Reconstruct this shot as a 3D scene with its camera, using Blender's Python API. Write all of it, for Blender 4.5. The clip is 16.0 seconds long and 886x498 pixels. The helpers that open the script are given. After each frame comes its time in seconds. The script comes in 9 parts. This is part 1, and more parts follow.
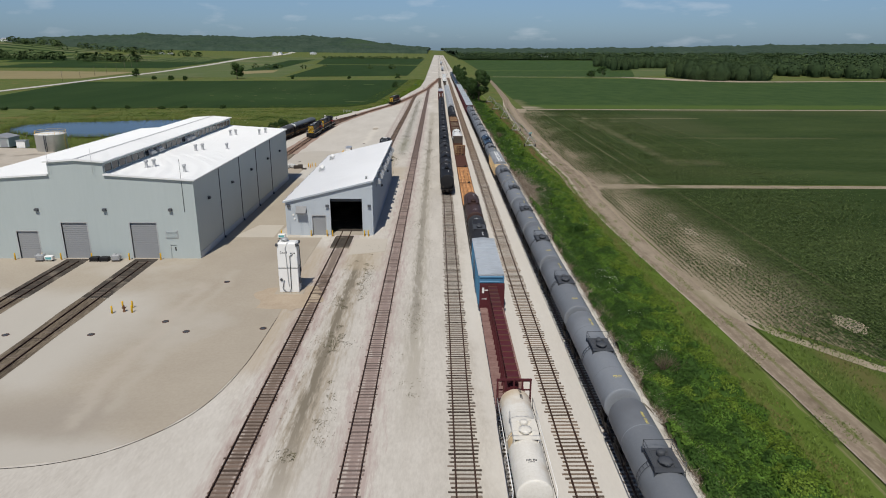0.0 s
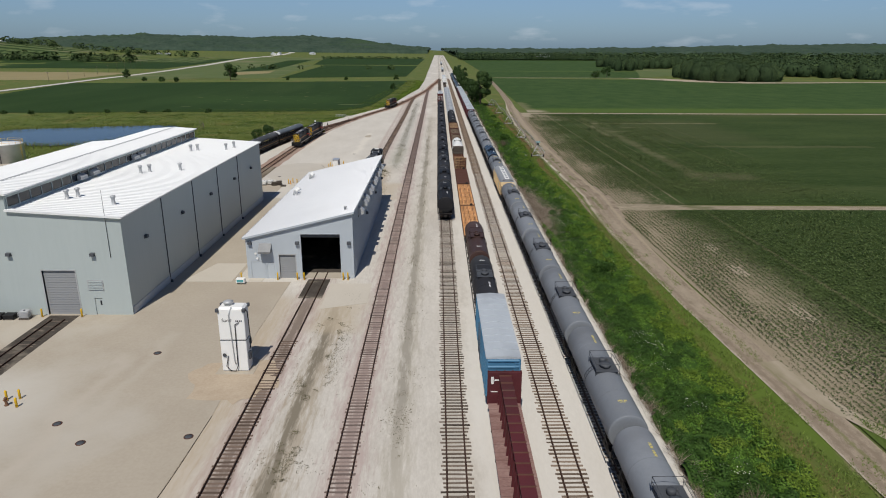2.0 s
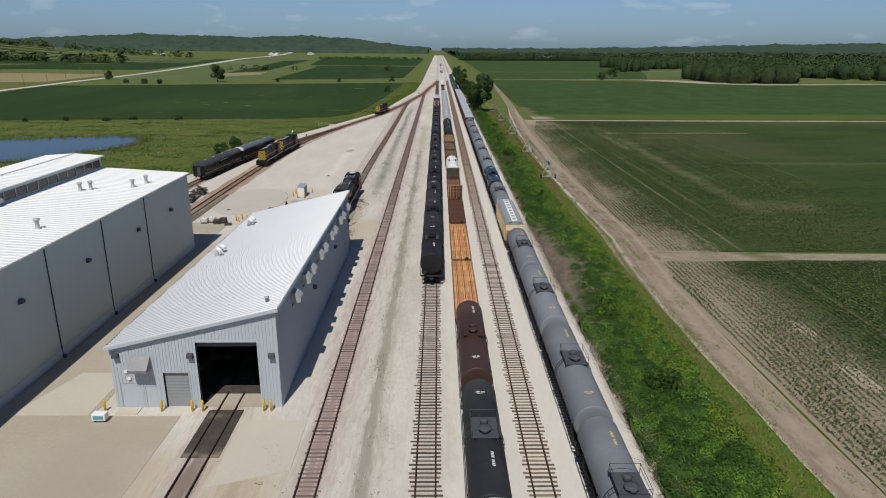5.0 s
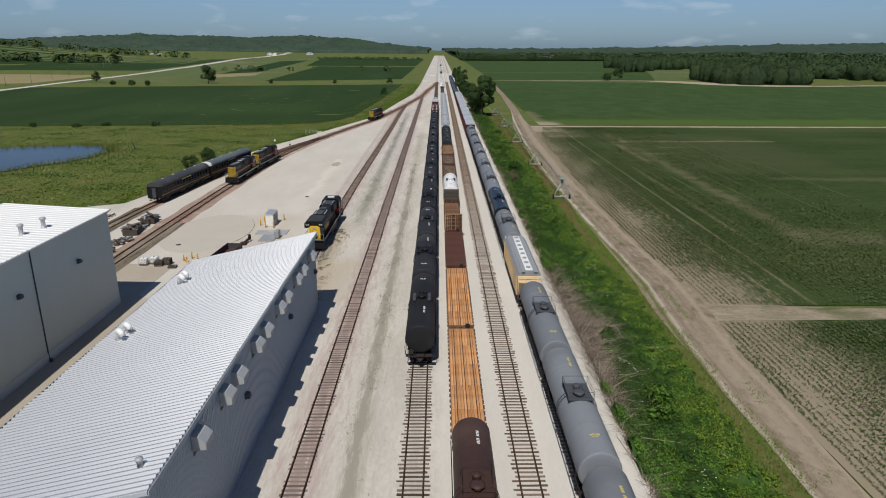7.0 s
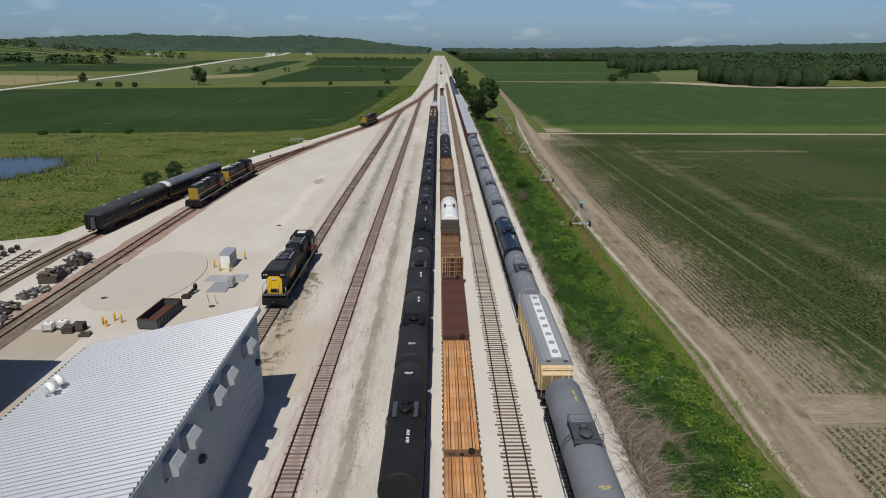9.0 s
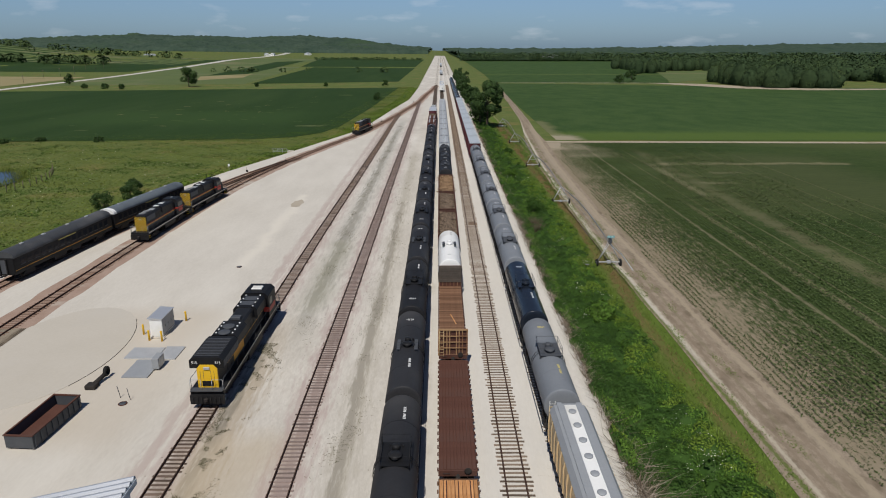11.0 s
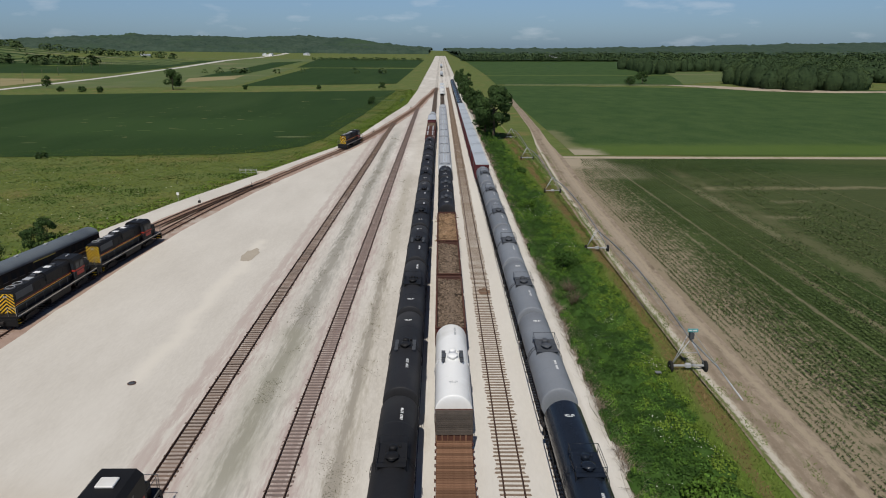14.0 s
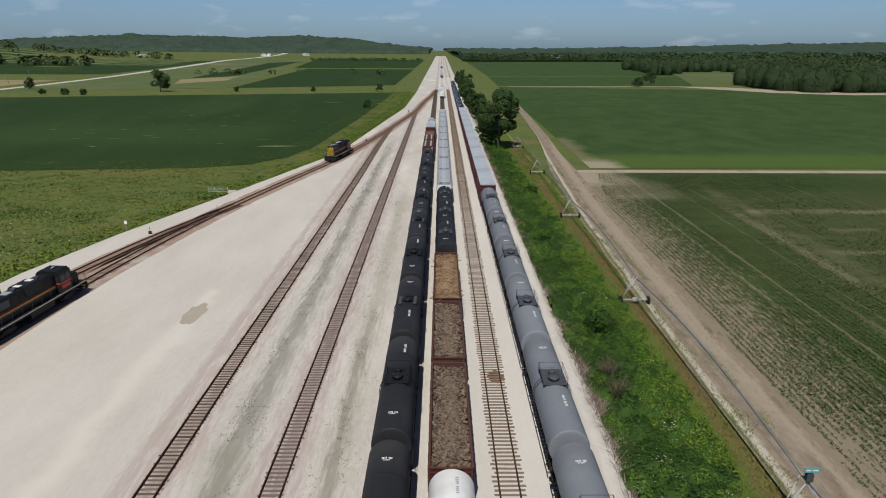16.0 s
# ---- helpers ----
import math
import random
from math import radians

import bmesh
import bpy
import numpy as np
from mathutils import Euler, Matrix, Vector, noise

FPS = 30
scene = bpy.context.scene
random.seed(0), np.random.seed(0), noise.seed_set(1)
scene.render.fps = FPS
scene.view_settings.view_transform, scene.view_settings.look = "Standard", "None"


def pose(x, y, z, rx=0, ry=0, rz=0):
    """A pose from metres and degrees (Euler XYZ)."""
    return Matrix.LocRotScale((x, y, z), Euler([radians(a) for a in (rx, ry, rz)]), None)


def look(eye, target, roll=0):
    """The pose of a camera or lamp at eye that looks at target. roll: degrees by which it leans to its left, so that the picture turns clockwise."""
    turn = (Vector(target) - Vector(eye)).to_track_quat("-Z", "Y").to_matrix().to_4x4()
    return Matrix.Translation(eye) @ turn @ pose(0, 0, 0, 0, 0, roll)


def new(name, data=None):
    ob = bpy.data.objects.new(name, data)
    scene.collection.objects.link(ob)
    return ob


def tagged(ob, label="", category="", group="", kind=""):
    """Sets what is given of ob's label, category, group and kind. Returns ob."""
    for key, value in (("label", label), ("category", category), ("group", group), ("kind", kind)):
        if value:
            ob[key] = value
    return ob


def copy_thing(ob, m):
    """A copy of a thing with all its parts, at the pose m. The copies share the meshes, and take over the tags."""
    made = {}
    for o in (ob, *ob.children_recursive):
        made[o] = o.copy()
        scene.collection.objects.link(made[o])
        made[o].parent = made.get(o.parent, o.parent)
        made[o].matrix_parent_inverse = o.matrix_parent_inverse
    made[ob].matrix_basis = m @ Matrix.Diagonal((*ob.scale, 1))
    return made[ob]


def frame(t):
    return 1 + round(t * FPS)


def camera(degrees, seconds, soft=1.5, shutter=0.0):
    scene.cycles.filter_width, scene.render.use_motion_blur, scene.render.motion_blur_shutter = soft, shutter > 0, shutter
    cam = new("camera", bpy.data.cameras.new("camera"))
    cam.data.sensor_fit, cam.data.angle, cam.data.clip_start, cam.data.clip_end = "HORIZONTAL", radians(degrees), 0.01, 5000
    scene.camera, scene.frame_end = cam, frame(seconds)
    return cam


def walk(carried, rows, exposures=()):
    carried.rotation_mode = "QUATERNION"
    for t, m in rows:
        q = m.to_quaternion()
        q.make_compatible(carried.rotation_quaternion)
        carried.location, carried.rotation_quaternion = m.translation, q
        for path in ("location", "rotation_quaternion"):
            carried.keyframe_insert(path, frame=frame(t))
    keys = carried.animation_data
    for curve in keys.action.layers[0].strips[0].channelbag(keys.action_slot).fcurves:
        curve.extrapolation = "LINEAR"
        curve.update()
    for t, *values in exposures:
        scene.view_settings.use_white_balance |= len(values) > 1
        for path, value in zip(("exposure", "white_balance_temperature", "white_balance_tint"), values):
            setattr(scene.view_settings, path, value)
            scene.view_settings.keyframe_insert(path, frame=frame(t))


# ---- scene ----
# the flight: a drone about 31 m over the yard, straight along the tracks (seconds, x, y)
cam = camera(67.84, 16.0, soft=1.0)
PATH = [
    (0.0, -1.44, 0.04),
    (0.5, -1.65, 5.48),
    (1.0, -1.62, 11.08),
    (1.5, -1.27, 16.62),
    (2.0, -0.73, 22.28),
    (2.5, -0.18, 27.97),
    (3.0, 0.29, 33.75),
    (3.5, 0.69, 39.51),
    (4.0, 1.03, 45.27),
    (6.5, 2.52, 75.36),
    (7.0, 2.67, 81.42),
    (7.5, 2.85, 87.46),
    (8.0, 3.04, 93.45),
    (8.5, 3.22, 99.42),
    (9.0, 3.39, 105.44),
    (11.5, 3.84, 135.12),
    (12.0, 3.82, 141.07),
    (12.5, 3.86, 146.96),
    (13.0, 3.94, 152.89),
    (13.5, 4.01, 158.80),
    (14.0, 4.09, 164.65),
    (14.5, 4.20, 170.59),
    (15.0, 4.32, 176.51),
    (15.5, 4.40, 182.54),
    (16.0, 4.47, 188.52),
]


def flight(t, x, y):
    u = (t - 8) / 8
    pitch, yaw, lean = radians(17.142), radians(-0.349 + 0.184 * u), 0.107 + -0.097 * u
    eye = Vector((x, y, 31.46))
    way = Vector((-math.sin(yaw) * math.cos(pitch), math.cos(yaw) * math.cos(pitch), -math.sin(pitch)))
    return look(eye, eye + way, lean)


walk(cam, [(t, flight(t, x, y)) for t, x, y in PATH])

# ---------------------------------------------------------------- sun and sky
SUN_EL, SUN_AZ = radians(57.0), radians(180 + 11.0)
sky = bpy.data.worlds.new("sky")
scene.world = sky
sky.use_nodes = True
sky_nodes, sky_links = sky.node_tree.nodes, sky.node_tree.links
air = sky_nodes.new("ShaderNodeTexSky")
air.sky_type, air.sun_disc = "NISHITA", False
air.sun_elevation, air.sun_rotation = SUN_EL, SUN_AZ
air.air_density, air.dust_density, air.ozone_density = 1.0, 0.4, 1.5
back = sky_nodes["Background"]
back.inputs["Strength"].default_value = 0.08
# thin fair-weather clouds low in the sky
place = sky_nodes.new("ShaderNodeTexCoord")
squash = sky_nodes.new("ShaderNodeMapping")
squash.inputs["Scale"].default_value = (7.0, 7.0, 26.0)
puff = sky_nodes.new("ShaderNodeTexNoise")
puff.inputs["Scale"].default_value, puff.inputs["Detail"].default_value = 1.6, 5.0
ramp = sky_nodes.new("ShaderNodeValToRGB")
ramp.color_ramp.elements[0].position, ramp.color_ramp.elements[1].position = 0.58, 0.74
ramp.color_ramp.elements[0].color, ramp.color_ramp.elements[1].color = (0, 0, 0, 1), (0.30, 0.30, 0.30, 1)
blend = sky_nodes.new("ShaderNodeMix")
blend.data_type = "RGBA"
blend.inputs["B"].default_value = (8.4, 8.9, 9.6, 1)
sky_links.new(place.outputs["Generated"], squash.inputs["Vector"])
sky_links.new(squash.outputs["Vector"], puff.inputs["Vector"])
sky_links.new(puff.outputs["Fac"], ramp.inputs["Fac"])
sky_links.new(ramp.outputs["Color"], blend.inputs["Factor"])
tint = sky_nodes.new("ShaderNodeMix")
tint.data_type, tint.blend_type = "RGBA", "MULTIPLY"
tint.inputs["Factor"].default_value = 1.0
# milky blue air low down, deeper blue towards the zenith
height = sky_nodes.new("ShaderNodeSeparateXYZ")
haze = sky_nodes.new("ShaderNodeValToRGB")
bands = haze.color_ramp.elements
bands[0].position, bands[0].color = 0.0, (0.37, 0.56, 0.94, 1)
bands[1].position, bands[1].color = 0.6, (0.35, 0.41, 0.53, 1)
for spot, shade in ((0.07, (0.52, 0.67, 0.96, 1)), (0.2, (0.46, 0.56, 0.74, 1))):
    bands.new(spot).color = shade
sky_links.new(place.outputs["Generated"], height.inputs["Vector"])
sky_links.new(height.outputs["Z"], haze.inputs["Fac"])
sky_links.new(haze.outputs["Color"], tint.inputs["B"])
sky_links.new(air.outputs["Color"], tint.inputs["A"])
sky_links.new(tint.outputs["Result"], blend.inputs["A"])
sky_links.new(blend.outputs["Result"], back.inputs["Color"])

sun = new("sun", bpy.data.lights.new("sun", "SUN"))
sun.data.energy, sun.data.angle, sun.data.color = 3.55, radians(0.53), (1.0, 0.955, 0.88)
SUNWARD = Vector((math.sin(SUN_AZ) * math.cos(SUN_EL), math.cos(SUN_AZ) * math.cos(SUN_EL), math.sin(SUN_EL)))
sun.matrix_world = look((0, 0, 200), Vector((0, 0, 200)) - SUNWARD)
scene.view_settings.exposure = 0.0


# ---------------------------------------------------------------- materials
def link(m, a, b):
    m.node_tree.links.new(a, b)


def node(m, kind, **sets):
    n = m.node_tree.nodes.new(kind)
    for key, value in sets.items():
        n.inputs[key].default_value = value
    return n


def material(name, a, b, rough=0.85, metal=0.0, scale=1.0, fine=14.0, bump=0.25, c=None, spread=0.5, vary=0.0, island=0.0, streak=None, spec=0.3):
    """A surface of two tones mixed by coarse and fine noise in metres, with fine relief.
    c: a third tone in patches; vary: lightness from object to object; island: from leaf to leaf; streak: stretch of the noise (x, y, z)."""
    m = bpy.data.materials.new(name)
    m.use_nodes = True
    bsdf = m.node_tree.nodes["Principled BSDF"]
    bsdf.inputs["Roughness"].default_value, bsdf.inputs["Metallic"].default_value = rough, metal
    bsdf.inputs["Specular IOR Level"].default_value = spec
    where = node(m, "ShaderNodeTexCoord")
    vec = where.outputs["Object"]
    if streak:
        mp = node(m, "ShaderNodeMapping", Scale=streak)
        link(m, vec, mp.inputs["Vector"])
        vec = mp.outputs["Vector"]
    big = node(m, "ShaderNodeTexNoise", Scale=scale, Detail=6.0, Roughness=0.6)
    small = node(m, "ShaderNodeTexNoise", Scale=fine, Detail=4.0, Roughness=0.65)
    for n in (big, small):
        link(m, vec, n.inputs["Vector"])
    half = node(m, "ShaderNodeMath")
    half.operation = "MULTIPLY_ADD"
    half.inputs[1].default_value, half.inputs[2].default_value = spread, 0.5 - spread / 2
    both = node(m, "ShaderNodeMix")
    both.inputs["Factor"].default_value = 0.45
    link(m, big.outputs["Fac"], both.inputs["A"])
    link(m, small.outputs["Fac"], both.inputs["B"])
    sharp = node(m, "ShaderNodeMapRange")
    sharp.inputs["From Min"].default_value, sharp.inputs["From Max"].default_value = 0.5 - 0.25 / max(spread, 0.05) * 0.5, 0.5 + 0.25 / max(spread, 0.05) * 0.5
    link(m, both.outputs["Result"], sharp.inputs["Value"])
    tone = node(m, "ShaderNodeMix")
    tone.data_type = "RGBA"
    tone.inputs["A"].default_value, tone.inputs["B"].default_value = (*a, 1), (*b, 1)
    link(m, sharp.outputs["Result"], tone.inputs["Factor"])
    out = tone.outputs["Result"]
    if c:
        patch_n = node(m, "ShaderNodeTexNoise", Scale=scale * 0.31, Detail=5.0, Roughness=0.55)
        link(m, vec, patch_n.inputs["Vector"])
        pr = node(m, "ShaderNodeMapRange")
        pr.inputs["From Min"].default_value, pr.inputs["From Max"].default_value = 0.54, 0.68
        link(m, patch_n.outputs["Fac"], pr.inputs["Value"])
        mx = node(m, "ShaderNodeMix")
        mx.data_type = "RGBA"
        mx.inputs["B"].default_value = (*c, 1)
        link(m, pr.outputs["Result"], mx.inputs["Factor"])
        link(m, out, mx.inputs["A"])
        out = mx.outputs["Result"]
    if vary or island:
        info = node(m, "ShaderNodeObjectInfo" if vary else "ShaderNodeNewGeometry")
        mr = node(m, "ShaderNodeMapRange")
        amount = vary or island
        mr.inputs["To Min"].default_value, mr.inputs["To Max"].default_value = 1 - amount, 1 + amount
        link(m, info.outputs["Random" if vary else "Random Per Island"], mr.inputs["Value"])
        hs = node(m, "ShaderNodeHueSaturation")
        link(m, mr.outputs["Result"], hs.inputs["Value"])
        link(m, out, hs.inputs["Color"])
        out = hs.outputs["Color"]
    link(m, out, bsdf.inputs["Base Color"])
    if bump:
        bp = node(m, "ShaderNodeBump", Strength=bump, Distance=0.02)
        link(m, small.outputs["Fac"], bp.inputs["Height"])
        link(m, bp.outputs["Normal"], bsdf.inputs["Normal"])
    return m




def strip_material(m, strips, axis="Object", stretch=0.12, grain=2.4):
    """Adds ragged bands of other tones to a material: (centre, half width, from, to, tone, strength) across x and along y."""
    bsdf = m.node_tree.nodes["Principled BSDF"]
    out = bsdf.inputs["Base Color"].links[0].from_socket
    where = node(m, "ShaderNodeTexCoord")
    split = node(m, "ShaderNodeSeparateXYZ")
    link(m, where.outputs[axis], split.inputs["Vector"])
    mp = node(m, "ShaderNodeMapping", Scale=(1.0, stretch, 1.0))
    link(m, where.outputs["Object"], mp.inputs["Vector"])
    rag = node(m, "ShaderNodeTexNoise", Scale=grain, Detail=9.0, Roughness=0.72)
    link(m, mp.outputs["Vector"], rag.inputs["Vector"])
    for x, half, y0, y1, tone, strength in strips:
        off = node(m, "ShaderNodeMath")
        off.operation = "SUBTRACT"
        off.inputs[1].default_value = x
        link(m, split.outputs["X"], off.inputs[0])
        dist = node(m, "ShaderNodeMath")
        dist.operation = "ABSOLUTE"
        link(m, off.outputs[0], dist.inputs[0])
        fall = node(m, "ShaderNodeMapRange")
        fall.inputs["From Min"].default_value, fall.inputs["From Max"].default_value = 0.0, half * 1.3
        fall.inputs["To Min"].default_value, fall.inputs["To Max"].default_value = 0.30, -0.24
        link(m, dist.outputs[0], fall.inputs["Value"])
        grow = node(m, "ShaderNodeMath")
        grow.operation = "ADD"
        link(m, fall.outputs[0], grow.inputs[0])
        link(m, rag.outputs["Fac"], grow.inputs[1])
        sharp = node(m, "ShaderNodeMapRange")
        sharp.inputs["From Min"].default_value, sharp.inputs["From Max"].default_value = 0.53, 0.72
        sharp.inputs["To Max"].default_value = strength
        link(m, grow.outputs[0], sharp.inputs["Value"])
        inside = sharp
        for limit, way in ((y0, 1), (y1, -1)):
            g = node(m, "ShaderNodeMapRange")
            g.inputs["From Min"].default_value, g.inputs["From Max"].default_value = (limit - 8, limit + 8) if way > 0 else (limit + 8, limit - 8)
            link(m, split.outputs["Y"], g.inputs["Value"])
            k = node(m, "ShaderNodeMath")
            k.operation = "MULTIPLY"
            link(m, g.outputs[0], k.inputs[0])
            link(m, inside.outputs[0], k.inputs[1])
            inside = k
        mix = node(m, "ShaderNodeMix")
        mix.data_type = "RGBA"
        mix.inputs["B"].default_value = (*tone, 1)
        link(m, inside.outputs[0], mix.inputs["Factor"])
        link(m, out, mix.inputs["A"])
        out = mix.outputs["Result"]
    link(m, out, bsdf.inputs["Base Color"])
    return m


def zone_material(m, zones, wander=5.0):
    """Adds soft-edged zones of another tone to a material: (x0, x1, y0, y1, softness, tone, strength)."""
    bsdf = m.node_tree.nodes["Principled BSDF"]
    out = bsdf.inputs["Base Color"].links[0].from_socket
    where = node(m, "ShaderNodeTexCoord")
    rag = node(m, "ShaderNodeTexNoise", Scale=0.11, Detail=8.0, Roughness=0.68)
    link(m, where.outputs["Object"], rag.inputs["Vector"])
    shift = node(m, "ShaderNodeVectorMath")
    shift.operation = "MULTIPLY_ADD"
    shift.inputs[1].default_value, shift.inputs[2].default_value = (wander * 2,) * 3, (-wander,) * 3
    link(m, rag.outputs["Color"], shift.inputs[0])
    moved = node(m, "ShaderNodeVectorMath")
    link(m, where.outputs["Object"], moved.inputs[0])
    link(m, shift.outputs["Vector"], moved.inputs[1])
    split = node(m, "ShaderNodeSeparateXYZ")
    link(m, moved.outputs["Vector"], split.inputs["Vector"])
    for x0, x1, y0, y1, soft, tone, strength in zones:
        inside = None
        for axis, limit, way in (("X", x0, 1), ("X", x1, -1), ("Y", y0, 1), ("Y", y1, -1)):
            g = node(m, "ShaderNodeMapRange")
            g.interpolation_type = "SMOOTHSTEP"
            g.inputs["From Min"].default_value, g.inputs["From Max"].default_value = limit - way * soft, limit + way * soft
            link(m, split.outputs[axis], g.inputs["Value"])
            if inside is None:
                g.inputs["To Max"].default_value = strength
                inside = g
                continue
            k = node(m, "ShaderNodeMath")
            k.operation = "MULTIPLY"
            link(m, g.outputs[0], k.inputs[0])
            link(m, inside.outputs[0], k.inputs[1])
            inside = k
        mix = node(m, "ShaderNodeMix")
        mix.data_type = "RGBA"
        mix.inputs["B"].default_value = (*tone, 1)
        link(m, inside.outputs[0], mix.inputs["Factor"])
        link(m, out, mix.inputs["A"])
        out = mix.outputs["Result"]
    link(m, out, bsdf.inputs["Base Color"])
    return m


GRAVEL = strip_material(material("white_gravel", (0.465, 0.43, 0.378), (0.635, 0.60, 0.54), scale=0.2, fine=4.5, bump=0.7, c=(0.66, 0.628, 0.57), streak=(1.0, 0.3, 1.0), spec=0.08, spread=0.8), [
    (-17.3, 3.7, 0, 420, (0.445, 0.36, 0.325), 0.95), (-8.08, 3.4, 0, 530, (0.445, 0.36, 0.33), 0.9),
    (-13.2, 3.0, 40, 104, (0.37, 0.315, 0.24), 0.8), (-3.9, 2.1, 55, 330, (0.43, 0.395, 0.33), 0.8), (-12.3, 3.0, 200, 420, (0.41, 0.39, 0.345), 0.85), (-14.6, 3.2, 158, 196, (0.40, 0.335, 0.255), 0.8), (-21.6, 3.2, 62, 100, (0.42, 0.345, 0.25), 0.8),
    (0.75, 1.5, 0, 2400, (0.43, 0.40, 0.35), 0.7), (5.15, 1.5, 0, 2400, (0.34, 0.31, 0.26), 0.8), (9.55, 1.5, 0, 2400, (0.43, 0.40, 0.35), 0.7), (13.95, 1.6, 0, 2400, (0.33, 0.30, 0.25), 0.8),
    (-13.5, 1.2, 45, 100, (0.16, 0.138, 0.10), 0.75), (-4.1, 1.1, 70, 260, (0.25, 0.228, 0.19), 0.6), (-12.6, 1.7, 205, 390, (0.255, 0.24, 0.20), 0.6), (-19.7, 1.2, 158, 420, (0.40, 0.315, 0.285), 0.8), (-15.2, 1.1, 158, 196, (0.20, 0.18, 0.14), 0.7), (-17.4, 1.5, 0, 108, (0.17, 0.135, 0.105), 0.8), (-17.2, 1.4, 158, 420, (0.24, 0.19, 0.155), 0.7), (-8.08, 1.2, 0, 530, (0.27, 0.205, 0.18), 0.7), (16.7, 0.9, 0, 600, (0.34, 0.30, 0.235), 0.8)])
zone_material(GRAVEL, [(-26.9, -25.1, 222, 272, 0.9, (0.70, 0.655, 0.57), 0.85), (2.8, 18.0, -20, 900, 0.6, (0.655, 0.628, 0.58), 0.6), (-60, -19, 165, 400, 6, (0.60, 0.563, 0.495), 0.45), (-36, -23, 176, 206, 3, (0.50, 0.44, 0.36), 0.6), (-21.5, -19, 60, 104, 1.5, (0.46, 0.385, 0.29), 0.7), (-16, -9.9, 92, 105, 1.5, (0.46, 0.385, 0.28), 0.6), (-16, -9.5, 160, 178, 2, (0.47, 0.39, 0.28), 0.6), (-14.2, -10.8, 206, 236, 2, (0.27, 0.265, 0.18), 0.35)], 2.5)

GRAVEL_WARM = material("worn_gravel", (0.42, 0.37, 0.30), (0.56, 0.51, 0.44), scale=0.25, fine=4.0, bump=0.5, c=(0.28, 0.25, 0.21), spec=0.08)
BALLAST = material("pinkish_ballast", (0.36, 0.30, 0.27), (0.50, 0.44, 0.40), scale=0.5, fine=8.0, bump=0.8, c=(0.46, 0.42, 0.38), spec=0.08)
BALLAST_RED = material("red_ballast", (0.27, 0.18, 0.135), (0.43, 0.325, 0.265), scale=0.5, fine=8.0, bump=0.8, c=(0.47, 0.42, 0.36), spec=0.08)
CONCRETE = material("pale_concrete", (0.365, 0.315, 0.248), (0.465, 0.412, 0.335), rough=0.8, scale=0.11, fine=3.2, bump=0.1, c=(0.49, 0.455, 0.395), spec=0.1)
zone_material(CONCRETE, [(-110, -38.2, 55.5, 82.5, 3.5, (0.545, 0.52, 0.465), 0.7), (-75, -30, 46, 54.5, 3.5, (0.345, 0.31, 0.265), 0.55), (-34.5, -33.2, 50, 86, 0.9, (0.48, 0.43, 0.36), 0.7), (-31.6, -30.6, 52, 92, 0.8, (0.47, 0.425, 0.355), 0.6), (-45, -26, 40, 48, 2.5, (0.52, 0.49, 0.435), 0.8), (-29, -22, 96, 108, 2.0, (0.37, 0.315, 0.25), 0.5)], 3.0)
CONCRETE_NEW = material("clean_concrete", (0.50, 0.455, 0.385), (0.56, 0.515, 0.44), rough=0.8, scale=0.2, fine=3.0, bump=0.1, spec=0.1)
# real oil stains outdoors; on the shed floor it also stands for shade
OILED_SHADED = material("oily_and_shaded_ground", (0.035, 0.031, 0.028), (0.11, 0.094, 0.078), rough=0.8, scale=0.9, fine=7.0, bump=0.4, c=(0.23, 0.20, 0.16), spec=0.08)
TIE = material("grey_brown_tie", (0.075, 0.056, 0.045), (0.20, 0.165, 0.135), scale=1.6, fine=12.0, vary=0.5, streak=(1, 6, 1), spec=0.08)
TIE_RED = material("rusty_tie", (0.085, 0.05, 0.036), (0.20, 0.13, 0.095), scale=1.6, fine=12.0, vary=0.45, streak=(1, 6, 1), spec=0.08)
TIE_FOUL = material("fouled_tie", (0.080, 0.056, 0.044), (0.215, 0.160, 0.128), scale=1.6, fine=12.0, vary=0.45, streak=(1, 6, 1), spec=0.08)
TIE_PINK = material("dusty_tie", (0.135, 0.098, 0.086), (0.31, 0.25, 0.225), scale=1.6, fine=12.0, vary=0.4, streak=(1, 6, 1), spec=0.08)
TIE_TAN = material("sun_bleached_tie", (0.105, 0.076, 0.056), (0.26, 0.205, 0.16), scale=1.6, fine=12.0, vary=0.45, streak=(1, 6, 1), spec=0.08)
RAIL = material("rusty_rail", (0.055, 0.032, 0.024), (0.12, 0.072, 0.052), rough=0.6, metal=0.4, scale=3.0, fine=30.0)
PASTURE = material("pasture", (0.080, 0.116, 0.028), (0.142, 0.166, 0.056), scale=0.2, fine=1.6, bump=0.8, c=(0.165, 0.15, 0.055), spread=0.9, spec=0.05)
CROP = zone_material(material("dark_green_crop", (0.022, 0.046, 0.013), (0.034, 0.062, 0.019), scale=0.06, fine=1.8, bump=0.9, c=(0.038, 0.066, 0.021), spread=1.0, streak=(1.0, 0.16, 1.0), spec=0.05), [(-170, -60, 420, 480, 14, (0.040, 0.074, 0.022), 0.6)], 9.0)
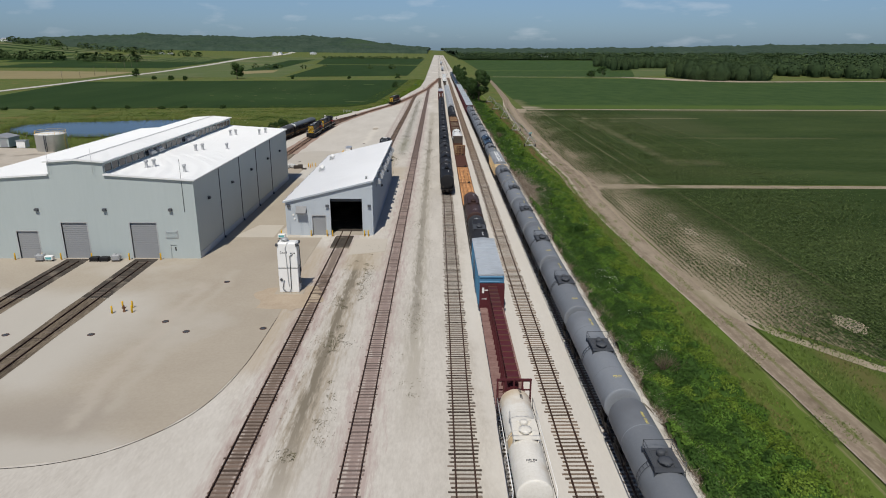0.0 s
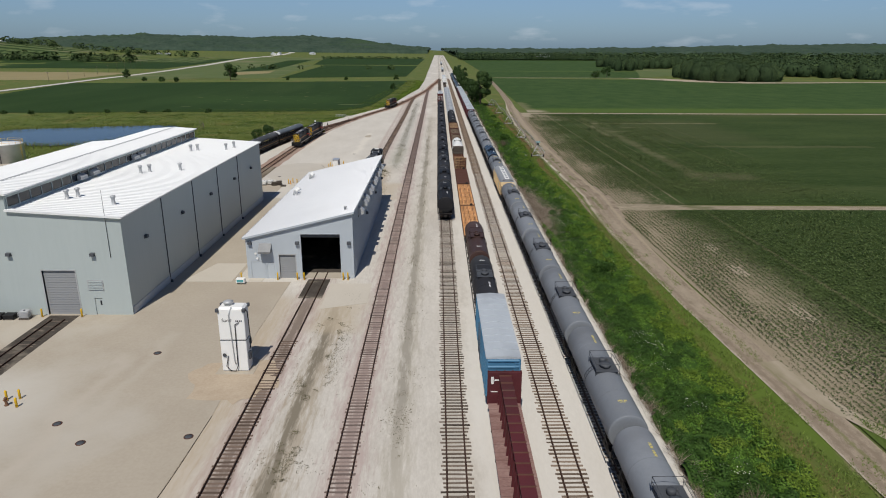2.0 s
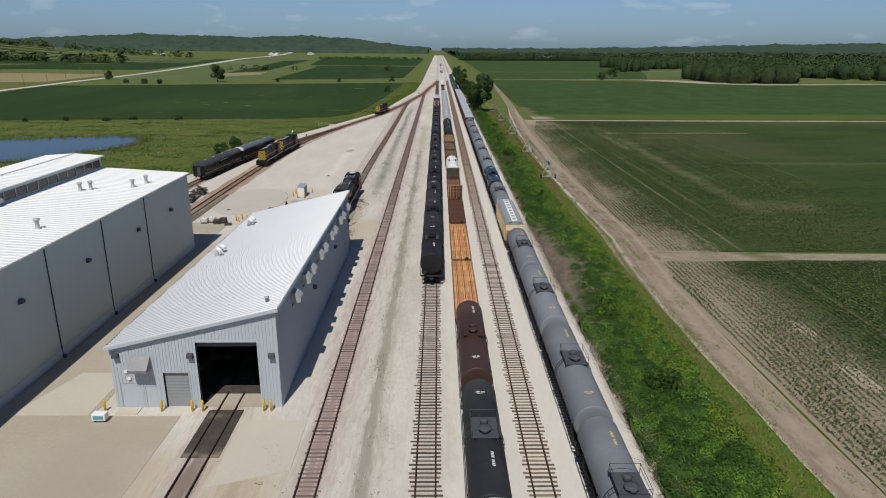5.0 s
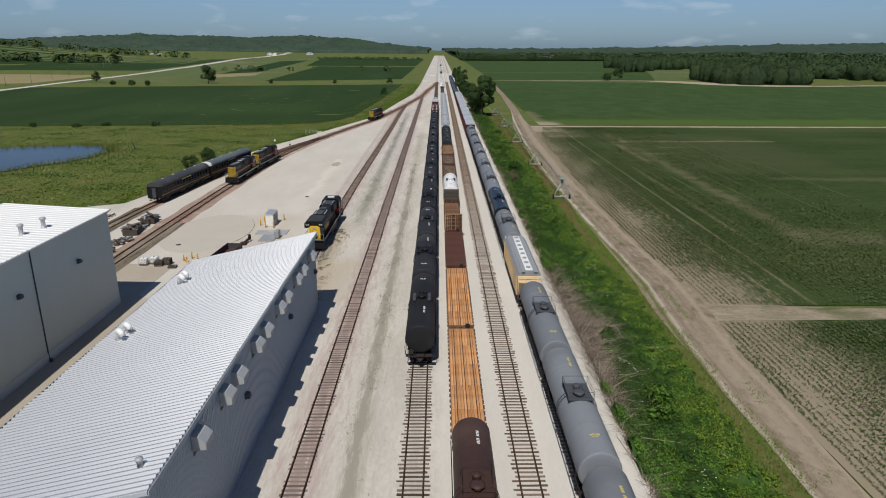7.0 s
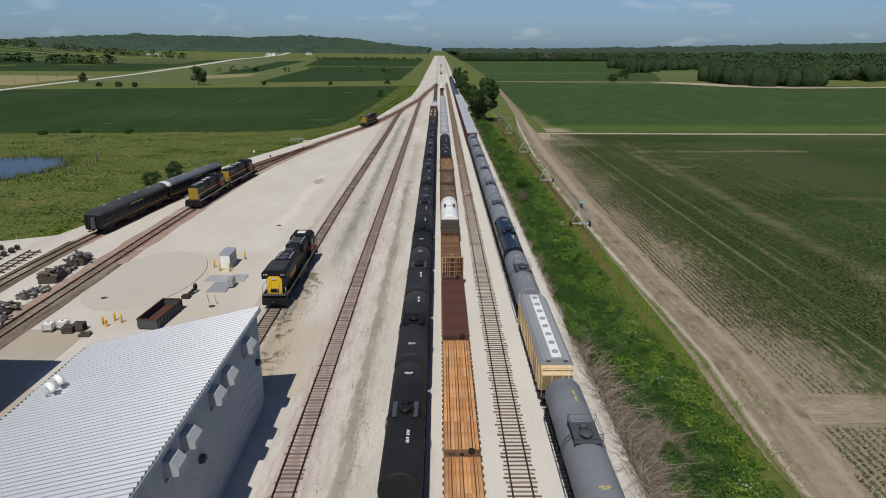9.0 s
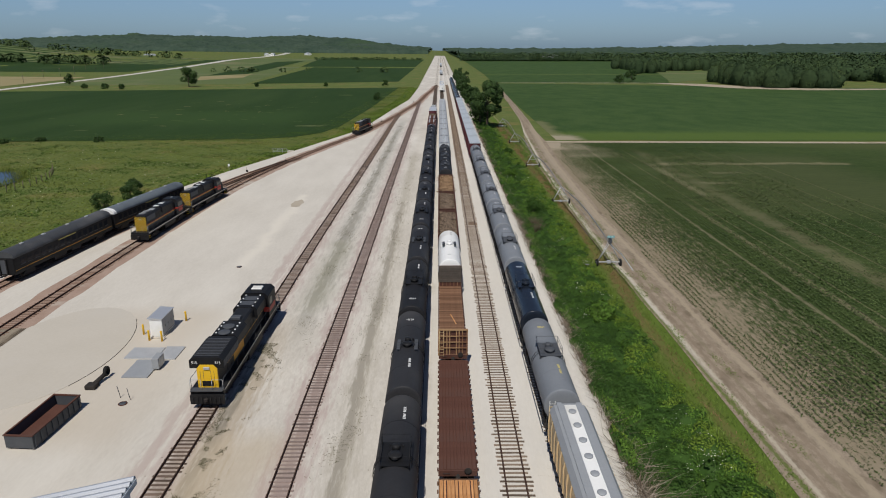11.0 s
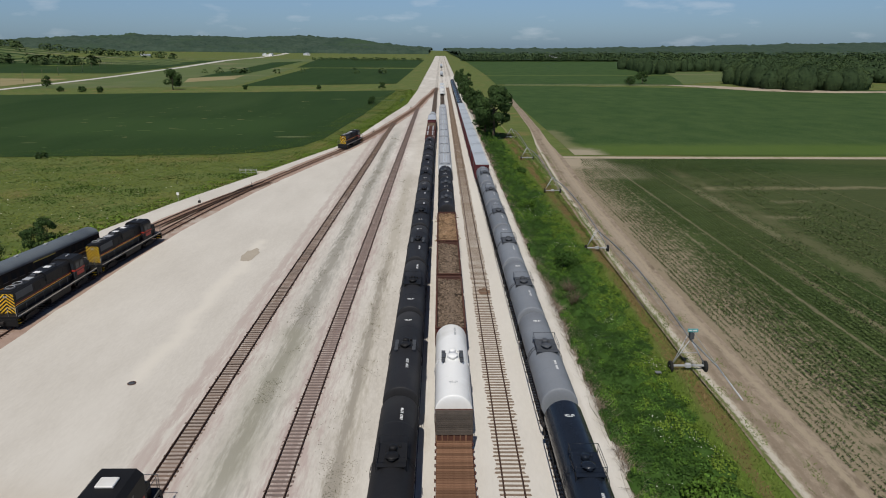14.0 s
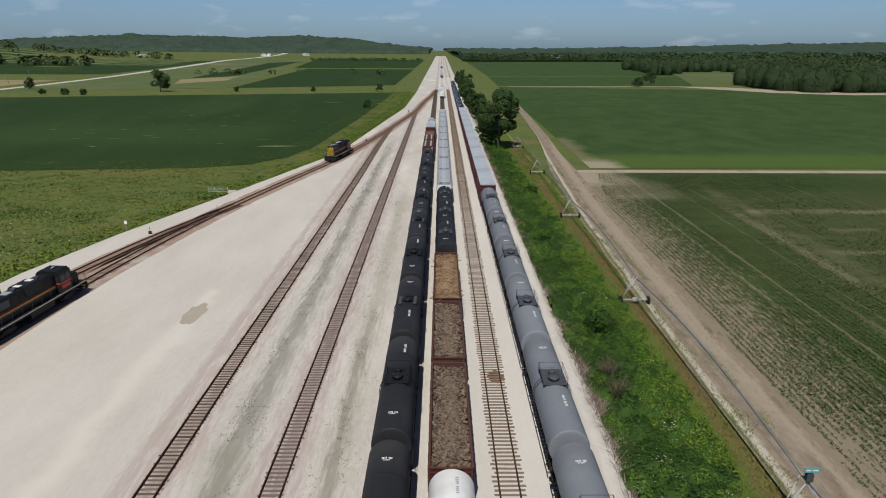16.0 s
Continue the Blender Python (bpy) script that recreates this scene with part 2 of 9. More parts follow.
CROP_FAR = zone_material(material("bright_green_crop", (0.032, 0.066, 0.019), (0.062, 0.100, 0.032), scale=0.12, fine=1.5, bump=0.9, c=(0.058, 0.096, 0.030), spread=1.0, streak=(0.8, 0.5, 1.0), spec=0.05), [(34, 700, 372, 398, 7, (0.085, 0.130, 0.028), 0.75), (40, 56, 368, 388, 4, (0.36, 0.31, 0.23), 0.85), (44, 52, 388, 440, 3, (0.20, 0.19, 0.10), 0.6)], 6.0)
FAINT_ROWS = [(x, 0.4, y0, y1, (0.20, 0.175, 0.105), 0.5) for x, y0, y1 in ((61, 200, 352), (65, 225, 350), (74, 215, 330), (79, 240, 352), (84.5, 205, 345), (91, 250, 352), (98, 230, 340))]
CROP_R = zone_material(strip_material(material("row_crop_soil_and_leaf", (0.027, 0.048, 0.013), (0.058, 0.084, 0.027), scale=0.05, fine=1.1, bump=0.8, c=(0.070, 0.086, 0.032), streak=(0.3, 1.0, 1.0), spread=1.1, spec=0.05), [(37, 20, 0, 400, (0.25, 0.206, 0.142), 1.0), (66, 2.6, 278, 328, (0.28, 0.24, 0.155), 0.75), (58.5, 1.4, 196, 270, (0.22, 0.185, 0.12), 0.6), (49.6, 0.6, 165, 366, (0.24, 0.20, 0.135), 0.6), (53.6, 0.7, 165, 366, (0.24, 0.20, 0.135), 0.5), (69.5, 4.2, 192, 350, (0.19, 0.165, 0.10), 0.45), (56, 0.8, 90, 158, (0.22, 0.185, 0.12), 0.5)] + FAINT_ROWS, stretch=0.3, grain=1.6), [(30, 54, 352, 372, 4, (0.36, 0.305, 0.225), 0.85), (30, 46, 154, 176, 5, (0.27, 0.225, 0.16), 0.8), (30, 50, 80, 150, 5, (0.31, 0.26, 0.185), 0.65), (66, 84, 192, 202, 3, (0.22, 0.19, 0.12), 0.35), (60, 120, 262, 340, 12, (0.085, 0.095, 0.042), 0.5), (90, 150, 250, 254, 2, (0.12, 0.12, 0.06), 0.5), (69, 125, 322, 325, 1.4, (0.21, 0.19, 0.11), 0.65), (71, 80, 294, 296, 1.4, (0.27, 0.23, 0.15), 0.45), (79, 87, 308, 310, 1.4, (0.25, 0.215, 0.14), 0.4), (44, 60, 336, 356, 4, (0.30, 0.255, 0.18), 0.5)], 5.0)
GREEN_LIGHT = material("light_green_field", (0.082, 0.118, 0.042), (0.130, 0.160, 0.066), scale=0.03, fine=0.8, bump=0.6, c=(0.175, 0.175, 0.095), spec=0.05)
STRAW = material("straw_field", (0.24, 0.20, 0.10), (0.30, 0.26, 0.14), scale=0.02, fine=0.8, bump=0.5, c=(0.17, 0.17, 0.07), spec=0.08)
DIRT = strip_material(material("tan_dirt", (0.20, 0.16, 0.116), (0.36, 0.295, 0.222), scale=1.5, fine=14.0, bump=0.9, c=(0.175, 0.138, 0.098), streak=(1.0, 0.5, 1.0), spread=0.9, spec=0.05), [(-1.1, 0.5, -50, 900, (0.225, 0.178, 0.13), 0.75), (0.95, 0.55, -50, 900, (0.235, 0.185, 0.135), 0.7), (-2.0, 0.5, -50, 900, (0.44, 0.39, 0.305), 0.85), (-2.7, 0.5, -50, 900, (0.12, 0.145, 0.045), 0.9), (2.2, 0.8, -50, 900, (0.36, 0.30, 0.215), 0.8), (-2.3, 0.6, 195, 420, (0.50, 0.46, 0.385), 0.9), (0.0, 0.5, -50, 94, (0.15, 0.155, 0.06), 0.7), (-0.1, 0.45, 150, 420, (0.20, 0.175, 0.11), 0.5), (1.3, 1.5, 238, 420, (0.37, 0.312, 0.235), 0.65), (0.4, 2.0, 84, 152, (0.37, 0.31, 0.23), 0.55)], "UV", stretch=0.35, grain=5.0)
TAN_SAND = material("spilled_tan_sand", (0.41, 0.325, 0.235), (0.50, 0.415, 0.315), scale=0.4, fine=4.0, bump=0.3, c=(0.36, 0.285, 0.205), spread=0.8, spec=0.05)
DRY_SOIL = material("pale_dry_soil", (0.33, 0.275, 0.205), (0.44, 0.375, 0.29), scale=0.35, fine=2.5, bump=0.6, c=(0.24, 0.21, 0.13), streak=(1.0, 0.35, 1.0), spec=0.05)
LANE = material("overgrown_dirt_lane", (0.20, 0.17, 0.11), (0.36, 0.305, 0.225), scale=0.5, fine=4.0, bump=0.6, c=(0.085, 0.105, 0.035), spread=0.9, streak=(0.4, 1.0, 1.0), spec=0.05)
ROAD_WHITE = material("white_gravel_road", (0.50, 0.48, 0.43), (0.58, 0.56, 0.51), scale=0.05, fine=1.0, bump=0.3, spec=0.08)
STEEL_DULL = material("dull_galvanised_steel", (0.17, 0.175, 0.18), (0.27, 0.275, 0.28), rough=0.5, metal=0.3, scale=1.0, fine=10.0, bump=0.05)
STAINED = material("oil_streaked_bed", (0.065, 0.052, 0.040), (0.25, 0.205, 0.15), rough=0.85, scale=0.5, fine=4.0, bump=0.4, c=(0.36, 0.31, 0.24), spread=0.9, streak=(1.6, 0.25, 1.0), spec=0.08)
WOODS = material("woods_leaf", (0.032, 0.058, 0.026), (0.058, 0.090, 0.038), rough=0.8, scale=0.035, fine=0.4, bump=0, island=0.08, c=(0.048, 0.074, 0.034), spread=0.9, spec=0.05)
VERGE_PLAIN = material("corner_grass", (0.055, 0.092, 0.018), (0.10, 0.138, 0.032), spread=0.9, scale=0.4, fine=3.0, bump=0.9, c=(0.13, 0.115, 0.045), streak=(1.0, 0.2, 1.0), spec=0.08)
VERGE = strip_material(material("short_verge_grass", (0.074, 0.122, 0.019), (0.118, 0.164, 0.033), scale=0.4, fine=5.0, bump=0.9, c=(0.10, 0.12, 0.035), streak=(1.0, 0.2, 1.0), spec=0.05), [(-0.3, 1.1, -50, 900, (0.145, 0.118, 0.05), 0.5), (0.6, 1.5, 215, 430, (0.165, 0.108, 0.048), 0.75), (3.4, 0.9, -50, 900, (0.26, 0.22, 0.13), 0.7)], "UV")
POND = material("still_pond_water", (0.03, 0.045, 0.06), (0.04, 0.055, 0.07), rough=0.12, scale=0.05, fine=0.5, bump=0.02)
SIDING = material("pale_grey_siding", (0.40, 0.452, 0.447), (0.445, 0.498, 0.492), rough=0.5, scale=0.15, fine=3.0, bump=0.03, streak=(1, 1, 0.1), c=(0.42, 0.47, 0.465))
SIDING_B = material("blue_grey_siding", (0.44, 0.485, 0.525), (0.48, 0.525, 0.565), rough=0.5, scale=0.15, fine=3.0, bump=0.03, streak=(1, 1, 0.1))
ROOFING = material("white_roof_sheet", (0.68, 0.695, 0.71), (0.74, 0.755, 0.77), rough=0.42, metal=0.65, scale=0.1, fine=2.0, bump=0.03, c=(0.66, 0.675, 0.69))
ROOF_SHOP = material("bright_roof_sheet", (0.76, 0.77, 0.765), (0.82, 0.83, 0.825), rough=0.5, scale=0.1, fine=2.0, bump=0.03, c=(0.72, 0.73, 0.73))
DOOR_GREY = material("grey_roller_door", (0.27, 0.28, 0.29), (0.31, 0.32, 0.33), rough=0.5, scale=0.3, fine=6.0, bump=0.05)
# near-black tone for the shade inside the shed
DARK = material("interior_shade", (0.018, 0.018, 0.02), (0.03, 0.03, 0.032), rough=0.9, bump=0.1)
GLASS_DARK = material("dark_glass", (0.02, 0.024, 0.03), (0.03, 0.035, 0.04), rough=0.08, bump=0.0)
STEEL = material("galvanised_steel", (0.38, 0.39, 0.40), (0.50, 0.51, 0.52), rough=0.5, metal=0.2, scale=1.0, fine=10.0, bump=0.05)
WHITE = material("white_paint", (0.79, 0.79, 0.77), (0.85, 0.85, 0.83), rough=0.45, scale=0.5, fine=5.0, bump=0.03, c=(0.66, 0.65, 0.61))
WHITE_OLD = material("aged_cream_paint", (0.66, 0.625, 0.55), (0.80, 0.775, 0.715), rough=0.55, scale=0.45, fine=6.0, bump=0.03, c=(0.58, 0.47, 0.33), spread=0.8)
BLACK = material("black_paint", (0.010, 0.010, 0.011), (0.021, 0.021, 0.022), spec=0.15, rough=0.5, scale=0.5, fine=6.0, bump=0.05, vary=0.2)
BLACK_TANK = material("black_tank_paint", (0.017, 0.017, 0.019), (0.030, 0.030, 0.032), spec=0.2, rough=0.6, scale=0.35, fine=5.0, bump=0.04, c=(0.042, 0.041, 0.041), vary=0.3)
GREY_TANK = material("grey_tank_paint", (0.175, 0.19, 0.21), (0.225, 0.24, 0.26), spec=0.25, rough=0.55, scale=0.35, fine=5.0, bump=0.04, c=(0.165, 0.175, 0.19), vary=0.14)
GREY_DARK = material("dark_grey_hardware", (0.055, 0.06, 0.068), (0.085, 0.09, 0.10), rough=0.6, scale=1.0, fine=12.0)
BROWN_TANK = material("brown_tank_paint", (0.045, 0.024, 0.019), (0.07, 0.038, 0.03), rough=0.5, scale=0.4, fine=6.0, c=(0.085, 0.05, 0.04))
NAVY_TANK = material("navy_tank_paint", (0.010, 0.014, 0.022), (0.018, 0.023, 0.033), rough=0.24, scale=0.4, fine=6.0)
WHEEL = material("wheel_steel", (0.04, 0.03, 0.026), (0.09, 0.07, 0.06), rough=0.6, metal=0.5, scale=2.0, fine=16.0)
GRIME = material("grimy_underframe", (0.018, 0.016, 0.015), (0.045, 0.038, 0.034), rough=0.85, scale=1.5, fine=14.0)
OXIDE_WORN = material("worn_red_deck", (0.18, 0.095, 0.085), (0.33, 0.22, 0.195), rough=0.8, scale=0.6, fine=7.0, c=(0.30, 0.20, 0.17), spread=0.8, streak=(0.6, 1.6, 1.0), spec=0.08)
OXIDE = material("oxide_red_paint", (0.075, 0.016, 0.021), (0.115, 0.026, 0.03), rough=0.65, scale=0.5, fine=8.0, c=(0.07, 0.022, 0.022))
RUST = material("rust_brown", (0.115, 0.058, 0.036), (0.25, 0.145, 0.09), rough=0.85, scale=0.9, fine=9.0, c=(0.085, 0.045, 0.032), vary=0.34, spec=0.08)
RUST_DARK = material("dark_rust_brown", (0.075, 0.034, 0.026), (0.125, 0.06, 0.045), rough=0.8, scale=0.6, fine=9.0, c=(0.10, 0.055, 0.045), spec=0.08)
PLANK = material("orange_stained_planks", (0.42, 0.18, 0.066), (0.68, 0.38, 0.18), rough=0.8, scale=0.7, fine=9.0, spread=0.9, c=(0.36, 0.155, 0.07), vary=0.2, streak=(1, 0.15, 1), spec=0.08)
GREY_PLANK = material("grey_brown_boards", (0.06, 0.05, 0.042), (0.125, 0.105, 0.088), rough=0.9, scale=1.0, fine=12.0, vary=0.25)
SCRAP = material("scrap_load", (0.105, 0.078, 0.058), (0.22, 0.165, 0.12), rough=0.9, scale=1.2, fine=9.0, island=0.5, spec=0.08)
STICKS = material("pale_stick_load", (0.24, 0.155, 0.09), (0.38, 0.26, 0.16), rough=0.9, scale=1.2, fine=9.0, island=0.4, spec=0.08)
BLUE = material("blue_boxcar_paint", (0.055, 0.17, 0.29), (0.08, 0.215, 0.35), rough=0.5, scale=0.5, fine=8.0)
SILVER = material("silver_roof_sheet", (0.46, 0.50, 0.54), (0.56, 0.60, 0.63), rough=0.45, metal=0.15, scale=0.5, fine=6.0, bump=0.05, c=(0.40, 0.43, 0.46))
TAN = material("tan_hopper_paint", (0.56, 0.41, 0.22), (0.64, 0.48, 0.28), rough=0.55, scale=0.5, fine=8.0, c=(0.46, 0.36, 0.22))
HOP_GREY = material("grey_hopper_roof", (0.26, 0.275, 0.295), (0.33, 0.345, 0.36), rough=0.5, scale=0.5, fine=6.0)
YELLOW = material("yellow_paint", (0.72, 0.43, 0.015), (0.80, 0.50, 0.03), rough=0.45, scale=1.0, fine=8.0)
ORANGE = material("orange_yellow_paint", (0.66, 0.30, 0.02), (0.74, 0.36, 0.035), rough=0.45, scale=1.0, fine=8.0)
RED = material("red_paint", (0.36, 0.035, 0.025), (0.44, 0.05, 0.035), rough=0.5, scale=1.0, fine=8.0)
RUBBER = material("black_rubber", (0.012, 0.012, 0.012), (0.025, 0.024, 0.023), rough=0.9, scale=2.0, fine=14.0)
BARK = material("bark", (0.055, 0.042, 0.03), (0.11, 0.085, 0.065), scale=2.0, fine=16.0, streak=(1, 1, 0.2))
LEAF = material("tree_leaf", (0.026, 0.052, 0.016), (0.052, 0.088, 0.026), rough=0.6, scale=0.3, fine=4.0, bump=0, island=0.4, spec=0.08)
LEAF_SHRUB = material("shrub_leaf", (0.054, 0.116, 0.016), (0.098, 0.172, 0.028), rough=0.6, scale=0.3, fine=2.0, bump=0, island=0.45, c=(0.036, 0.08, 0.014), spec=0.08)
LEAF_CROP = material("crop_leaf", (0.050, 0.078, 0.024), (0.090, 0.118, 0.042), rough=0.6, scale=0.1, fine=2.0, bump=0, island=0.4, spec=0.08)
DEADWOOD = material("dead_brush", (0.105, 0.078, 0.056), (0.195, 0.15, 0.112), scale=0.5, fine=6.0, bump=0, island=0.35, spec=0.08)
FLOWER = material("white_flower_heads", (0.55, 0.56, 0.45), (0.68, 0.68, 0.58), scale=1.0, fine=8.0, bump=0, island=0.2, spec=0.08)
WOOD_POST = material("weathered_post", (0.10, 0.08, 0.06), (0.18, 0.15, 0.12), scale=1.0, fine=14.0)
LETTER = material("white_lettering", (0.72, 0.72, 0.70), (0.78, 0.78, 0.76), rough=0.5, bump=0)
LETTER_Y = material("yellow_lettering", (0.62, 0.52, 0.14), (0.68, 0.58, 0.18), rough=0.5, bump=0)
LETTER_D = material("dark_lettering", (0.03, 0.03, 0.035), (0.05, 0.05, 0.055), rough=0.5, bump=0)
TEAL = material("teal_sign", (0.10, 0.34, 0.36), (0.14, 0.40, 0.42), rough=0.4, bump=0)


# ---------------------------------------------------------------- mesh helpers
class Shape:
    """Points and faces of one mesh, put together from simple solids."""

    def __init__(self):
        self.v, self.f, self.smooth = [], [], []

    def add(self, pts, faces, smooth=False):
        n = len(self.v)
        self.v += [tuple(p) for p in pts]
        self.f += [tuple(n + i for i in q) for q in faces]
        self.smooth += [smooth] * len(faces)
        return self

    def box(self, x0, x1, y0, y1, z0, z1, c=0.0):
        if c <= 0:
            pts = [(x, y, z) for z in (z0, z1) for y in (y0, y1) for x in (x0, x1)]
            return self.add(pts, [(0, 2, 3, 1), (4, 5, 7, 6), (0, 1, 5, 4), (1, 3, 7, 5), (3, 2, 6, 7), (2, 0, 4, 6)])
        ring = [(x0 + c, y0), (x1 - c, y0), (x1, y0 + c), (x1, y1 - c), (x1 - c, y1), (x0 + c, y1), (x0, y1 - c), (x0, y0 + c)]
        inner = [(min(max(x, x0 + c), x1 - c), min(max(y, y0 + c), y1 - c)) for x, y in ring]
        return self.loft([[(x, y, z0) for x, y in inner], [(x, y, z0 + c) for x, y in ring], [(x, y, z1 - c) for x, y in ring], [(x, y, z1) for x, y in inner]])

    def loft(self, rings, caps=True, smooth=False, closed=True):
        k = len(rings[0])
        pts = [p for r in rings for p in r]
        faces = []
        for a in range(len(rings) - 1):
            for i in range(k if closed else k - 1):
                j = (i + 1) % k
                faces.append((a * k + i, a * k + j, (a + 1) * k + j, (a + 1) * k + i))
        self.add(pts, faces, smooth)
        if caps and closed:
            n = len(self.v) - len(pts)
            self.f += [tuple(n + i for i in reversed(range(k))), tuple(n + (len(rings) - 1) * k + i for i in range(k))]
            self.smooth += [False, False]
        return self

    def prism(self, outline, axis, a, b):
        """An outline in the two other axes, drawn out from a to b along the axis."""
        def put(p, d):
            return {"x": (d, p[0], p[1]), "y": (p[0], d, p[1]), "z": (p[0], p[1], d)}[axis]
        rings = [[put(p, a) for p in outline], [put(p, b) for p in outline]]
        return self.loft(rings)

    def rod(self, p, q, r, n=8, r2=None, smooth=True):
        p, q = Vector(p), Vector(q)
        way = (q - p).normalized()
        side = way.orthogonal().normalized()
        up = way.cross(side)
        r2 = r if r2 is None else r2
        ring = [math.cos(2 * math.pi * i / n) * side + math.sin(2 * math.pi * i / n) * up for i in range(n)]
        return self.loft([[p + d * r for d in ring], [q + d * r2 for d in ring]], smooth=smooth)

    def pipe(self, pts, r, n=6):
        """One bent tube through points."""
        pts = [Vector(p) for p in pts]
        side, rings = None, []
        for i, p in enumerate(pts):
            way = (pts[min(i + 1, len(pts) - 1)] - pts[max(i - 1, 0)]).normalized()
            side = way.orthogonal().normalized() if side is None else (side - way * side.dot(way)).normalized()
            up = way.cross(side)
            rings.append([p + (math.cos(2 * math.pi * k / n) * side + math.sin(2 * math.pi * k / n) * up) * r for k in range(n)])
        return self.loft(rings, smooth=True)

    def turn(self, profile, axis="z", n=24, at=(0, 0, 0), smooth=True):
        """Turns (radius, along) pairs about an axis through a point."""
        rings = []
        for r, h in profile:
            ring = []
            for i in range(n):
                a = 2 * math.pi * i / n
                u, w = r * math.cos(a), r * math.sin(a)
                ring.append({"x": (at[0] + h, at[1] + u, at[2] + w), "y": (at[0] + w, at[1] + h, at[2] + u), "z": (at[0] + u, at[1] + w, at[2] + h)}[axis])
            rings.append(ring)
        return self.loft(rings, smooth=smooth)

    def weld(self):
        """Joins points that lie together."""
        seen, to, pts = {}, [], []
        for p in self.v:
            key = tuple(round(c, 4) for c in p)
            if key not in seen:
                seen[key] = len(pts)
                pts.append(p)
            to.append(seen[key])
        self.v, self.f = pts, [tuple(to[i] for i in q) for q in self.f]
        return self

    def mesh(self, name, mat):
        me = bpy.data.meshes.new(name)
        me.from_pydata(self.v, [], self.f)
        me.polygons.foreach_set("use_smooth", self.smooth)
        me.materials.append(mat)
        me.update()
        return me


def part(name, shape, mat, parent, label="", m=None):
    ob = new(name, shape if isinstance(shape, bpy.types.Mesh) else shape.mesh(name, mat))
    ob.parent = parent
    if m is not None:
        ob.matrix_basis = m
    return tagged(ob, label)


def thing(name, label, category, m=None, group="", kind=""):
    ob = new(name)
    ob.empty_display_size = 0.3
    if m is not None:
        ob.matrix_basis = m
    return tagged(ob, label, category, group, kind)


def solid(name, shape, mat, label, category, group="", kind="", m=None):
    ob = new(name, shape.mesh(name, mat))
    if m is not None:
        ob.matrix_basis = m
    return tagged(ob, label, category, group, kind)


def quads(name, verts, mat, count=4):
    """A mesh of loose faces of count corners each, from an array of corners."""
    verts = np.asarray(verts, dtype=np.float32).reshape(-1, 3)
    n = len(verts) // count
    me = bpy.data.meshes.new(name)
    me.vertices.add(len(verts))
    me.vertices.foreach_set("co", verts.ravel())
    me.loops.add(n * count)
    me.loops.foreach_set("vertex_index", np.arange(n * count, dtype=np.int32))
    me.polygons.add(n)
    me.polygons.foreach_set("loop_start", np.arange(0, n * count, count, dtype=np.int32))
    me.materials.append(mat)
    me.update(calc_edges=True)
    return me


# ---------------------------------------------------------------- the lie of the land
RIGHT, LEFT = -2.0, -1.6


def smooth(a, b, x):
    t = min(max((x - a) / (b - a), 0.0), 1.0)
    return t * t * (3 - 2 * t)


def bump_hill(x, y, cx, cy, rx, ry, h):
    d = ((x - cx) / rx) ** 2 + ((y - cy) / ry) ** 2
    return h * math.exp(-d)


def land(x, y):
    """Height of the natural ground."""
    z = LEFT + (RIGHT - LEFT) * smooth(-10, 25, x)
    z += bump_hill(x, y, -1180, 1620, 420, 330, 46)
    z += bump_hill(x, y, -1500, 3500, 900, 450, 67)
    z += bump_hill(x, y, -640, 3900, 420, 420, 52)
    z += bump_hill(x, y, 2900, 4400, 1500, 380, 42)
    z += 0.6 * noise.noise((x / 160, y / 160, 0)) * smooth(60, 400, abs(x))
    return z


def patch(name, corners, nx, ny, lift, mat, label="", category="", kind="structure", fine=0.0):
    """A sheet between four corners (near left, near right, far right, far left), laid over the land."""
    a, b, c, d = [Vector(p) for p in corners]
    pts, faces = [], []
    for j in range(ny + 1):
        for i in range(nx + 1):
            u, w = i / nx, j / ny
            p = (a * (1 - u) + b * u) * (1 - w) + (d * (1 - u) + c * u) * w
            pts.append((p.x, p.y, land(p.x, p.y) + lift))
    for j in range(ny):
        for i in range(nx):
            k = j * (nx + 1) + i
            faces.append((k, k + 1, k + nx + 2, k + nx + 1))
    s = Shape().add(pts, faces, True)
    return solid(name, s, mat, label, category, kind=kind)


def band(name, left, right, nx, lift, mat, label, category, step=12.0):
    """A field between two bent edges of as many points, laid over the land."""
    rows = []
    for (a, b), (c, d) in zip(zip(left, left[1:]), zip(right, right[1:])):
        n = max(1, int((Vector(d) - Vector(c)).length / step))
        rows += [(Vector(a).lerp(Vector(b), k / n), Vector(c).lerp(Vector(d), k / n)) for k in range(n)]
    rows.append((Vector(left[-1]), Vector(right[-1])))
    pts = []
    for a, b in rows:
        for i in range(nx + 1):
            p = a.lerp(b, i / nx)
            pts.append((p.x, p.y, land(p.x, p.y) + lift))
    faces = [(j * (nx + 1) + i, j * (nx + 1) + i + 1, (j + 1) * (nx + 1) + i + 1, (j + 1) * (nx + 1) + i) for j in range(len(rows) - 1) for i in range(nx)]
    return solid(name, Shape().add(pts, faces, True), mat, label, category, kind="structure")


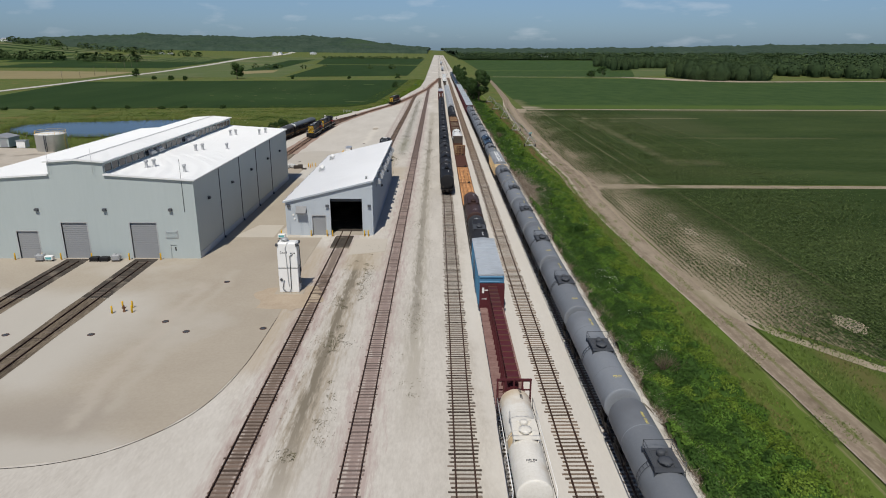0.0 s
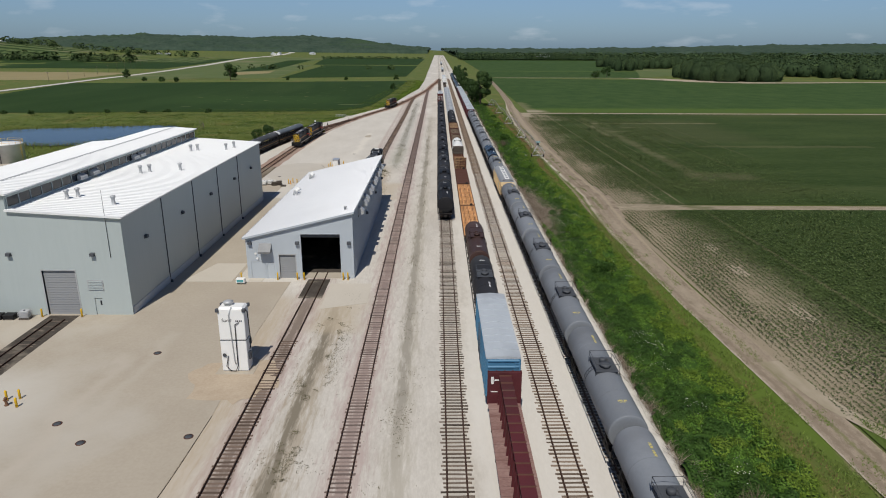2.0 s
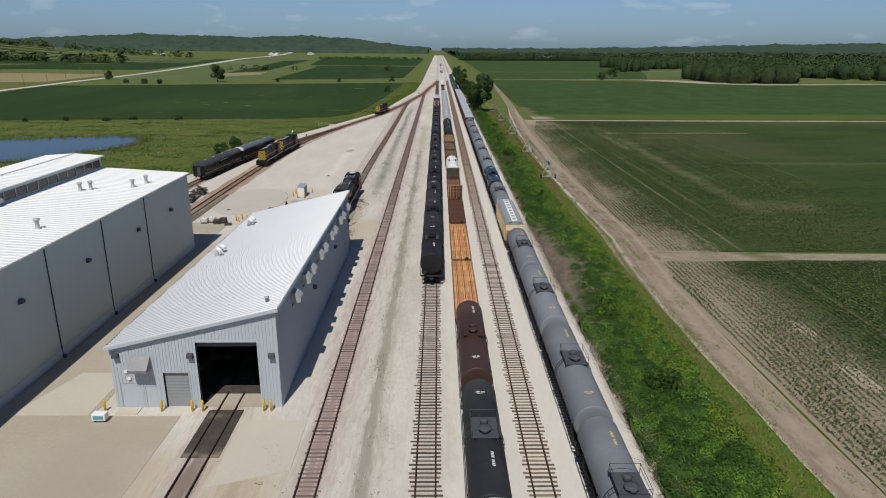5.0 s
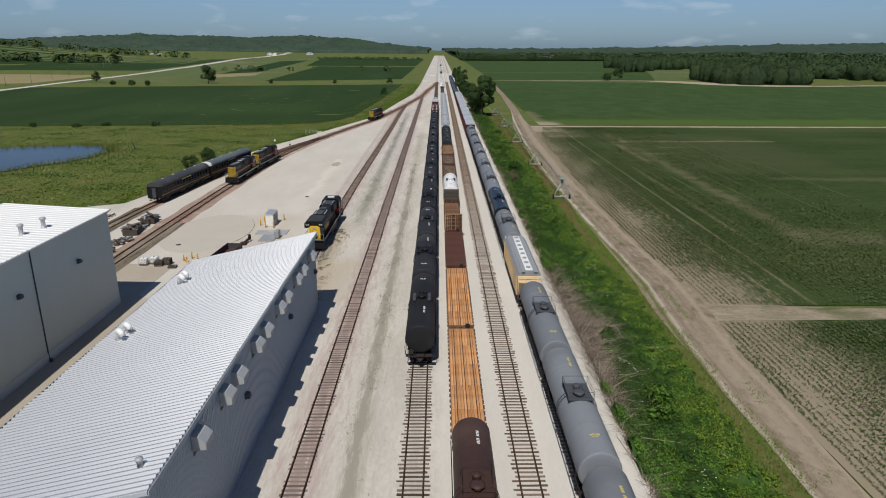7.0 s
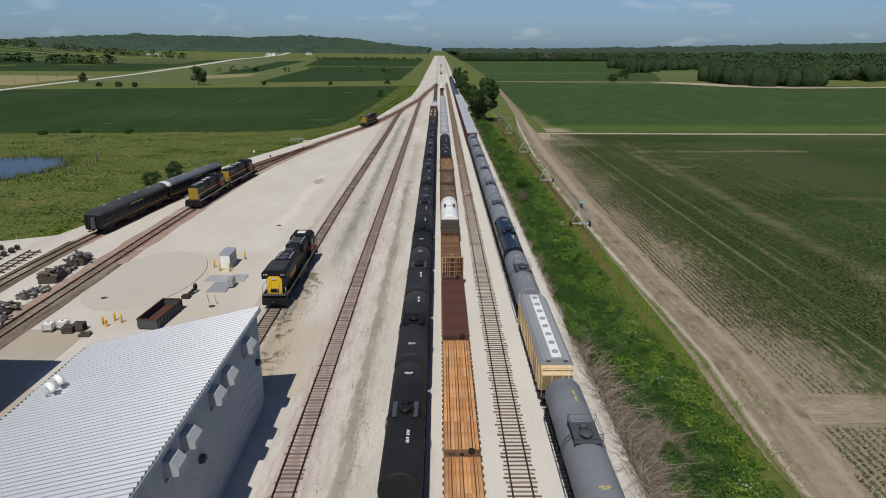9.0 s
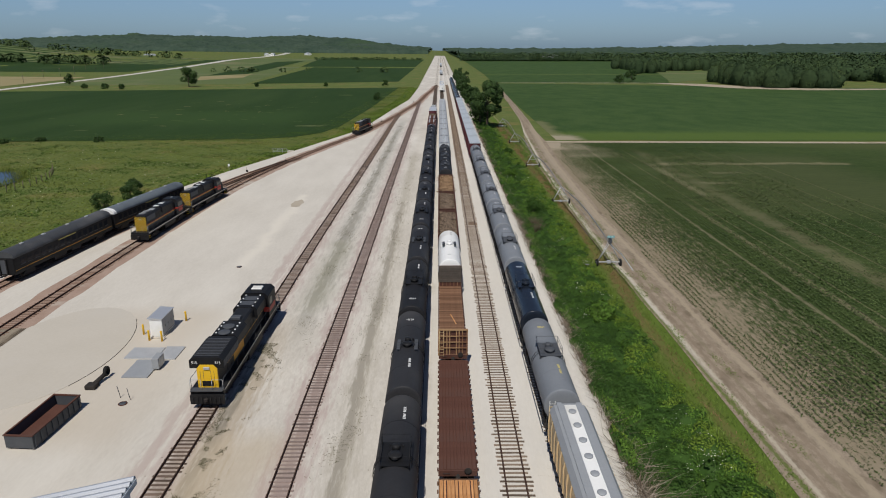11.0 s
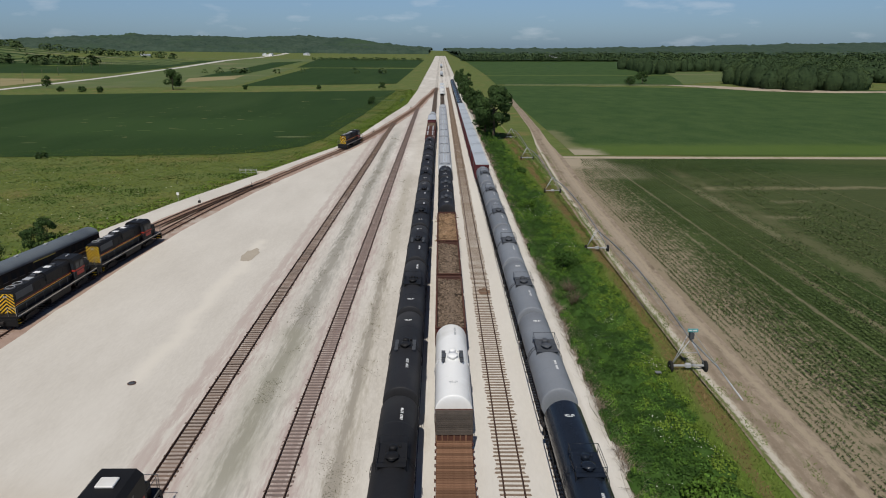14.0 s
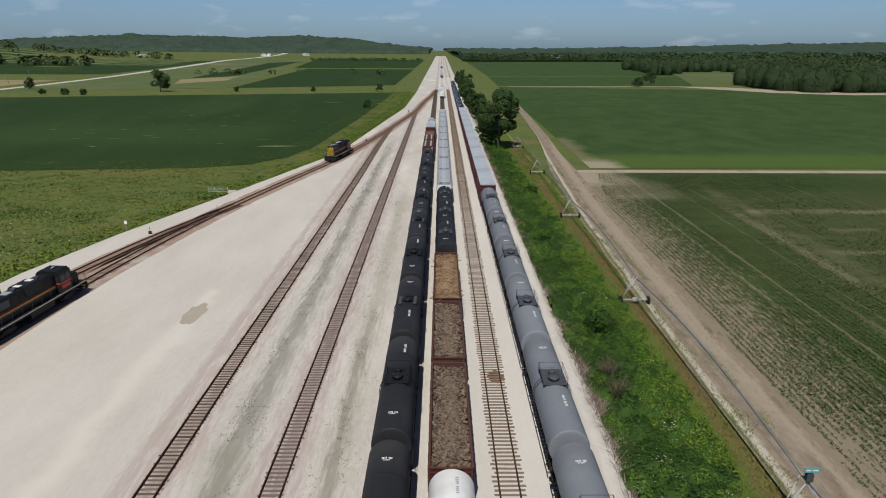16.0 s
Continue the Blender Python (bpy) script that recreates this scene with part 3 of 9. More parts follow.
def ribbon(name, centre, widths, lift, mat, label, category, height=land, kind="structure", step=6.0):
    """A road or strip along a line of points, over the land."""
    line = []
    for (x0, y0), (x1, y1), w0, w1 in zip(centre, centre[1:], widths, widths[1:]):
        n = max(1, int(math.hypot(x1 - x0, y1 - y0) / step))
        line += [(x0 + (x1 - x0) * i / n, y0 + (y1 - y0) * i / n, w0 + (w1 - w0) * i / n) for i in range(n)]
    line.append((*centre[-1], widths[-1]))
    pts, faces, across = [], [], []
    for i, (x, y, w) in enumerate(line):
        a, b = line[max(i - 1, 0)], line[min(i + 1, len(line) - 1)]
        dx, dy = b[0] - a[0], b[1] - a[1]
        n = math.hypot(dx, dy)
        nx, ny = dy / n, -dx / n
        wob = 0.06 * w * noise.noise((x / 9, y / 9, 3.1))
        for s in (-1.0, -0.33, 0.33, 1.0):
            px, py = x + nx * s * (w / 2 + wob), y + ny * s * (w / 2 + wob)
            pts.append((px, py, height(px, py) + lift))
            across.append((s * w / 2, y))
    for i in range(len(line) - 1):
        for k in range(3):
            q = i * 4 + k
            faces.append((q, q + 4, q + 5, q + 1))
    for k, q in enumerate(faces):
        faces[k] = tuple(reversed(q))
    ob = solid(name, Shape().add(pts, faces, True), mat, label, category, kind=kind)
    layer = ob.data.uv_layers.new(name="across")
    for loop in ob.data.loops:
        layer.data[loop.index].uv = across[loop.vertex_index]
    return ob


YARD = -0.10   # the yard's gravel; rails' heads stand at RAILTOP
RAILTOP = 0.12
TRACKS = {"one": -17.4, "two": -8.08, "three": 0.75, "four": 5.15, "five": 9.55, "six": 13.95}

edge_l = [(-95, 0), (-95, 90), (-95, 160), (-82, 195), (-71, 212), (-63, 216), (-60, 232), (-56.5, 279), (-52, 300), (-43.2, 331), (-27.2, 392), (-20.4, 480), (-14.5, 549), (-12.5, 691), (-12.5, 900), (-12, 1500), (-12, 2400)]


def YARD_LEFT(y):
    """Where the gravel ends on the pasture's side."""
    return float(np.interp(y, [p[1] for p in edge_l], [p[0] for p in edge_l]))


# the sheet of ground, fine near the yard and coarse towards the horizon
gx = sorted(set([-4800, -3600, -2800, -2200, -1800, -1500, -1300, -1100, -950, -800, -680, -560, -460, -380, -310, -250, -200, -160, -130, -105, -85] + list(range(-70, 61, 5)) + [70, 85, 105, 130, 160, 200, 250, 310, 380, 460, 560, 680, 800, 950, 1100, 1300, 1500, 1800, 2200, 2800, 3600, 4800]))
gy = sorted(set([-1500, -700, -300, -120, -40] + list(range(0, 420, 15)) + list(range(420, 900, 40)) + list(range(900, 2000, 90)) + list(range(2000, 5000, 150)) + [5000]))
gpts = [(x, y, land(x, y) - (0.6 if YARD_LEFT(y) + 6 < x < 14 and y < 2300 else 0.0)) for y in gy for x in gx]
gfaces = [(j * len(gx) + i, j * len(gx) + i + 1, (j + 1) * len(gx) + i + 1, (j + 1) * len(gx) + i) for j in range(len(gy) - 1) for i in range(len(gx) - 1)]
solid("ground", Shape().add(gpts, gfaces, True), PASTURE, "rough green pasture reaching to wooded hills", "ground", kind="structure")

# the raised gravel yard, with sloping banks
edge_r = 18.4
pts, faces = [], []
for i, (x, y) in enumerate(edge_l):
    er = edge_r + 0.3 * noise.noise((y / 11, 0, 0))
    for px, pz in ((x - 2.0, LEFT - 0.5), (x, YARD), (x * 0.6 + er * 0.4, YARD), (er, YARD), (er + 2.6, RIGHT - 0.5)):
        pts.append((px, y, pz))
for i in range(len(edge_l) - 1):
    for k in range(4):
        q = i * 5 + k
        faces.append((q, q + 1, q + 6, q + 5))
solid("yard_gravel", Shape().add(pts, faces), GRAVEL, "compacted white limestone gravel of the railway yard", "gravel yard", kind="structure")

# ---------------------------------------------------------------- fields and roads
patch("crop_field_1", [(37.0, 77), (64, 43), (330, 157), (35.8, 159)], 40, 12, 0.10, CROP_R, "soybean field with thin rows and bare patches", "crop field")
patch("crop_field_2", [(36.5, 164), (420, 160), (420, 363), (36, 368)], 40, 24, 0.10, CROP_R, "row crop field with pale wheel tracks", "crop field")
patch("crop_field_3", [(47, 375), (600, 364), (560, 650), (53, 762)], 40, 24, 0.10, CROP_FAR, "dense dark green crop field", "crop field")
patch("crop_field_4", [(54, 776), (222, 773), (279, 962), (58, 964)], 12, 12, 0.10, CROP_FAR, "green crop field before the woods", "crop field")
patch("crop_field_5", [(58, 976), (278, 974), (420, 1690), (60, 1700)], 16, 30, 0.13, CROP_FAR, "distant green crop field", "crop field")
ribbon("field_lane_1", [(34.5, 162), (42, 161.4), (60, 160.8), (120, 160), (430, 158)], [9, 5.5, 3.8, 3.0, 3.0], 0.14, LANE, "pale dirt lane between two crop fields", "lane", step=3)
patch("field_lane_2", [(36, 368), (620, 356.5), (620, 360.5), (36, 372)], 60, 1, 0.14, DRY_SOIL, "pale dry lane between crop fields", "lane")
ribbon("dirt_road", [(36.4, 30), (36.0, 60), (35.6, 74), (34.2, 105), (33.8, 125), (33.9, 147), (34.6, 160), (35.4, 172), (34.7, 196), (34.6, 213), (34.3, 230), (34.4, 260), (36.0, 322), (38.4, 366), (40.4, 400), (43.4, 442), (47.0, 532), (52, 690)], [3.8, 3.8, 4.0, 4.0, 4.4, 5.4, 7.2, 7.4, 6.2, 6.2, 6.2, 6.4, 7.0, 8, 5, 4, 3.6, 3.4], 0.16, DIRT, "worn tan dirt road with wheel ruts", "dirt road")
ribbon("white_road", [(-312, 330), (-326, 557), (-348, 799), (-376, 1040), (-447, 1559), (-540, 2300), (-640, 3150)], [8, 8, 9, 11, 15, 20, 26], 0.25, ROAD_WHITE, "straight pale gravel country road", "road", step=40)
band("left_field_1", [(-285, 356), (-286, 380), (-288, 410), (-292, 440), (-305, 500), (-330, 632)], [(-64, 373.5), (-52, 379), (-43.5, 391), (-39, 412), (-34.5, 500), (-30, 688)], 30, 0.12, CROP, "dense dark green crop field beside the yard", "crop field")
patch("left_field_2", [(-167, 742), (-36, 782), (-35, 1185), (-197, 1218)], 20, 14, 0.12, CROP, "dark green crop field with grassy margin", "crop field")
patch("left_field_3", [(-223, 1246), (-36, 1238), (-35, 1840), (-330, 2080)], 20, 20, 0.12, CROP, "distant dark green crop field", "crop field")
patch("left_field_4", [(-400, 1200), (-255, 1110), (-290, 1900), (-480, 1950)], 12, 14, 0.12, GREEN_LIGHT, "light green hay field", "crop field")
patch("left_field_5", [(-236, 800), (-208, 862), (-223, 955), (-262, 885)], 8, 8, 0.16, STRAW, "straw coloured bare strip", "crop field")
patch("left_field_6", [(-900, 1000), (-400, 1010), (-470, 1690), (-1000, 1680)], 20, 14, 0.12, CROP, "dark green field beyond the road", "crop field")
patch("left_field_7", [(-850, 640), (-362, 690), (-384, 880), (-850, 915)], 20, 14, 0.12, STRAW, "tan grass field beyond the road", "crop field")
patch("left_field_9", [(-262, 908), (-229, 955), (-296, 1660), (-332, 1530)], 8, 14, 0.18, CROP, "narrow strip of dark green crop", "crop field")
patch("left_field_10", [(-338, 700), (-172, 742), (-222, 1240), (-398, 1190)], 14, 20, 0.14, GREEN_LIGHT, "pale green hay pasture beside the country road", "pasture")
patch("left_field_8", [(-1000, 1320), (-460, 1320), (-530, 1900), (-1100, 2000)], 20, 14, 0.12, GREEN_LIGHT, "light green hillside meadow", "crop field")
patch("hay_meadow", [(226, 780), (300, 850), (398, 1090), (306, 1085)], 10, 12, 0.16, GREEN_LIGHT, "light green mown meadow before the woods", "meadow")
ribbon("field_margin_road", [(62, 769), (205, 767), (232, 745), (262, 703), (300, 676), (345, 674), (430, 690), (600, 735)], [5, 6, 30, 36, 26, 16, 12, 24], 0.20, DRY_SOIL, "straw-coloured bare margin in front of the woods", "field margin", step=20)
# dim tone painted in for the shade between and beneath the crowns
WOODS_FILL = material("dim_woods_fill", (0.028, 0.048, 0.022), (0.046, 0.070, 0.031), rough=0.95, scale=0.02, fine=0.3, bump=0.5, spec=0.03)
# the blue cast of distance haze is mixed into this leaf colour
HAZED_LEAF = material("haze_blue_far_woods", (0.034, 0.058, 0.042), (0.064, 0.092, 0.066), rough=0.9, scale=0.012, fine=0.09, bump=0, spread=1.0, c=(0.050, 0.082, 0.046), spec=0.02)
patch("forest_floor_1", [(60, 1705), (430, 1690), (900, 4700), (20, 4700)], 10, 30, 3.0, WOODS_FILL, "dim filler sheet beneath far woods", "woodland")
patch("forest_floor_2", [(432, 1180), (2600, 1180), (4500, 4700), (905, 4700)], 30, 30, 3.0, WOODS_FILL, "dim filler sheet beneath broad woods", "woodland")


def canopy(name, corners, nx, ny, high, mat, label):
    """The closed roof of a far wood, lumpy with crowns, coming down to the ground along its near edge."""
    a, b, c, d = [Vector(p) for p in corners]
    pts = []
    for j in range(ny + 1):
        for i in range(nx + 1):
            u, w = i / nx, (j / ny) ** 1.35
            p = (a * (1 - u) + b * u) * (1 - w) + (d * (1 - u) + c * u) * w
            x, y = p.x + 9 * noise.noise((i * 3.7, j * 2.3, 1)), p.y + 14 * noise.noise((i * 0.21, 0, 8))
            h = high * (0.8 + 0.75 * noise.noise((x / 40, y / 40, 4)) + 0.6 * noise.noise((i * 1.37, j * 1.91, 2)) + 0.7 * noise.noise((x / 170, y / 170, 9)))
            pts.append((x, y, land(x, y) + (max(h, 2.0) if j else -1.0)))
    faces = [(j * (nx + 1) + i, j * (nx + 1) + i + 1, (j + 1) * (nx + 1) + i + 1, (j + 1) * (nx + 1) + i) for j in range(ny) for i in range(nx)]
    return stuff_sheet(name, Shape().add(pts, faces, True), mat, label)


def stuff_sheet(name, shape, mat, label):
    return tagged(new(name, shape.mesh(name, mat)), label, "woods", kind="stuff")


canopy("far_woods", [(-2600, 2920), (-45, 2920), (-45, 4600), (-3600, 4600)], 330, 70, 13, HAZED_LEAF, "distant wooded ridge beyond the farmland")
canopy("far_woods", [(60, 2250), (2900, 2250), (4300, 4700), (20, 4700)], 240, 60, 13, HAZED_LEAF, "distant woods on low hills")

# ---------------------------------------------------------------- railway tracks
def along(line, step):
    """Points every step metres on a line, with the heading there."""
    out, left = [], 0.0
    for (x0, y0), (x1, y1) in zip(line, line[1:]):
        n = math.hypot(x1 - x0, y1 - y0)
        d = left
        while d < n:
            out.append((x0 + (x1 - x0) * d / n, y0 + (y1 - y0) * d / n, math.atan2(y1 - y0, x1 - x0)))
            d += step
        left = d - n
    return out


def curve(pts, n=12):
    """A smooth line through points."""
    out = []
    for i in range(len(pts) - 1):
        p0, p1, p2, p3 = (Vector(pts[max(i - 1, 0)]), Vector(pts[i]), Vector(pts[i + 1]), Vector(pts[min(i + 2, len(pts) - 1)]))
        for k in range(n):
            t = k / n
            q = 0.5 * (2 * p1 + (p2 - p0) * t + (2 * p0 - 5 * p1 + 4 * p2 - p3) * t * t + (3 * p1 - p0 - 3 * p2 + p3) * t ** 3)
            out.append((q.x, q.y))
    out.append(tuple(pts[-1]))
    return out


TIES = {}
BURIED = (TIE_PINK, TIE_FOUL)   # sleepers whose ends lie under the gravel


def tie_mesh(mat, k=0):
    """One of six sleepers, uneven in length, width and wear."""
    key = (mat.name, k * 5 % 6)
    if key not in TIES:
        r = random.Random(k)
        low, high = (0.80, 1.0) if mat in BURIED else (1.06, 1.28)
        a, b, w = r.uniform(low, high), r.uniform(low, high), r.uniform(0.09, 0.125)
        dips = [r.uniform(-0.014, 0.0) for _ in range(5)]
        rings = [[(x, -w * r.uniform(0.8, 1.05), d), (x, w * r.uniform(0.8, 1.05), d), (x, w * 1.05, -0.16), (x, -w * 1.05, -0.16)] for x, d in zip((-a, -0.7, 0.0, 0.7, b), dips)]
        TIES[key] = Shape().loft(rings).mesh("tie", mat)
    return TIES[key]


RAIL_FORM = [(-0.07, 0), (0.07, 0), (0.07, 0.012), (0.012, 0.035), (0.012, 0.125), (0.036, 0.135), (0.036, 0.17), (-0.036, 0.17), (-0.036, 0.135), (-0.012, 0.125), (-0.012, 0.035), (-0.07, 0.012)]
TIE_JOBS = []


def rail_track(line, label, tie_mat=TIE, ballast=BALLAST, bed=3.4, first=None, ties=True, until=700):
    """Rails, sleepers and a low ballast bed along a line. first: the stretch of y whose sleepers are single pieces."""
    track = thing("railway_track", label, "railway track", kind="structure")
    pts = along(line, 4.0) if len(line) == 2 else [(x, y, math.atan2(line[min(i + 1, len(line) - 1)][1] - line[max(i - 1, 0)][1], line[min(i + 1, len(line) - 1)][0] - line[max(i - 1, 0)][0])) for i, (x, y) in enumerate(line)]
    if len(line) == 2:
        pts.append((*line[1], pts[-1][2]))
    for side in (-1, 1):
        rings = []
        for x, y, a in pts:
            nx, ny = math.sin(a), -math.cos(a)
            rings.append([(x + nx * (side * 0.753 + u), y + ny * (side * 0.753 + u), RAILTOP - 0.17 + w) for u, w in RAIL_FORM])
        part("rail", Shape().loft(rings), RAIL, track, "rusty steel rail")
    if ballast:
        rows, faces = [], []
        for i, (x, y, a) in enumerate(pts):
            nx, ny = math.sin(a), -math.cos(a)
            w = bed / 2 + 0.35 * noise.noise((x / 3, y / 3, 7))
            for u, z in ((-w - 0.5, YARD - 0.02), (-w, YARD + 0.01), (w, YARD + 0.01), (w + 0.5, YARD - 0.02)):
                rows.append((x + nx * u, y + ny * u, z))
            if i:
                q = (i - 1) * 4
                faces += [(q + k, q + k + 1, q + k + 5, q + k + 4) for k in range(3)]
        part("ballast_bed", Shape().add(rows, faces), ballast, track, "stone ballast between the sleepers")
    if ties:
        TIE_JOBS.append((track, line, tie_mat, first, until))
    return track


def lay_ties():
    """The sleepers: up to 300 a track as pieces of their own, the others joined."""
    rng = random.Random(5)
    for track, line, mat, first, until in TIE_JOBS:
        rest, made = Shape(), 0
        low, high = (0.80, 1.0) if mat in BURIED else (1.06, 1.28)
        for x, y, a in along(line, 0.53):
            if y > until:
                break
            a += rng.uniform(-0.022, 0.022)
            x, dz = x + rng.uniform(-0.1, 0.1), rng.uniform(-0.02, 0.008)
            m = pose(x, y, RAILTOP - 0.165 + dz, 0, 0, math.degrees(a) - 90)
            if first and first[0] <= y < first[1] and made < 300:
                part("tie", tie_mesh(mat, made), mat, track, m=m)
                made += 1
            else:
                pts = [m @ Vector((px, py, pz)) for pz in (-0.1, 0.0) for py in (-0.105, 0.105) for px in (-rng.uniform(low, high), rng.uniform(low, high))]
                rest.add(pts, [(4, 5, 7, 6), (0, 1, 5, 4), (1, 3, 7, 5), (3, 2, 6, 7), (2, 0, 4, 6)])
        if rest.v:
            tagged(part("tie_row", rest, mat, track), kind="stuff")


X = TRACKS
rail_track([(X["one"], 10), (X["one"], 113)], "rusty spur running into the small shed", TIE_FOUL, None, 3.4, (38, 90), until=90)
rail_track(curve([(-17.2, 157), (-17.2, 200), (-17.2, 240), (-16.7, 300), (-16.3, 360), (-16.2, 410), (-15.6, 450)]), "rusty track leading away from the shed", TIE_FOUL, None, 3.6, (160, 310))
rail_track([(X["two"], 10), (X["two"], 528)], "empty track with dusty sleepers in pinkish ballast", TIE_PINK, None, 3.8, (40, 190))
rail_track([(X["three"], 10), (X["three"], 2500)], "yard track carrying a string of black tank cars", TIE, None, 3.2, (40, 145))
rail_track([(X["four"], 10), (X["four"], 2500)], "yard track carrying mixed freight cars", TIE, None, 3.2, None)
rail_track([(X["five"], 10), (X["five"], 2500)], "empty yard track in white gravel", TIE_TAN, None, 3.2, (40, 190))
rail_track([(X["six"], 10), (X["six"], 2500)], "yard track carrying grey tank cars", TIE, None, 3.2, None)
LEAD = curve([(-46.8, 158), (-46.8, 200), (-46.5, 232), (-45.9, 258), (-44.2, 283), (-39.6, 315), (-33.2, 346), (-26.2, 378), (-19.3, 425), (-14.2, 470), (-8.6, 525), (-5.2, 587), (-1.6, 640), (0.6, 690)])
rail_track(LEAD, "curved lead track with rusty rails in red ballast", TIE_RED, BALLAST_RED, 5.0, (200, 310))
rail_track(curve([(-57.3, 158), (-57.2, 200), (-55.6, 225), (-52.6, 252), (-48.4, 280), (-44.3, 300), (-38.0, 322)]), "siding where the passenger coaches stand", TIE_RED, BALLAST_RED, 3.4, (170, 205))
rail_track([(-46.1, 40), (-46.1, 95.5)], "service track set into the concrete apron", TIE, None, 3.0, (40, 95))
rail_track([(-56.6, 40), (-56.6, 95.5)], "service track leading to a roller door", TIE, None, 3.0, (40, 95))

# ---------------------------------------------------------------- concrete, stains and worn ground


def slab(name, outline, top, mat, label, category="concrete apron", thick=0.15):
    s = Shape().prism(outline, "z", top - thick, top)
    return solid(name, s, mat, label, category, kind="structure")


slab("concrete_apron", [(-95, 43), (-38, 44), (-30, 45.5), (-25.4, 49), (-22.6, 54), (-21.2, 62), (-20.8, 74), (-21.5, 92), (-21.2, 108.9), (-29, 109), (-29, 158), (-37, 163), (-37, 176), (-95, 176)], YARD + 0.03, CONCRETE, "worn beige concrete apron round the shops")
slab("concrete_pad_1", [(-15.5, 99), (-9.8, 101), (-9.8, 108.2), (-15.5, 108.2)], YARD + 0.04, CONCRETE_NEW, "pale concrete pad before the shed door")
slab("concrete_pad_2", [(-36.5, 109), (-29.5, 109), (-29.5, 117), (-34, 117)], YARD + 0.045, CONCRETE_NEW, "pale patch of newer concrete")
ROUND_PAD = material("dusty_pad", (0.475, 0.435, 0.37), (0.54, 0.50, 0.435), scale=0.15, fine=3.0, bump=0.3, c=(0.51, 0.475, 0.42), spec=0.08)
slab("round_pad", [(-38 + 7.3 * math.cos(a * 0.2618), 194 + 12.5 * math.sin(a * 0.2618)) for a in range(24)], YARD + 0.02, ROUND_PAD, "round worn tan pad in the gravel")


# ---------------------------------------------------------------- buildings
def corrugated(x0, x1, y0, y1, z_at, pitch=0.9, rib=0.05, form=(0.46, 0.54, 0.9)):
    """A ribbed roof sheet; z_at(x) gives its height."""
    s = Shape()
    zs = z_at
    y = y0
    prof = []
    while y < y1:
        for dy, h in ((0, 0), (pitch * form[0], 0), (pitch * form[1], rib), (pitch * form[2], rib)):
            if y + dy <= y1:
                prof.append((y + dy, h))
        y += pitch
    prof.append((y1, 0))
    low = [(x0, yy, zs[0] + h) for yy, h in prof]
    high = [(x1, yy, zs[1] + h) for yy, h in prof]
    lower = [(p[0], p[1], p[2] - 0.12) for p in (low[0], low[-1], high[-1], high[0])]
    n = len(prof)
    s.add(low + high, [(i, n + i, n + i + 1, i + 1) for i in range(n - 1)])
    for k, q in enumerate(s.f):
        s.f[k] = tuple(reversed(q)) if x1 > x0 else q
    s.add(lower + [(x0, y0, zs[0]), (x0, y1, zs[0]), (x1, y1, zs[1]), (x1, y0, zs[1])], [(0, 1, 2, 3), (0, 4, 5, 1), (1, 5, 6, 2), (2, 6, 7, 3), (3, 7, 4, 0)])
    return s


def wall_with_holes(xs, z_of, y0, y1, holes):
    """A wall across x with a sloping top; holes are (x0, x1, z0, z1)."""
    cuts = sorted(set(list(xs) + [h[0] for h in holes] + [h[1] for h in holes]))
    s = Shape()
    for a, b in zip(cuts, cuts[1:]):
        spans = [(YARD, None)]
        for h in holes:
            if h[0] <= a and b <= h[1]:
                spans = ([(YARD, h[2])] if h[2] > YARD + 0.01 else []) + [(h[3], None)]
        for lo, hi in spans:
            outline = [(a, lo), (b, lo), (b, z_of(b) if hi is None else hi), (a, z_of(a) if hi is None else hi)]
            s.prism(outline, "y", y0, y1)
    return s.weld()


def roller_door(parent, x, y, w, h):
    """A slatted roller door in its opening, with a dark frame and yellow posts beside it."""
    d = part("door", Shape().box(x, x + w, y + 0.25, y + 0.3, YARD, h), DOOR_GREY, parent, "closed grey roller door")
    n = int(h / 0.3)
    for k in range(n):
        z = YARD + 0.02 + k * (h - YARD) / n
        part("slat", Shape().box(x + 0.05, x + w - 0.05, y + 0.215, y + 0.25, z, z + (h - YARD) / n - 0.03), DOOR_GREY, d)
    part("door_frame", Shape().box(x - 0.14, x, y - 0.03, y + 0.3, YARD, h + 0.14).box(x + w, x + w + 0.14, y - 0.03, y + 0.3, YARD, h + 0.14).box(x, x + w, y - 0.03, y + 0.3, h, h + 0.14), STEEL, parent, "pale metal door frame")


def bollard(x, y, h=1.1):
    b = thing("bollard", "yellow painted steel bollard beside a shop door", "bollard", pose(x, y, YARD), "yellow bollards")
    part("post", Shape().turn([(0.11, 0), (0.11, h - 0.08), (0.09, h - 0.02), (0.03, h)], "z", 12), YELLOW, b)
    return b


def wall_lamp(parent, x, y, z, face=-1):
    s = Shape()
    if face == -1:
        s.prism([(y - 0.42, z - 0.1), (y - 0.36, z + 0.22), (y, z + 0.28), (y, z - 0.2)], "x", x - 0.26, x + 0.26)
    else:
        s.prism([(x + 0.42, z - 0.1), (x + 0.36, z + 0.22), (x, z + 0.28), (x, z - 0.2)], "y", y - 0.26, y + 0.26)
    part("wall_lamp", s, GREY_DARK, parent, "dark wall pack lamp, unlit")


def roof_stack(parent, x, y, z, h=0.9, r=0.22):
    part("roof_vent", Shape().turn([(r * 1.6, 0), (r * 1.6, 0.06), (r, 0.12), (r, h * 0.72), (r * 1.45, h * 0.76), (r * 1.45, h * 0.94), (r * 0.5, h)], "z", 14, (x, y, z)), STEEL, parent, "galvanised roof exhaust stack")


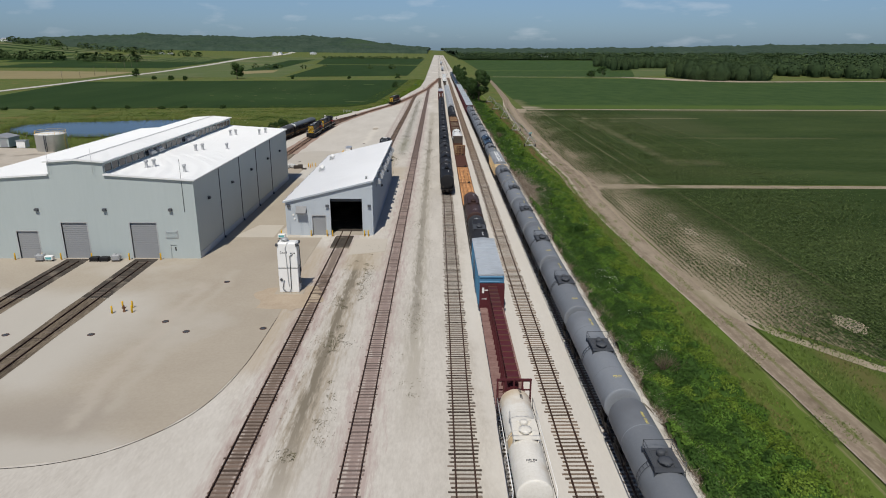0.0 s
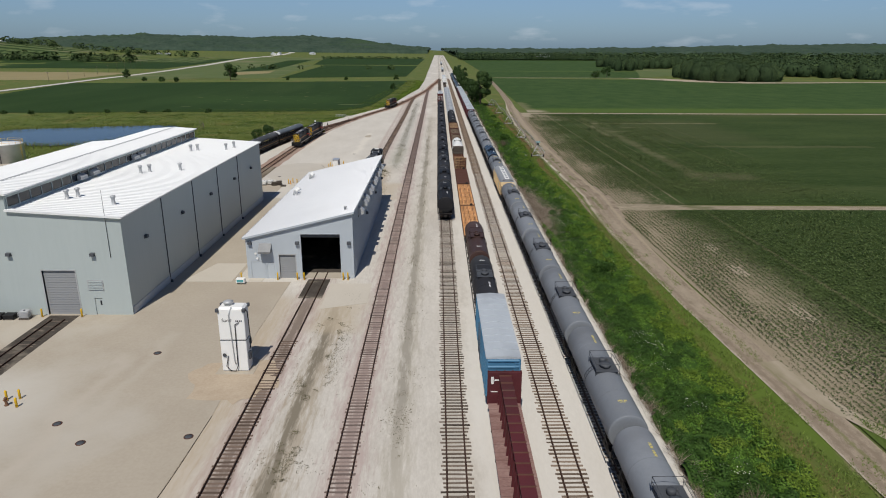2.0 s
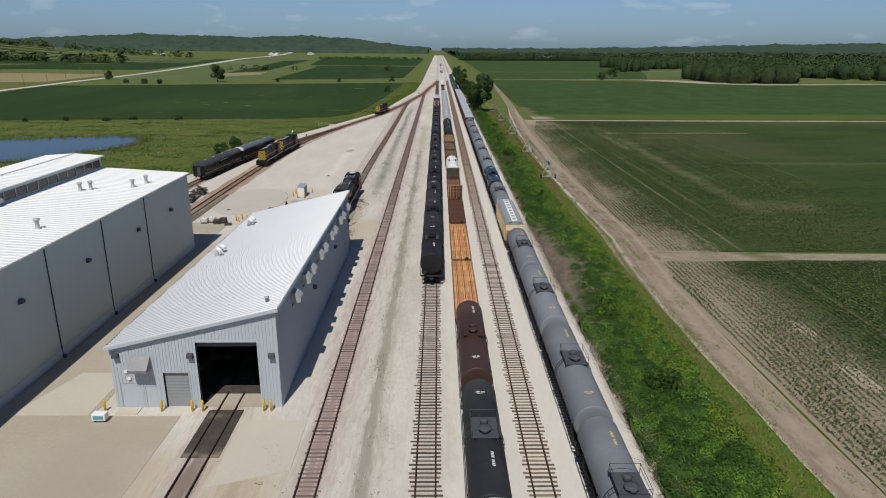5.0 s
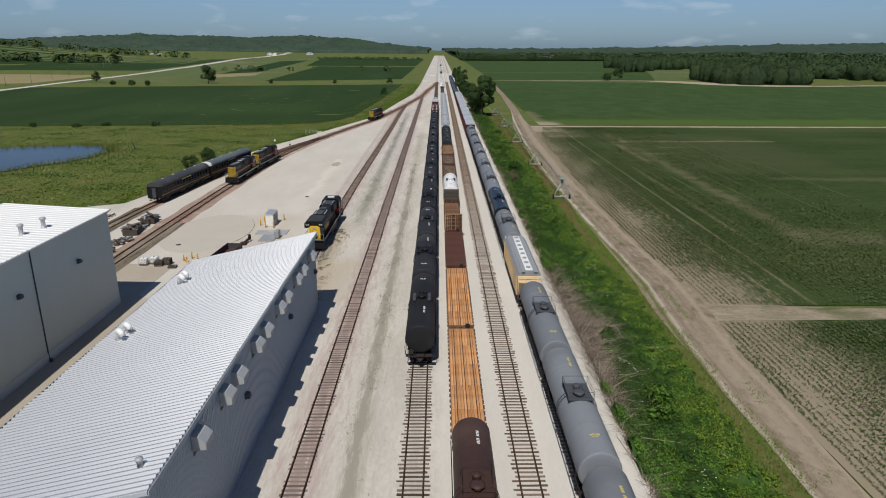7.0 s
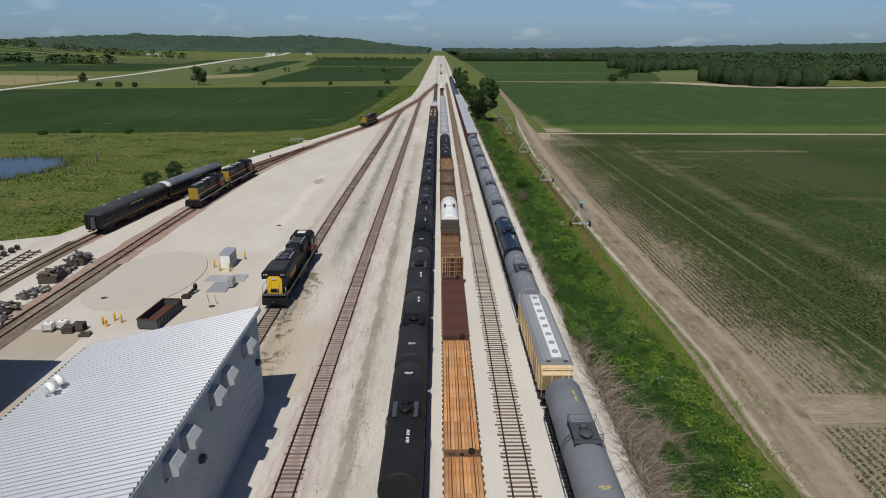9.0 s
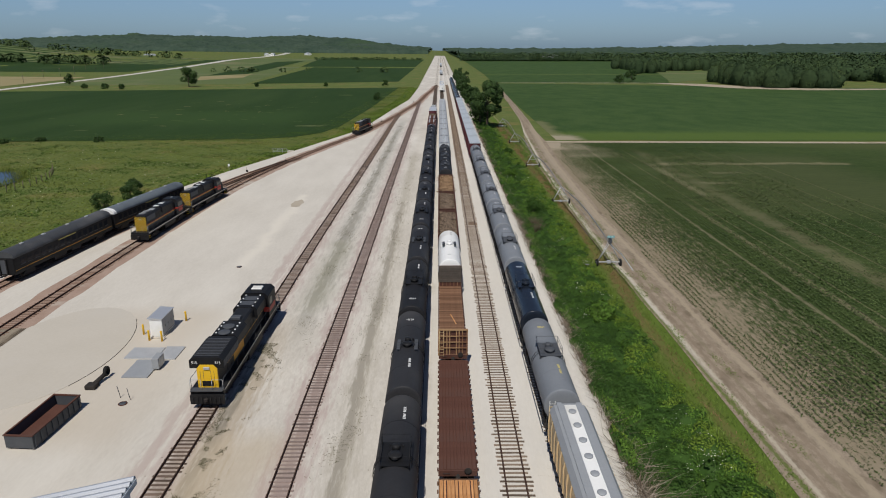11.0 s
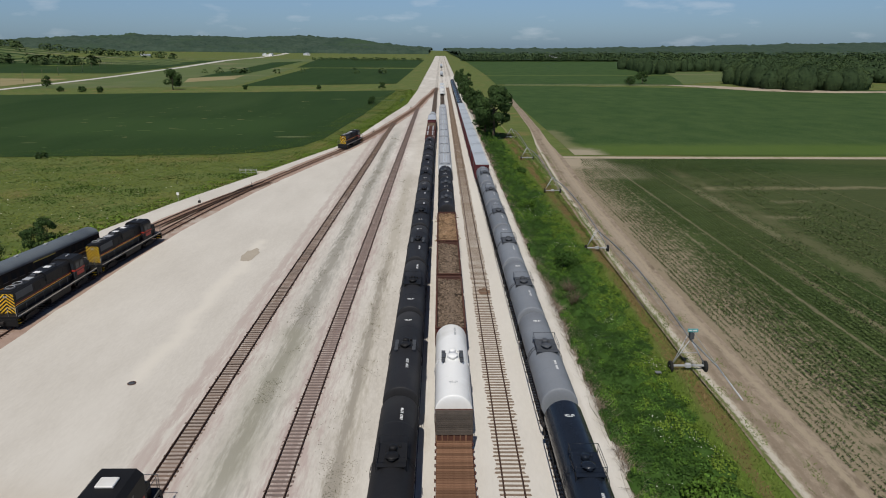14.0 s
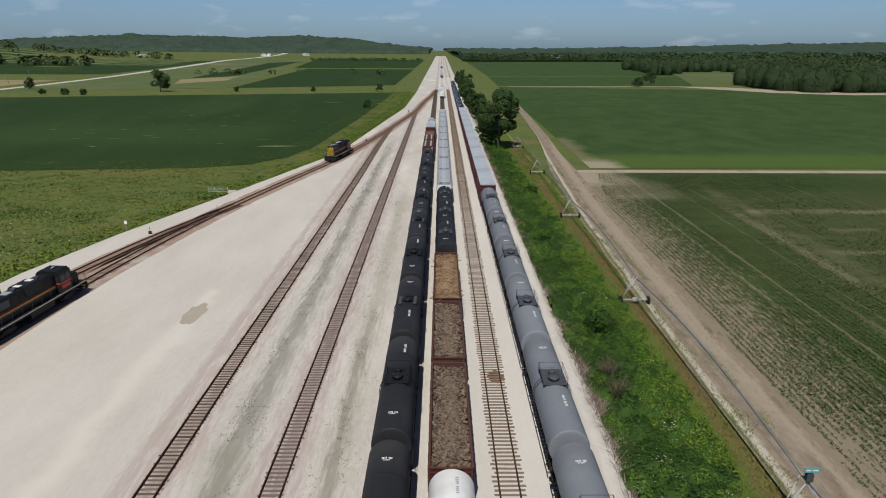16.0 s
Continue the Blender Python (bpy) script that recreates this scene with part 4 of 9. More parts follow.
def locomotive_shop():
    b = thing("workshop_building", "large pale grey metal locomotive shop with raised roof monitor", "workshop")
    x0, x1, y0, y1 = -72.2, -37.9, 97.2, 159.9
    ml, mr = -59.2, -51.0           # the monitor
    ridge = -55.1

    def top(x):
        if ml <= x <= mr:
            return 15.25 - 0.08 * abs(x - ridge)
        return 13.05 - 0.85 * (x - mr) / (x1 - mr) if x > mr else 13.05 - 0.85 * (ml - x) / (ml - x0)
    doors = [(-48.15, -44.2, 5.6), (-58.55, -54.7, 5.6), (-65.5, -62.3, 4.25)]
    holes = [(a, c, YARD, h) for a, c, h in doors] + [(-42.35, -41.4, YARD, 2.1)]
    eps = 0.0005
    front = wall_with_holes([x0, ml, ml + eps, ridge, mr - eps, mr, x1], lambda x: top(x) if x not in (ml, mr) else 13.05, y0, y0 + 0.3, holes)
    part("front_wall", front, SIDING, b, "pale grey metal siding")
    part("rear_wall", wall_with_holes([x0, ml, ml + eps, ridge, mr - eps, mr, x1], lambda x: top(x) if x not in (ml, mr) else 13.05, y1 - 0.3, y1, []), SIDING, b)
    part("side_wall", Shape().box(x1 - 0.3, x1, y0 + 0.3, y1 - 0.3, YARD, top(x1) - 0.02), SIDING, b, "pale grey metal siding with downpipes")
    part("side_wall", Shape().box(x0, x0 + 0.3, y0 + 0.3, y1 - 0.3, YARD, top(x0) - 0.02), SIDING, b)
    part("roof_sheet", corrugated(mr + 0.02, x1 + 0.35, y0 - 0.3, y1 + 0.3, (13.07, top(x1) + 0.05), pitch=0.8, rib=0.06, form=(0.6, 0.68, 0.84)), ROOF_SHOP, b, "white standing seam roof sheet")
    part("roof_sheet", corrugated(ml - 0.02, x0 - 0.35, y0 - 0.3, y1 + 0.3, (13.07, top(x0) + 0.05), pitch=0.8, rib=0.06, form=(0.6, 0.68, 0.84)), ROOF_SHOP, b, "white standing seam roof sheet")
    part("monitor_roof", corrugated(ridge, mr + 0.45, y0 - 0.3, y1 + 0.3, (15.27, 14.95), pitch=0.8, rib=0.06, form=(0.6, 0.68, 0.84)), ROOF_SHOP, b, "white monitor roof sheet")
    part("monitor_roof", corrugated(ridge, ml - 0.45, y0 - 0.3, y1 + 0.3, (15.27, 14.95), pitch=0.8, rib=0.06, form=(0.6, 0.68, 0.84)), ROOF_SHOP, b, "white monitor roof sheet")
    part("ridge_cap", Shape().prism([(ridge - 0.3, 15.28), (ridge, 15.36), (ridge + 0.3, 15.28), (ridge + 0.3, 15.24), (ridge - 0.3, 15.24)], "y", y0 - 0.3, y1 + 0.3), STEEL, b)
    # trim along the roof edges of the front
    for a, c, z0, z1 in ((mr, x1 + 0.3, 13.05, top(x1)), (x0 - 0.3, ml, top(x0), 13.05), (ml - 0.4, ridge, 14.92, 15.25), (ridge, mr + 0.4, 15.25, 14.92)):
        part("trim", Shape().prism([(a, z0 - 0.12), (c, z1 - 0.12), (c, z1 + 0.1), (a, z0 + 0.1)], "y", y0 - 0.36, y0 - 0.002), ROOF_SHOP, b, "white eave trim")
    part("gutter", Shape().prism([(x1 + 0.003, top(x1) - 0.2), (x1 + 0.3, top(x1) - 0.2), (x1 + 0.33, top(x1) + 0.0), (x1 + 0.003, top(x1) + 0.0)], "y", y0, y1), STEEL, b, "dark box gutter")
    # monitor sides: louvres and glazing between posts
    for x, d in ((mr, 1), (ml, -1)):
        part("monitor_wall", Shape().box(min(x, x - d * 0.2), max(x, x - d * 0.2), y0 + 0.3, y1 - 0.3, 12.9, 14.9), GLASS_DARK, b, "dark glazed monitor band")
        n = 26
        for k in range(n + 1):
            y = y0 + 0.4 + (y1 - y0 - 0.9) * k / n
            part("mullion", Shape().box(min(x, x + d * 0.07), max(x, x + d * 0.07), y - 0.06, y + 0.06, 13.1, 14.85), SIDING, b)
        part("monitor_sill", Shape().box(min(x, x + d * 0.09), max(x, x + d * 0.09), y0 + 0.3, y1 - 0.3, 13.02, 13.32), SIDING, b)
        part("monitor_header", Shape().box(min(x, x + d * 0.09), max(x, x + d * 0.09), y0 + 0.3, y1 - 0.3, 14.45, 14.9), SIDING, b)
        for y in (y0 + 16, y0 + 19.5, y0 + 33, y0 + 35.5):
            part("fan_hood", Shape().prism([(x + d * 0.1, 14.2), (x + d * 0.75, 13.85), (x + d * 0.75, 13.45), (x + d * 0.1, 13.3)], "y", y, y + 1.7), STEEL, b, "galvanised fan hood")
    for a, c, h in doors:
        roller_door(b, a, y0, c - a, h)
    part("door", Shape().box(-42.33, -41.42, y0 + 0.1, y0 + 0.16, YARD, 2.08), SIDING, b, "pale grey steel door")
    part("door_window", Shape().box(-41.75, -41.55, y0 + 0.085, y0 + 0.1, 1.15, 1.75), GLASS_DARK, b)
    lv = part("louvre", Shape().box(-42.9, -41.0, y0 - 0.05, y0 - 0.003, 3.1, 4.4), STEEL, b, "grey wall louvre")
    for k in range(6):
        part("slat", Shape().box(-42.8, -41.1, y0 - 0.1, y0 - 0.05, 3.18 + k * 0.2, 3.3 + k * 0.2), SIDING, lv)
    for x in (-61.8, -51.6, -41.7):
        wall_lamp(b, x, y0, 7.6)
    for y in (103, 115.5, 128, 141, 152):
        wall_lamp(b, x1, y, 8.2, 1)
    for y in (108.9, 120.5, 132.1, 143.8):
        part("downpipe", Shape().box(x1 + 0.003, x1 + 0.1, y - 0.05, y + 0.05, YARD + 0.3, top(x1) - 0.25).box(x1 + 0.003, x1 + 0.35, y - 0.12, y + 0.12, YARD, YARD + 0.4), GREY_DARK, b, "dark rainwater downpipe")
    part("conduit", Shape().rod((-39.6, y0 - 0.08, 7.3), (-39.6, y0 - 0.08, 15.4), 0.03), GREY_DARK, b, "radio mast fixed to the wall")
    for x in (-52.3, -58.7):
        part("conduit", Shape().rod((x, y0 - 0.45, 13.1), (x, y0 - 0.45, 16.9), 0.025), STEEL, b, "thin lightning rod")
    for x, y in ((-47.5, 104), (-46.8, 105.3), (-46.0, 122), (-45.2, 123.4), (-41.0, 102.5), (-41.5, 126), (-46.2, 144), (-45.4, 145.2), (-41.0, 148), (-40.4, 151), (-62, 103), (-62.8, 104.4), (-61.5, 124), (-62.2, 125.4)):
        z = 13.07 - 0.85 * (abs(x - ridge) - 4.1) / 13.1
        roof_stack(b, x, y, z, 1.25)
    part("floor", Shape().box(x0 + 0.3, x1 - 0.3, y0 + 0.3, y1 - 0.3, YARD - 0.02, YARD + 0.05), CONCRETE, b)
    part("base_strip", Shape().box(x1 + 0.003, x1 + 0.06, y0 + 0.3, y1, YARD, YARD + 1.0), SIDING_B, b)
    for x in (-48.6, -43.8, -59.0, -54.3, -66.0, -61.8):
        bollard(x, y0 - 0.7)


def running_shed():
    b = thing("service_shed", "pale blue-grey metal shed with sloping white roof and open track door", "shed")
    x0, x1, y0, y1 = -27.5, -12.5, 110.4, 158.6
    zl, zr = 6.0, 9.6

    def top(x):
        return zl + (zr - zl) * (x - x0) / (x1 - x0)
    holes = [(-19.8, -14.35, YARD, 6.4), (-22.95, -20.7, YARD, 3.4), (-26.9, -25.0, YARD, 2.35), (-24.7, -23.7, YARD, 2.05)]
    part("front_wall", wall_with_holes([x0, x1], top, y0, y0 + 0.25, holes), SIDING_B, b, "ribbed pale blue-grey siding")
    part("rear_wall", wall_with_holes([x0, x1], top, y1 - 0.25, y1, []), SIDING_B, b)
    part("side_wall", Shape().box(x1 - 0.25, x1, y0 + 0.25, y1 - 0.25, YARD, zr - 0.02), SIDING_B, b, "ribbed blue-grey siding with wall hoods")
    part("side_wall", Shape().box(x0, x0 + 0.25, y0 + 0.25, y1 - 0.25, YARD, zl - 0.02), SIDING_B, b)
    # siding ribs
    k = 0
    x = x0 + 0.2
    while x < x1 - 0.05:
        lo = YARD
        for a, c, z0, z1 in holes:
            if a - 0.05 < x < c + 0.05:
                lo = z1 + 0.12
        part("rib", Shape().box(x, x + 0.05, y0 - 0.035, y0 - 0.002, lo, top(x) - 0.2), SIDING_B, b)
        x += 0.3
    y = y0 + 0.2
    ribs = Shape()
    while y < y1 - 0.1:
        ribs.box(x1 + 0.002, x1 + 0.035, y, y + 0.05, YARD, zr - 0.15)
        y += 0.3
    tagged(part("rib", ribs, SIDING_B, b), kind="stuff")
    part("roof_sheet", corrugated(x0 - 0.3, x1 + 0.25, y0 - 0.35, y1 + 0.35, (zl - 0.02, zr + 0.1), pitch=0.457, rib=0.12, form=(0.36, 0.62, 0.84)), ROOFING, b, "white ribbed roof sheet")
    part("trim", Shape().prism([(x0 - 0.3, zl - 0.3), (x1 + 0.25, zr - 0.18), (x1 + 0.25, zr + 0.06), (x0 - 0.3, zl - 0.06)], "y", y0 - 0.38, y0 - 0.04), SIDING_B, b, "blue-grey eave trim")
    part("gutter", Shape().box(x0 - 0.42, x0 - 0.3, y0 - 0.3, y1 + 0.3, zl - 0.25, zl - 0.03), STEEL, b)
    part("trim", Shape().box(x1 + 0.04, x1 + 0.3, y0 - 0.3, y1 + 0.3, zr - 0.3, zr + 0.02), SIDING_B, b)
    clips = Shape()
    for k in range(96):
        clips.box(x0 - 0.22, x0 - 0.12, y0 + 0.1 + k * 0.5, y0 + 0.3 + k * 0.5, zl - 0.02, zl + 0.13)
    tagged(part("snow_guard", clips, GREY_DARK, b, "row of small dark snow guards"), kind="stuff")
    roller_door(b, -22.95, y0, 2.25, 3.4)
    part("door", Shape().box(-26.88, -25.02, y0 + 0.02, y0 + 0.08, YARD, 2.33), SIDING_B, b, "pale double door")
    part("door", Shape().box(-24.68, -23.72, y0 + 0.02, y0 + 0.08, YARD, 2.03), SIDING_B, b, "pale steel door")
    part("door_frame", Shape().box(-19.95, -19.8, y0 - 0.04, y0 + 0.3, YARD, 6.55).box(-14.35, -14.2, y0 - 0.04, y0 + 0.3, YARD, 6.55).box(-19.8, -14.35, y0 - 0.04, y0 + 0.3, 6.4, 6.55), SIDING_B, b)
    part("drum_cover", Shape().box(-19.8, -14.35, y0 + 0.26, y0 + 0.7, 5.9, 6.4), GREY_DARK, b, "rolled-up door drum")
    # duller steel here: the shade under the hood is put into its colour
    part("vent_hood", Shape().prism([(y0 - 1.1, 3.9), (y0 - 1.1, 4.15), (y0 - 0.04, 5.1), (y0 - 0.04, 3.9)], "x", -25.6, -23.9), STEEL_DULL, b, "grey sheet metal air intake hood")
    # the shed's inner shade is put into the floor's dark colour
    part("floor", Shape().box(x0 + 0.25, x1 - 0.25, y0 + 0.25, y1 - 0.25, YARD - 0.02, YARD + 0.04), OILED_SHADED, b, "oily shed floor, darkened for the unlit interior")
    part("threshold", Shape().box(-19.75, -14.4, y0 + 0.05, y0 + 2.4, YARD, YARD + 0.06), CONCRETE, b, "pale concrete threshold")
    # added near-black panels that carry the interior shade in their colour
    part("shade_lining", Shape().box(x0 + 0.26, x0 + 0.3, y0 + 0.3, y1 - 0.3, YARD + 0.05, zl - 0.2), DARK, b)
    part("shade_lining", Shape().box(x1 - 0.3, x1 - 0.26, y0 + 0.3, y1 - 0.3, YARD + 0.05, zl), DARK, b)
    part("shade_lining", Shape().box(x0 + 0.32, x1 - 0.32, y1 - 0.32, y1 - 0.28, YARD + 0.05, zl - 0.2), DARK, b)
    for x in (-26.9, -20.3, -13.1):
        wall_lamp(b, x, y0, 5.1)
    for x, z in ((-26.2, 3.6), (-26.0, 2.9)):
        part("wall_vent", Shape().turn([(0.16, -0.1), (0.16, 0), (0.05, 0.01)], "y", 12, (x, y0 - 0.04, z)), WHITE, b)
    for y in (127.5, 143.2, 157.1):
        wall_lamp(b, x1, y, 5.2, 1)
    # the hoods over the fans of the tall wall, in pairs
    for y in (116.5, 121.8, 124.7, 129.9, 132.8, 137.9, 140.6, 145.7, 148.6, 153.7):
        fan = part("fan_hood", Shape().prism([(x1 + 0.05, 8.7), (x1 + 0.5, 8.62), (x1 + 0.92, 8.2), (x1 + 0.92, 7.75), (x1 + 0.05, 7.6)], "y", y, y + 1.35), STEEL, b, "galvanised weather hood over a wall fan")
        part("fan_opening", Shape().box(x1 + 0.036, x1 + 0.06, y + 0.1, y + 1.25, 7.2, 7.58), GREY_DARK, fan)
    # gooseneck vents near the low eave
    for y in (134.8, 136.2, 149.2, 150.3):
        z = top(-25.6)
        pts = [(-25.6, y, z), (-25.6, y, z + 0.75), (-25.5, y - 0.1, z + 1.0), (-25.3, y - 0.25, z + 1.12), (-25.05, y - 0.4, z + 1.0), (-24.95, y - 0.46, z + 0.7)]
        part("gooseneck_vent", Shape().pipe(pts, 0.27, 14), WHITE, b, "white gooseneck roof vent")
    part("roof_vent", Shape().turn([(0.16, 0), (0.16, 0.45), (0.22, 0.47), (0.22, 0.6), (0.05, 0.66)], "z", 12, (-13.7, 112.5, top(-13.7))), STEEL, b)
    part("step_pad", Shape().box(-27.2, -25.2, y0 - 1.2, y0 - 0.02, YARD, YARD + 0.08), CONCRETE_NEW, b)
    for x in (-28.3, -23.2, -20.45, -19.5, -14.0, -13.35):
        bollard(x, y0 - 0.6)


locomotive_shop()
running_shed()

# ---------------------------------------------------------------- rolling stock (y runs along the car, z = 0 on the rail's head)
CAR_Z = RAILTOP


def half_ring(cx, cz, r, a0, a1, n):
    return [(cx + r * math.cos(a0 + (a1 - a0) * i / n), cz + r * math.sin(a0 + (a1 - a0) * i / n)) for i in range(n + 1)]


BOGIE = {}


def bogie(parent, y, mat=GRIME):
    if "frame" not in BOGIE:
        f = Shape()
        for sx in (-1, 1):
            f.prism([(-1.35, 0.42), (-1.1, 0.28), (-0.5, 0.26), (-0.2, 0.16), (0.2, 0.16), (0.5, 0.26), (1.1, 0.28), (1.35, 0.42), (1.2, 0.62), (0.6, 0.78), (-0.6, 0.78), (-1.2, 0.62)], "x", sx * 1.02 - 0.09, sx * 1.02 + 0.09)
        f.box(-1.1, 1.1, -0.22, 0.22, 0.45, 0.82, 0.03)
        BOGIE["frame"] = f.mesh("bogie", GRIME)
        w = Shape()
        for sx in (-1, 1):
            w.turn([(0.46, -0.06), (0.46, 0.05), (0.49, 0.055), (0.49, 0.08), (0.12, 0.09)] if sx < 0 else [(0.12, -0.09), (0.49, -0.08), (0.49, -0.055), (0.46, -0.05), (0.46, 0.06)], "x", 12, (sx * 0.76, 0, 0.46))
        w.rod((-1.1, 0, 0.46), (1.1, 0, 0.46), 0.08, 8)
        BOGIE["wheels"] = w.mesh("wheelset", WHEEL)
    b = part("bogie", BOGIE["frame"], mat, parent, m=pose(0, y, 0))
    for dy in (-0.88, 0.88):
        part("wheelset", BOGIE["wheels"], WHEEL, b, m=pose(0, dy, 0))


def coupler(parent, y, d):
    part("coupler", Shape().box(-0.09, 0.09, min(y, y + d * 0.6), max(y, y + d * 0.6), 0.78, 0.98).box(-0.17, 0.17, min(y + d * 0.42, y + d * 0.72), max(y + d * 0.42, y + d * 0.72), 0.74, 1.02, 0.04), GRIME, parent)


def brake_wheel(parent, x, y, z, d, mat=GRIME):
    part("brake_wheel", Shape().turn([(0.24, -0.015), (0.28, 0), (0.24, 0.015), (0.06, 0.02)], "y", 16, (x, y + d * 0.1, z)).rod((x, y, z), (x, y + d * 0.12, z), 0.03), mat, parent)


def ladder(parent, x, y, z0, z1, across="y", w=0.42, mat=GREY_DARK, name="ladder"):
    s = Shape()
    for e in (-w / 2, w / 2):
        p = (x, y + e) if across == "y" else (x + e, y)
        s.rod((*p, z0), (*p, z1), 0.022, 5)
    k = z0 + 0.15
    while k < z1:
        a, b = ((x, y - w / 2, k), (x, y + w / 2, k)) if across == "y" else ((x - w / 2, y, k), (x + w / 2, y, k))
        s.rod(a, b, 0.016, 5)
        k += 0.32
    return part(name, s, mat, parent)


def tank_car(length, mat, label, trim=GREY_DARK, r=1.52, axis=2.84, rail_cage=True, mark=LETTER, seed=0, jacket=False, mark_end=0.6, flip=False, lid=None):
    """A tank car: tank with domed heads, sills, platform, manway and valves, bogies, ladders."""
    car = thing("tank_car", label, "tank car")
    half = length / 2
    th = half - 0.55            # the tank's half length
    head = 0.22
    prof = [(0.02, -th), (r * 0.4, -th + 0.02), (r * 0.7, -th + 0.06), (r * 0.90, -th + 0.10), (r * 0.965, -th + 0.135), (r * 0.99, -th + 0.175), (r, -th + head)]
    prof += [(r, -th + head + 0.04), (r, 0.0)]
    prof += [(rr, -yy) for rr, yy in reversed(prof[:-1])]
    part("tank", Shape().turn(prof, "y", 40, (0, 0, axis)), mat, car)
    for yy in (-th * 0.52, th * 0.52):
        part("weld_band", Shape().turn([(r - 0.02, -0.06), (r + 0.008, -0.05), (r + 0.008, 0.05), (r - 0.02, 0.06)], "y", 40, (0, yy, axis), False), mat, car)
    top = axis + r
    # stub sills, bolsters and side running boards
    for d in (-1, 1):
        yb = d * (half - 2.3)
        under = Shape().box(-0.33, 0.33, d * (half - 0.25) if d < 0 else half - 4.0, -half + 4.0 if d < 0 else half - 0.25, 0.72, 1.2, 0.03)
        under.prism([(-1.35, 0.95), (1.35, 0.95), (1.3, 1.9), (0.75, 1.45), (-0.75, 1.45), (-1.3, 1.9)], "y", yb - 0.2, yb + 0.2)
        under.box(-1.45, 1.45, d * (half - 0.42) - 0.3, d * (half - 0.42) + 0.3, 1.16, 1.22)
        part("stub_sill", under, GRIME, car, "grimy stub sill with bolster")
    for sx in (-1, 1):
        rail = Shape()
        z = 1.95
        x = sx * 1.56
        rail.rod((x, -half + 0.5, z), (x, half - 0.5, z), 0.025, 5)
        rail.rod((x - sx * 0.05, -half + 0.5, 1.2), (x - sx * 0.05, half - 0.5, 1.2), 0.03, 5)
        for k in range(7):
            y = -half + 0.5 + k * (length - 1.0) / 6
            rail.rod((x, y, z), (x - sx * 0.06, y, 1.2), 0.02, 5)
        part("side_rail", rail, GRIME, car, "thin side handrail")
    # platform with manway and valves on top
    if rail_cage:
        pl = Shape().box(-0.98, 0.98, -1.38, -0.95, top - 0.02, top + 0.04).box(-0.98, 0.98, 1.05, 1.38, top - 0.02, top + 0.04).box(-0.98, -0.5, -0.95, 1.05, top - 0.02, top + 0.04).box(0.5, 0.98, -0.95, 1.05, top - 0.02, top + 0.04)
        for e in (-0.9, 0.9):
            pl.box(e - 0.04, e + 0.04, -1.3, 1.3, top - 0.4, top - 0.02)
        pl.box(-0.5, 0.5, -0.95, 1.05, top - 0.03, top + 0.005)
        part("platform", pl.weld(), trim, car, "grating platform round the manway")
    else:
        for e in (-0.82, 0.82):
            grate = Shape().box(e - 0.17, e + 0.17, -1.15, 1.05, top - 0.06, top - 0.02).box(e - 0.03, e + 0.03, -1.0, -0.9, top - 0.45, top - 0.06).box(e - 0.03, e + 0.03, 0.8, 0.9, top - 0.45, top - 0.06)
            for k in range(7):
                grate.box(e - 0.17, e + 0.17, -1.12 + k * 0.35, -1.06 + k * 0.35, top - 0.02, top + 0.005)
            part("step_grate", grate, GREY_DARK, car, "narrow grate beside the manway")
        part("saddle_plate", Shape().turn([(0.72, -0.12), (0.72, 0.012), (0.66, 0.03), (0.05, 0.03)], "z", 24, (0, -0.1, top - 0.02)), trim, car)
    man = part("manway", Shape().turn([(0.42, -0.12), (0.42, 0.2), (0.5, 0.21), (0.5, 0.29), (0.24, 0.36), (0.05, 0.37)], "z", 20, (0, -0.4, top)), trim if lid is None else lid, car, "round hinged manway")
    part("hinge", Shape().box(-0.06, 0.06, -1.0, -0.75, top + 0.1, top + 0.26).rod((-0.2, -0.9, top + 0.2), (0.2, -0.9, top + 0.2), 0.04, 6), trim, man)
    part("valve_housing", Shape().turn([(0.3, -0.1), (0.3, 0.3), (0.26, 0.36), (0.05, 0.4)], "z", 18, (0, 0.6, top)).turn([(0.09, 0), (0.09, 0.2), (0.02, 0.22)], "z", 10, (0.5, 0.9, top - 0.05)), trim if lid is None else lid, car, "valve bonnet")
    if rail_cage:
        cage = Shape()
        z0, z1 = top - 0.35, top + 0.72
        for sx in (-1, 1):
            for y in (-1.35, 1.35):
                cage.rod((sx * 1.02, y, z0), (sx * 1.02, y, z1), 0.022, 5)
            for z in (z1, (z0 + z1) / 2 + 0.2):
                cage.rod((sx * 1.02, -1.35, z), (sx * 1.02, 1.35, z), 0.022, 5)
        for y in (-1.35, 1.35):
            cage.rod((-1.02, y, z1), (1.02, y, z1), 0.022, 5)
        tagged(part("safety_rail", cage, trim, car, "square handrail cage"), kind="stuff")
    for sx in (-1, 1):
        s = Shape()
        prev = None
        for k in range(9):
            a = radians(-35 + k * 12)
            p = (sx * (r + 0.08) * math.cos(a), axis + (r + 0.08) * math.sin(a))
            if prev:
                for y in (-0.24, 0.24):
                    s.rod((prev[0], y, prev[1]), (p[0], y, p[1]), 0.022, 5)
            s.rod((p[0], -0.24, p[1]), (p[0], 0.24, p[1]), 0.018, 5)
            prev = p
        tagged(part("ladder", s, trim, car, "curved side ladder"), kind="stuff")
    # lettering too small to read: short bars across the tank's shoulder
    yy = (th - 2.4) * (1 if flip else -1)
    s = Shape()
    for k in range(8):
        if k == 4:
            continue
        x = -0.36 + k * 0.095
        z = axis + math.sqrt((r + 0.012) ** 2 - x * x)
        s.box(x, x + 0.06, yy - 0.1, yy + 0.1, z - 0.015, z + 0.003)
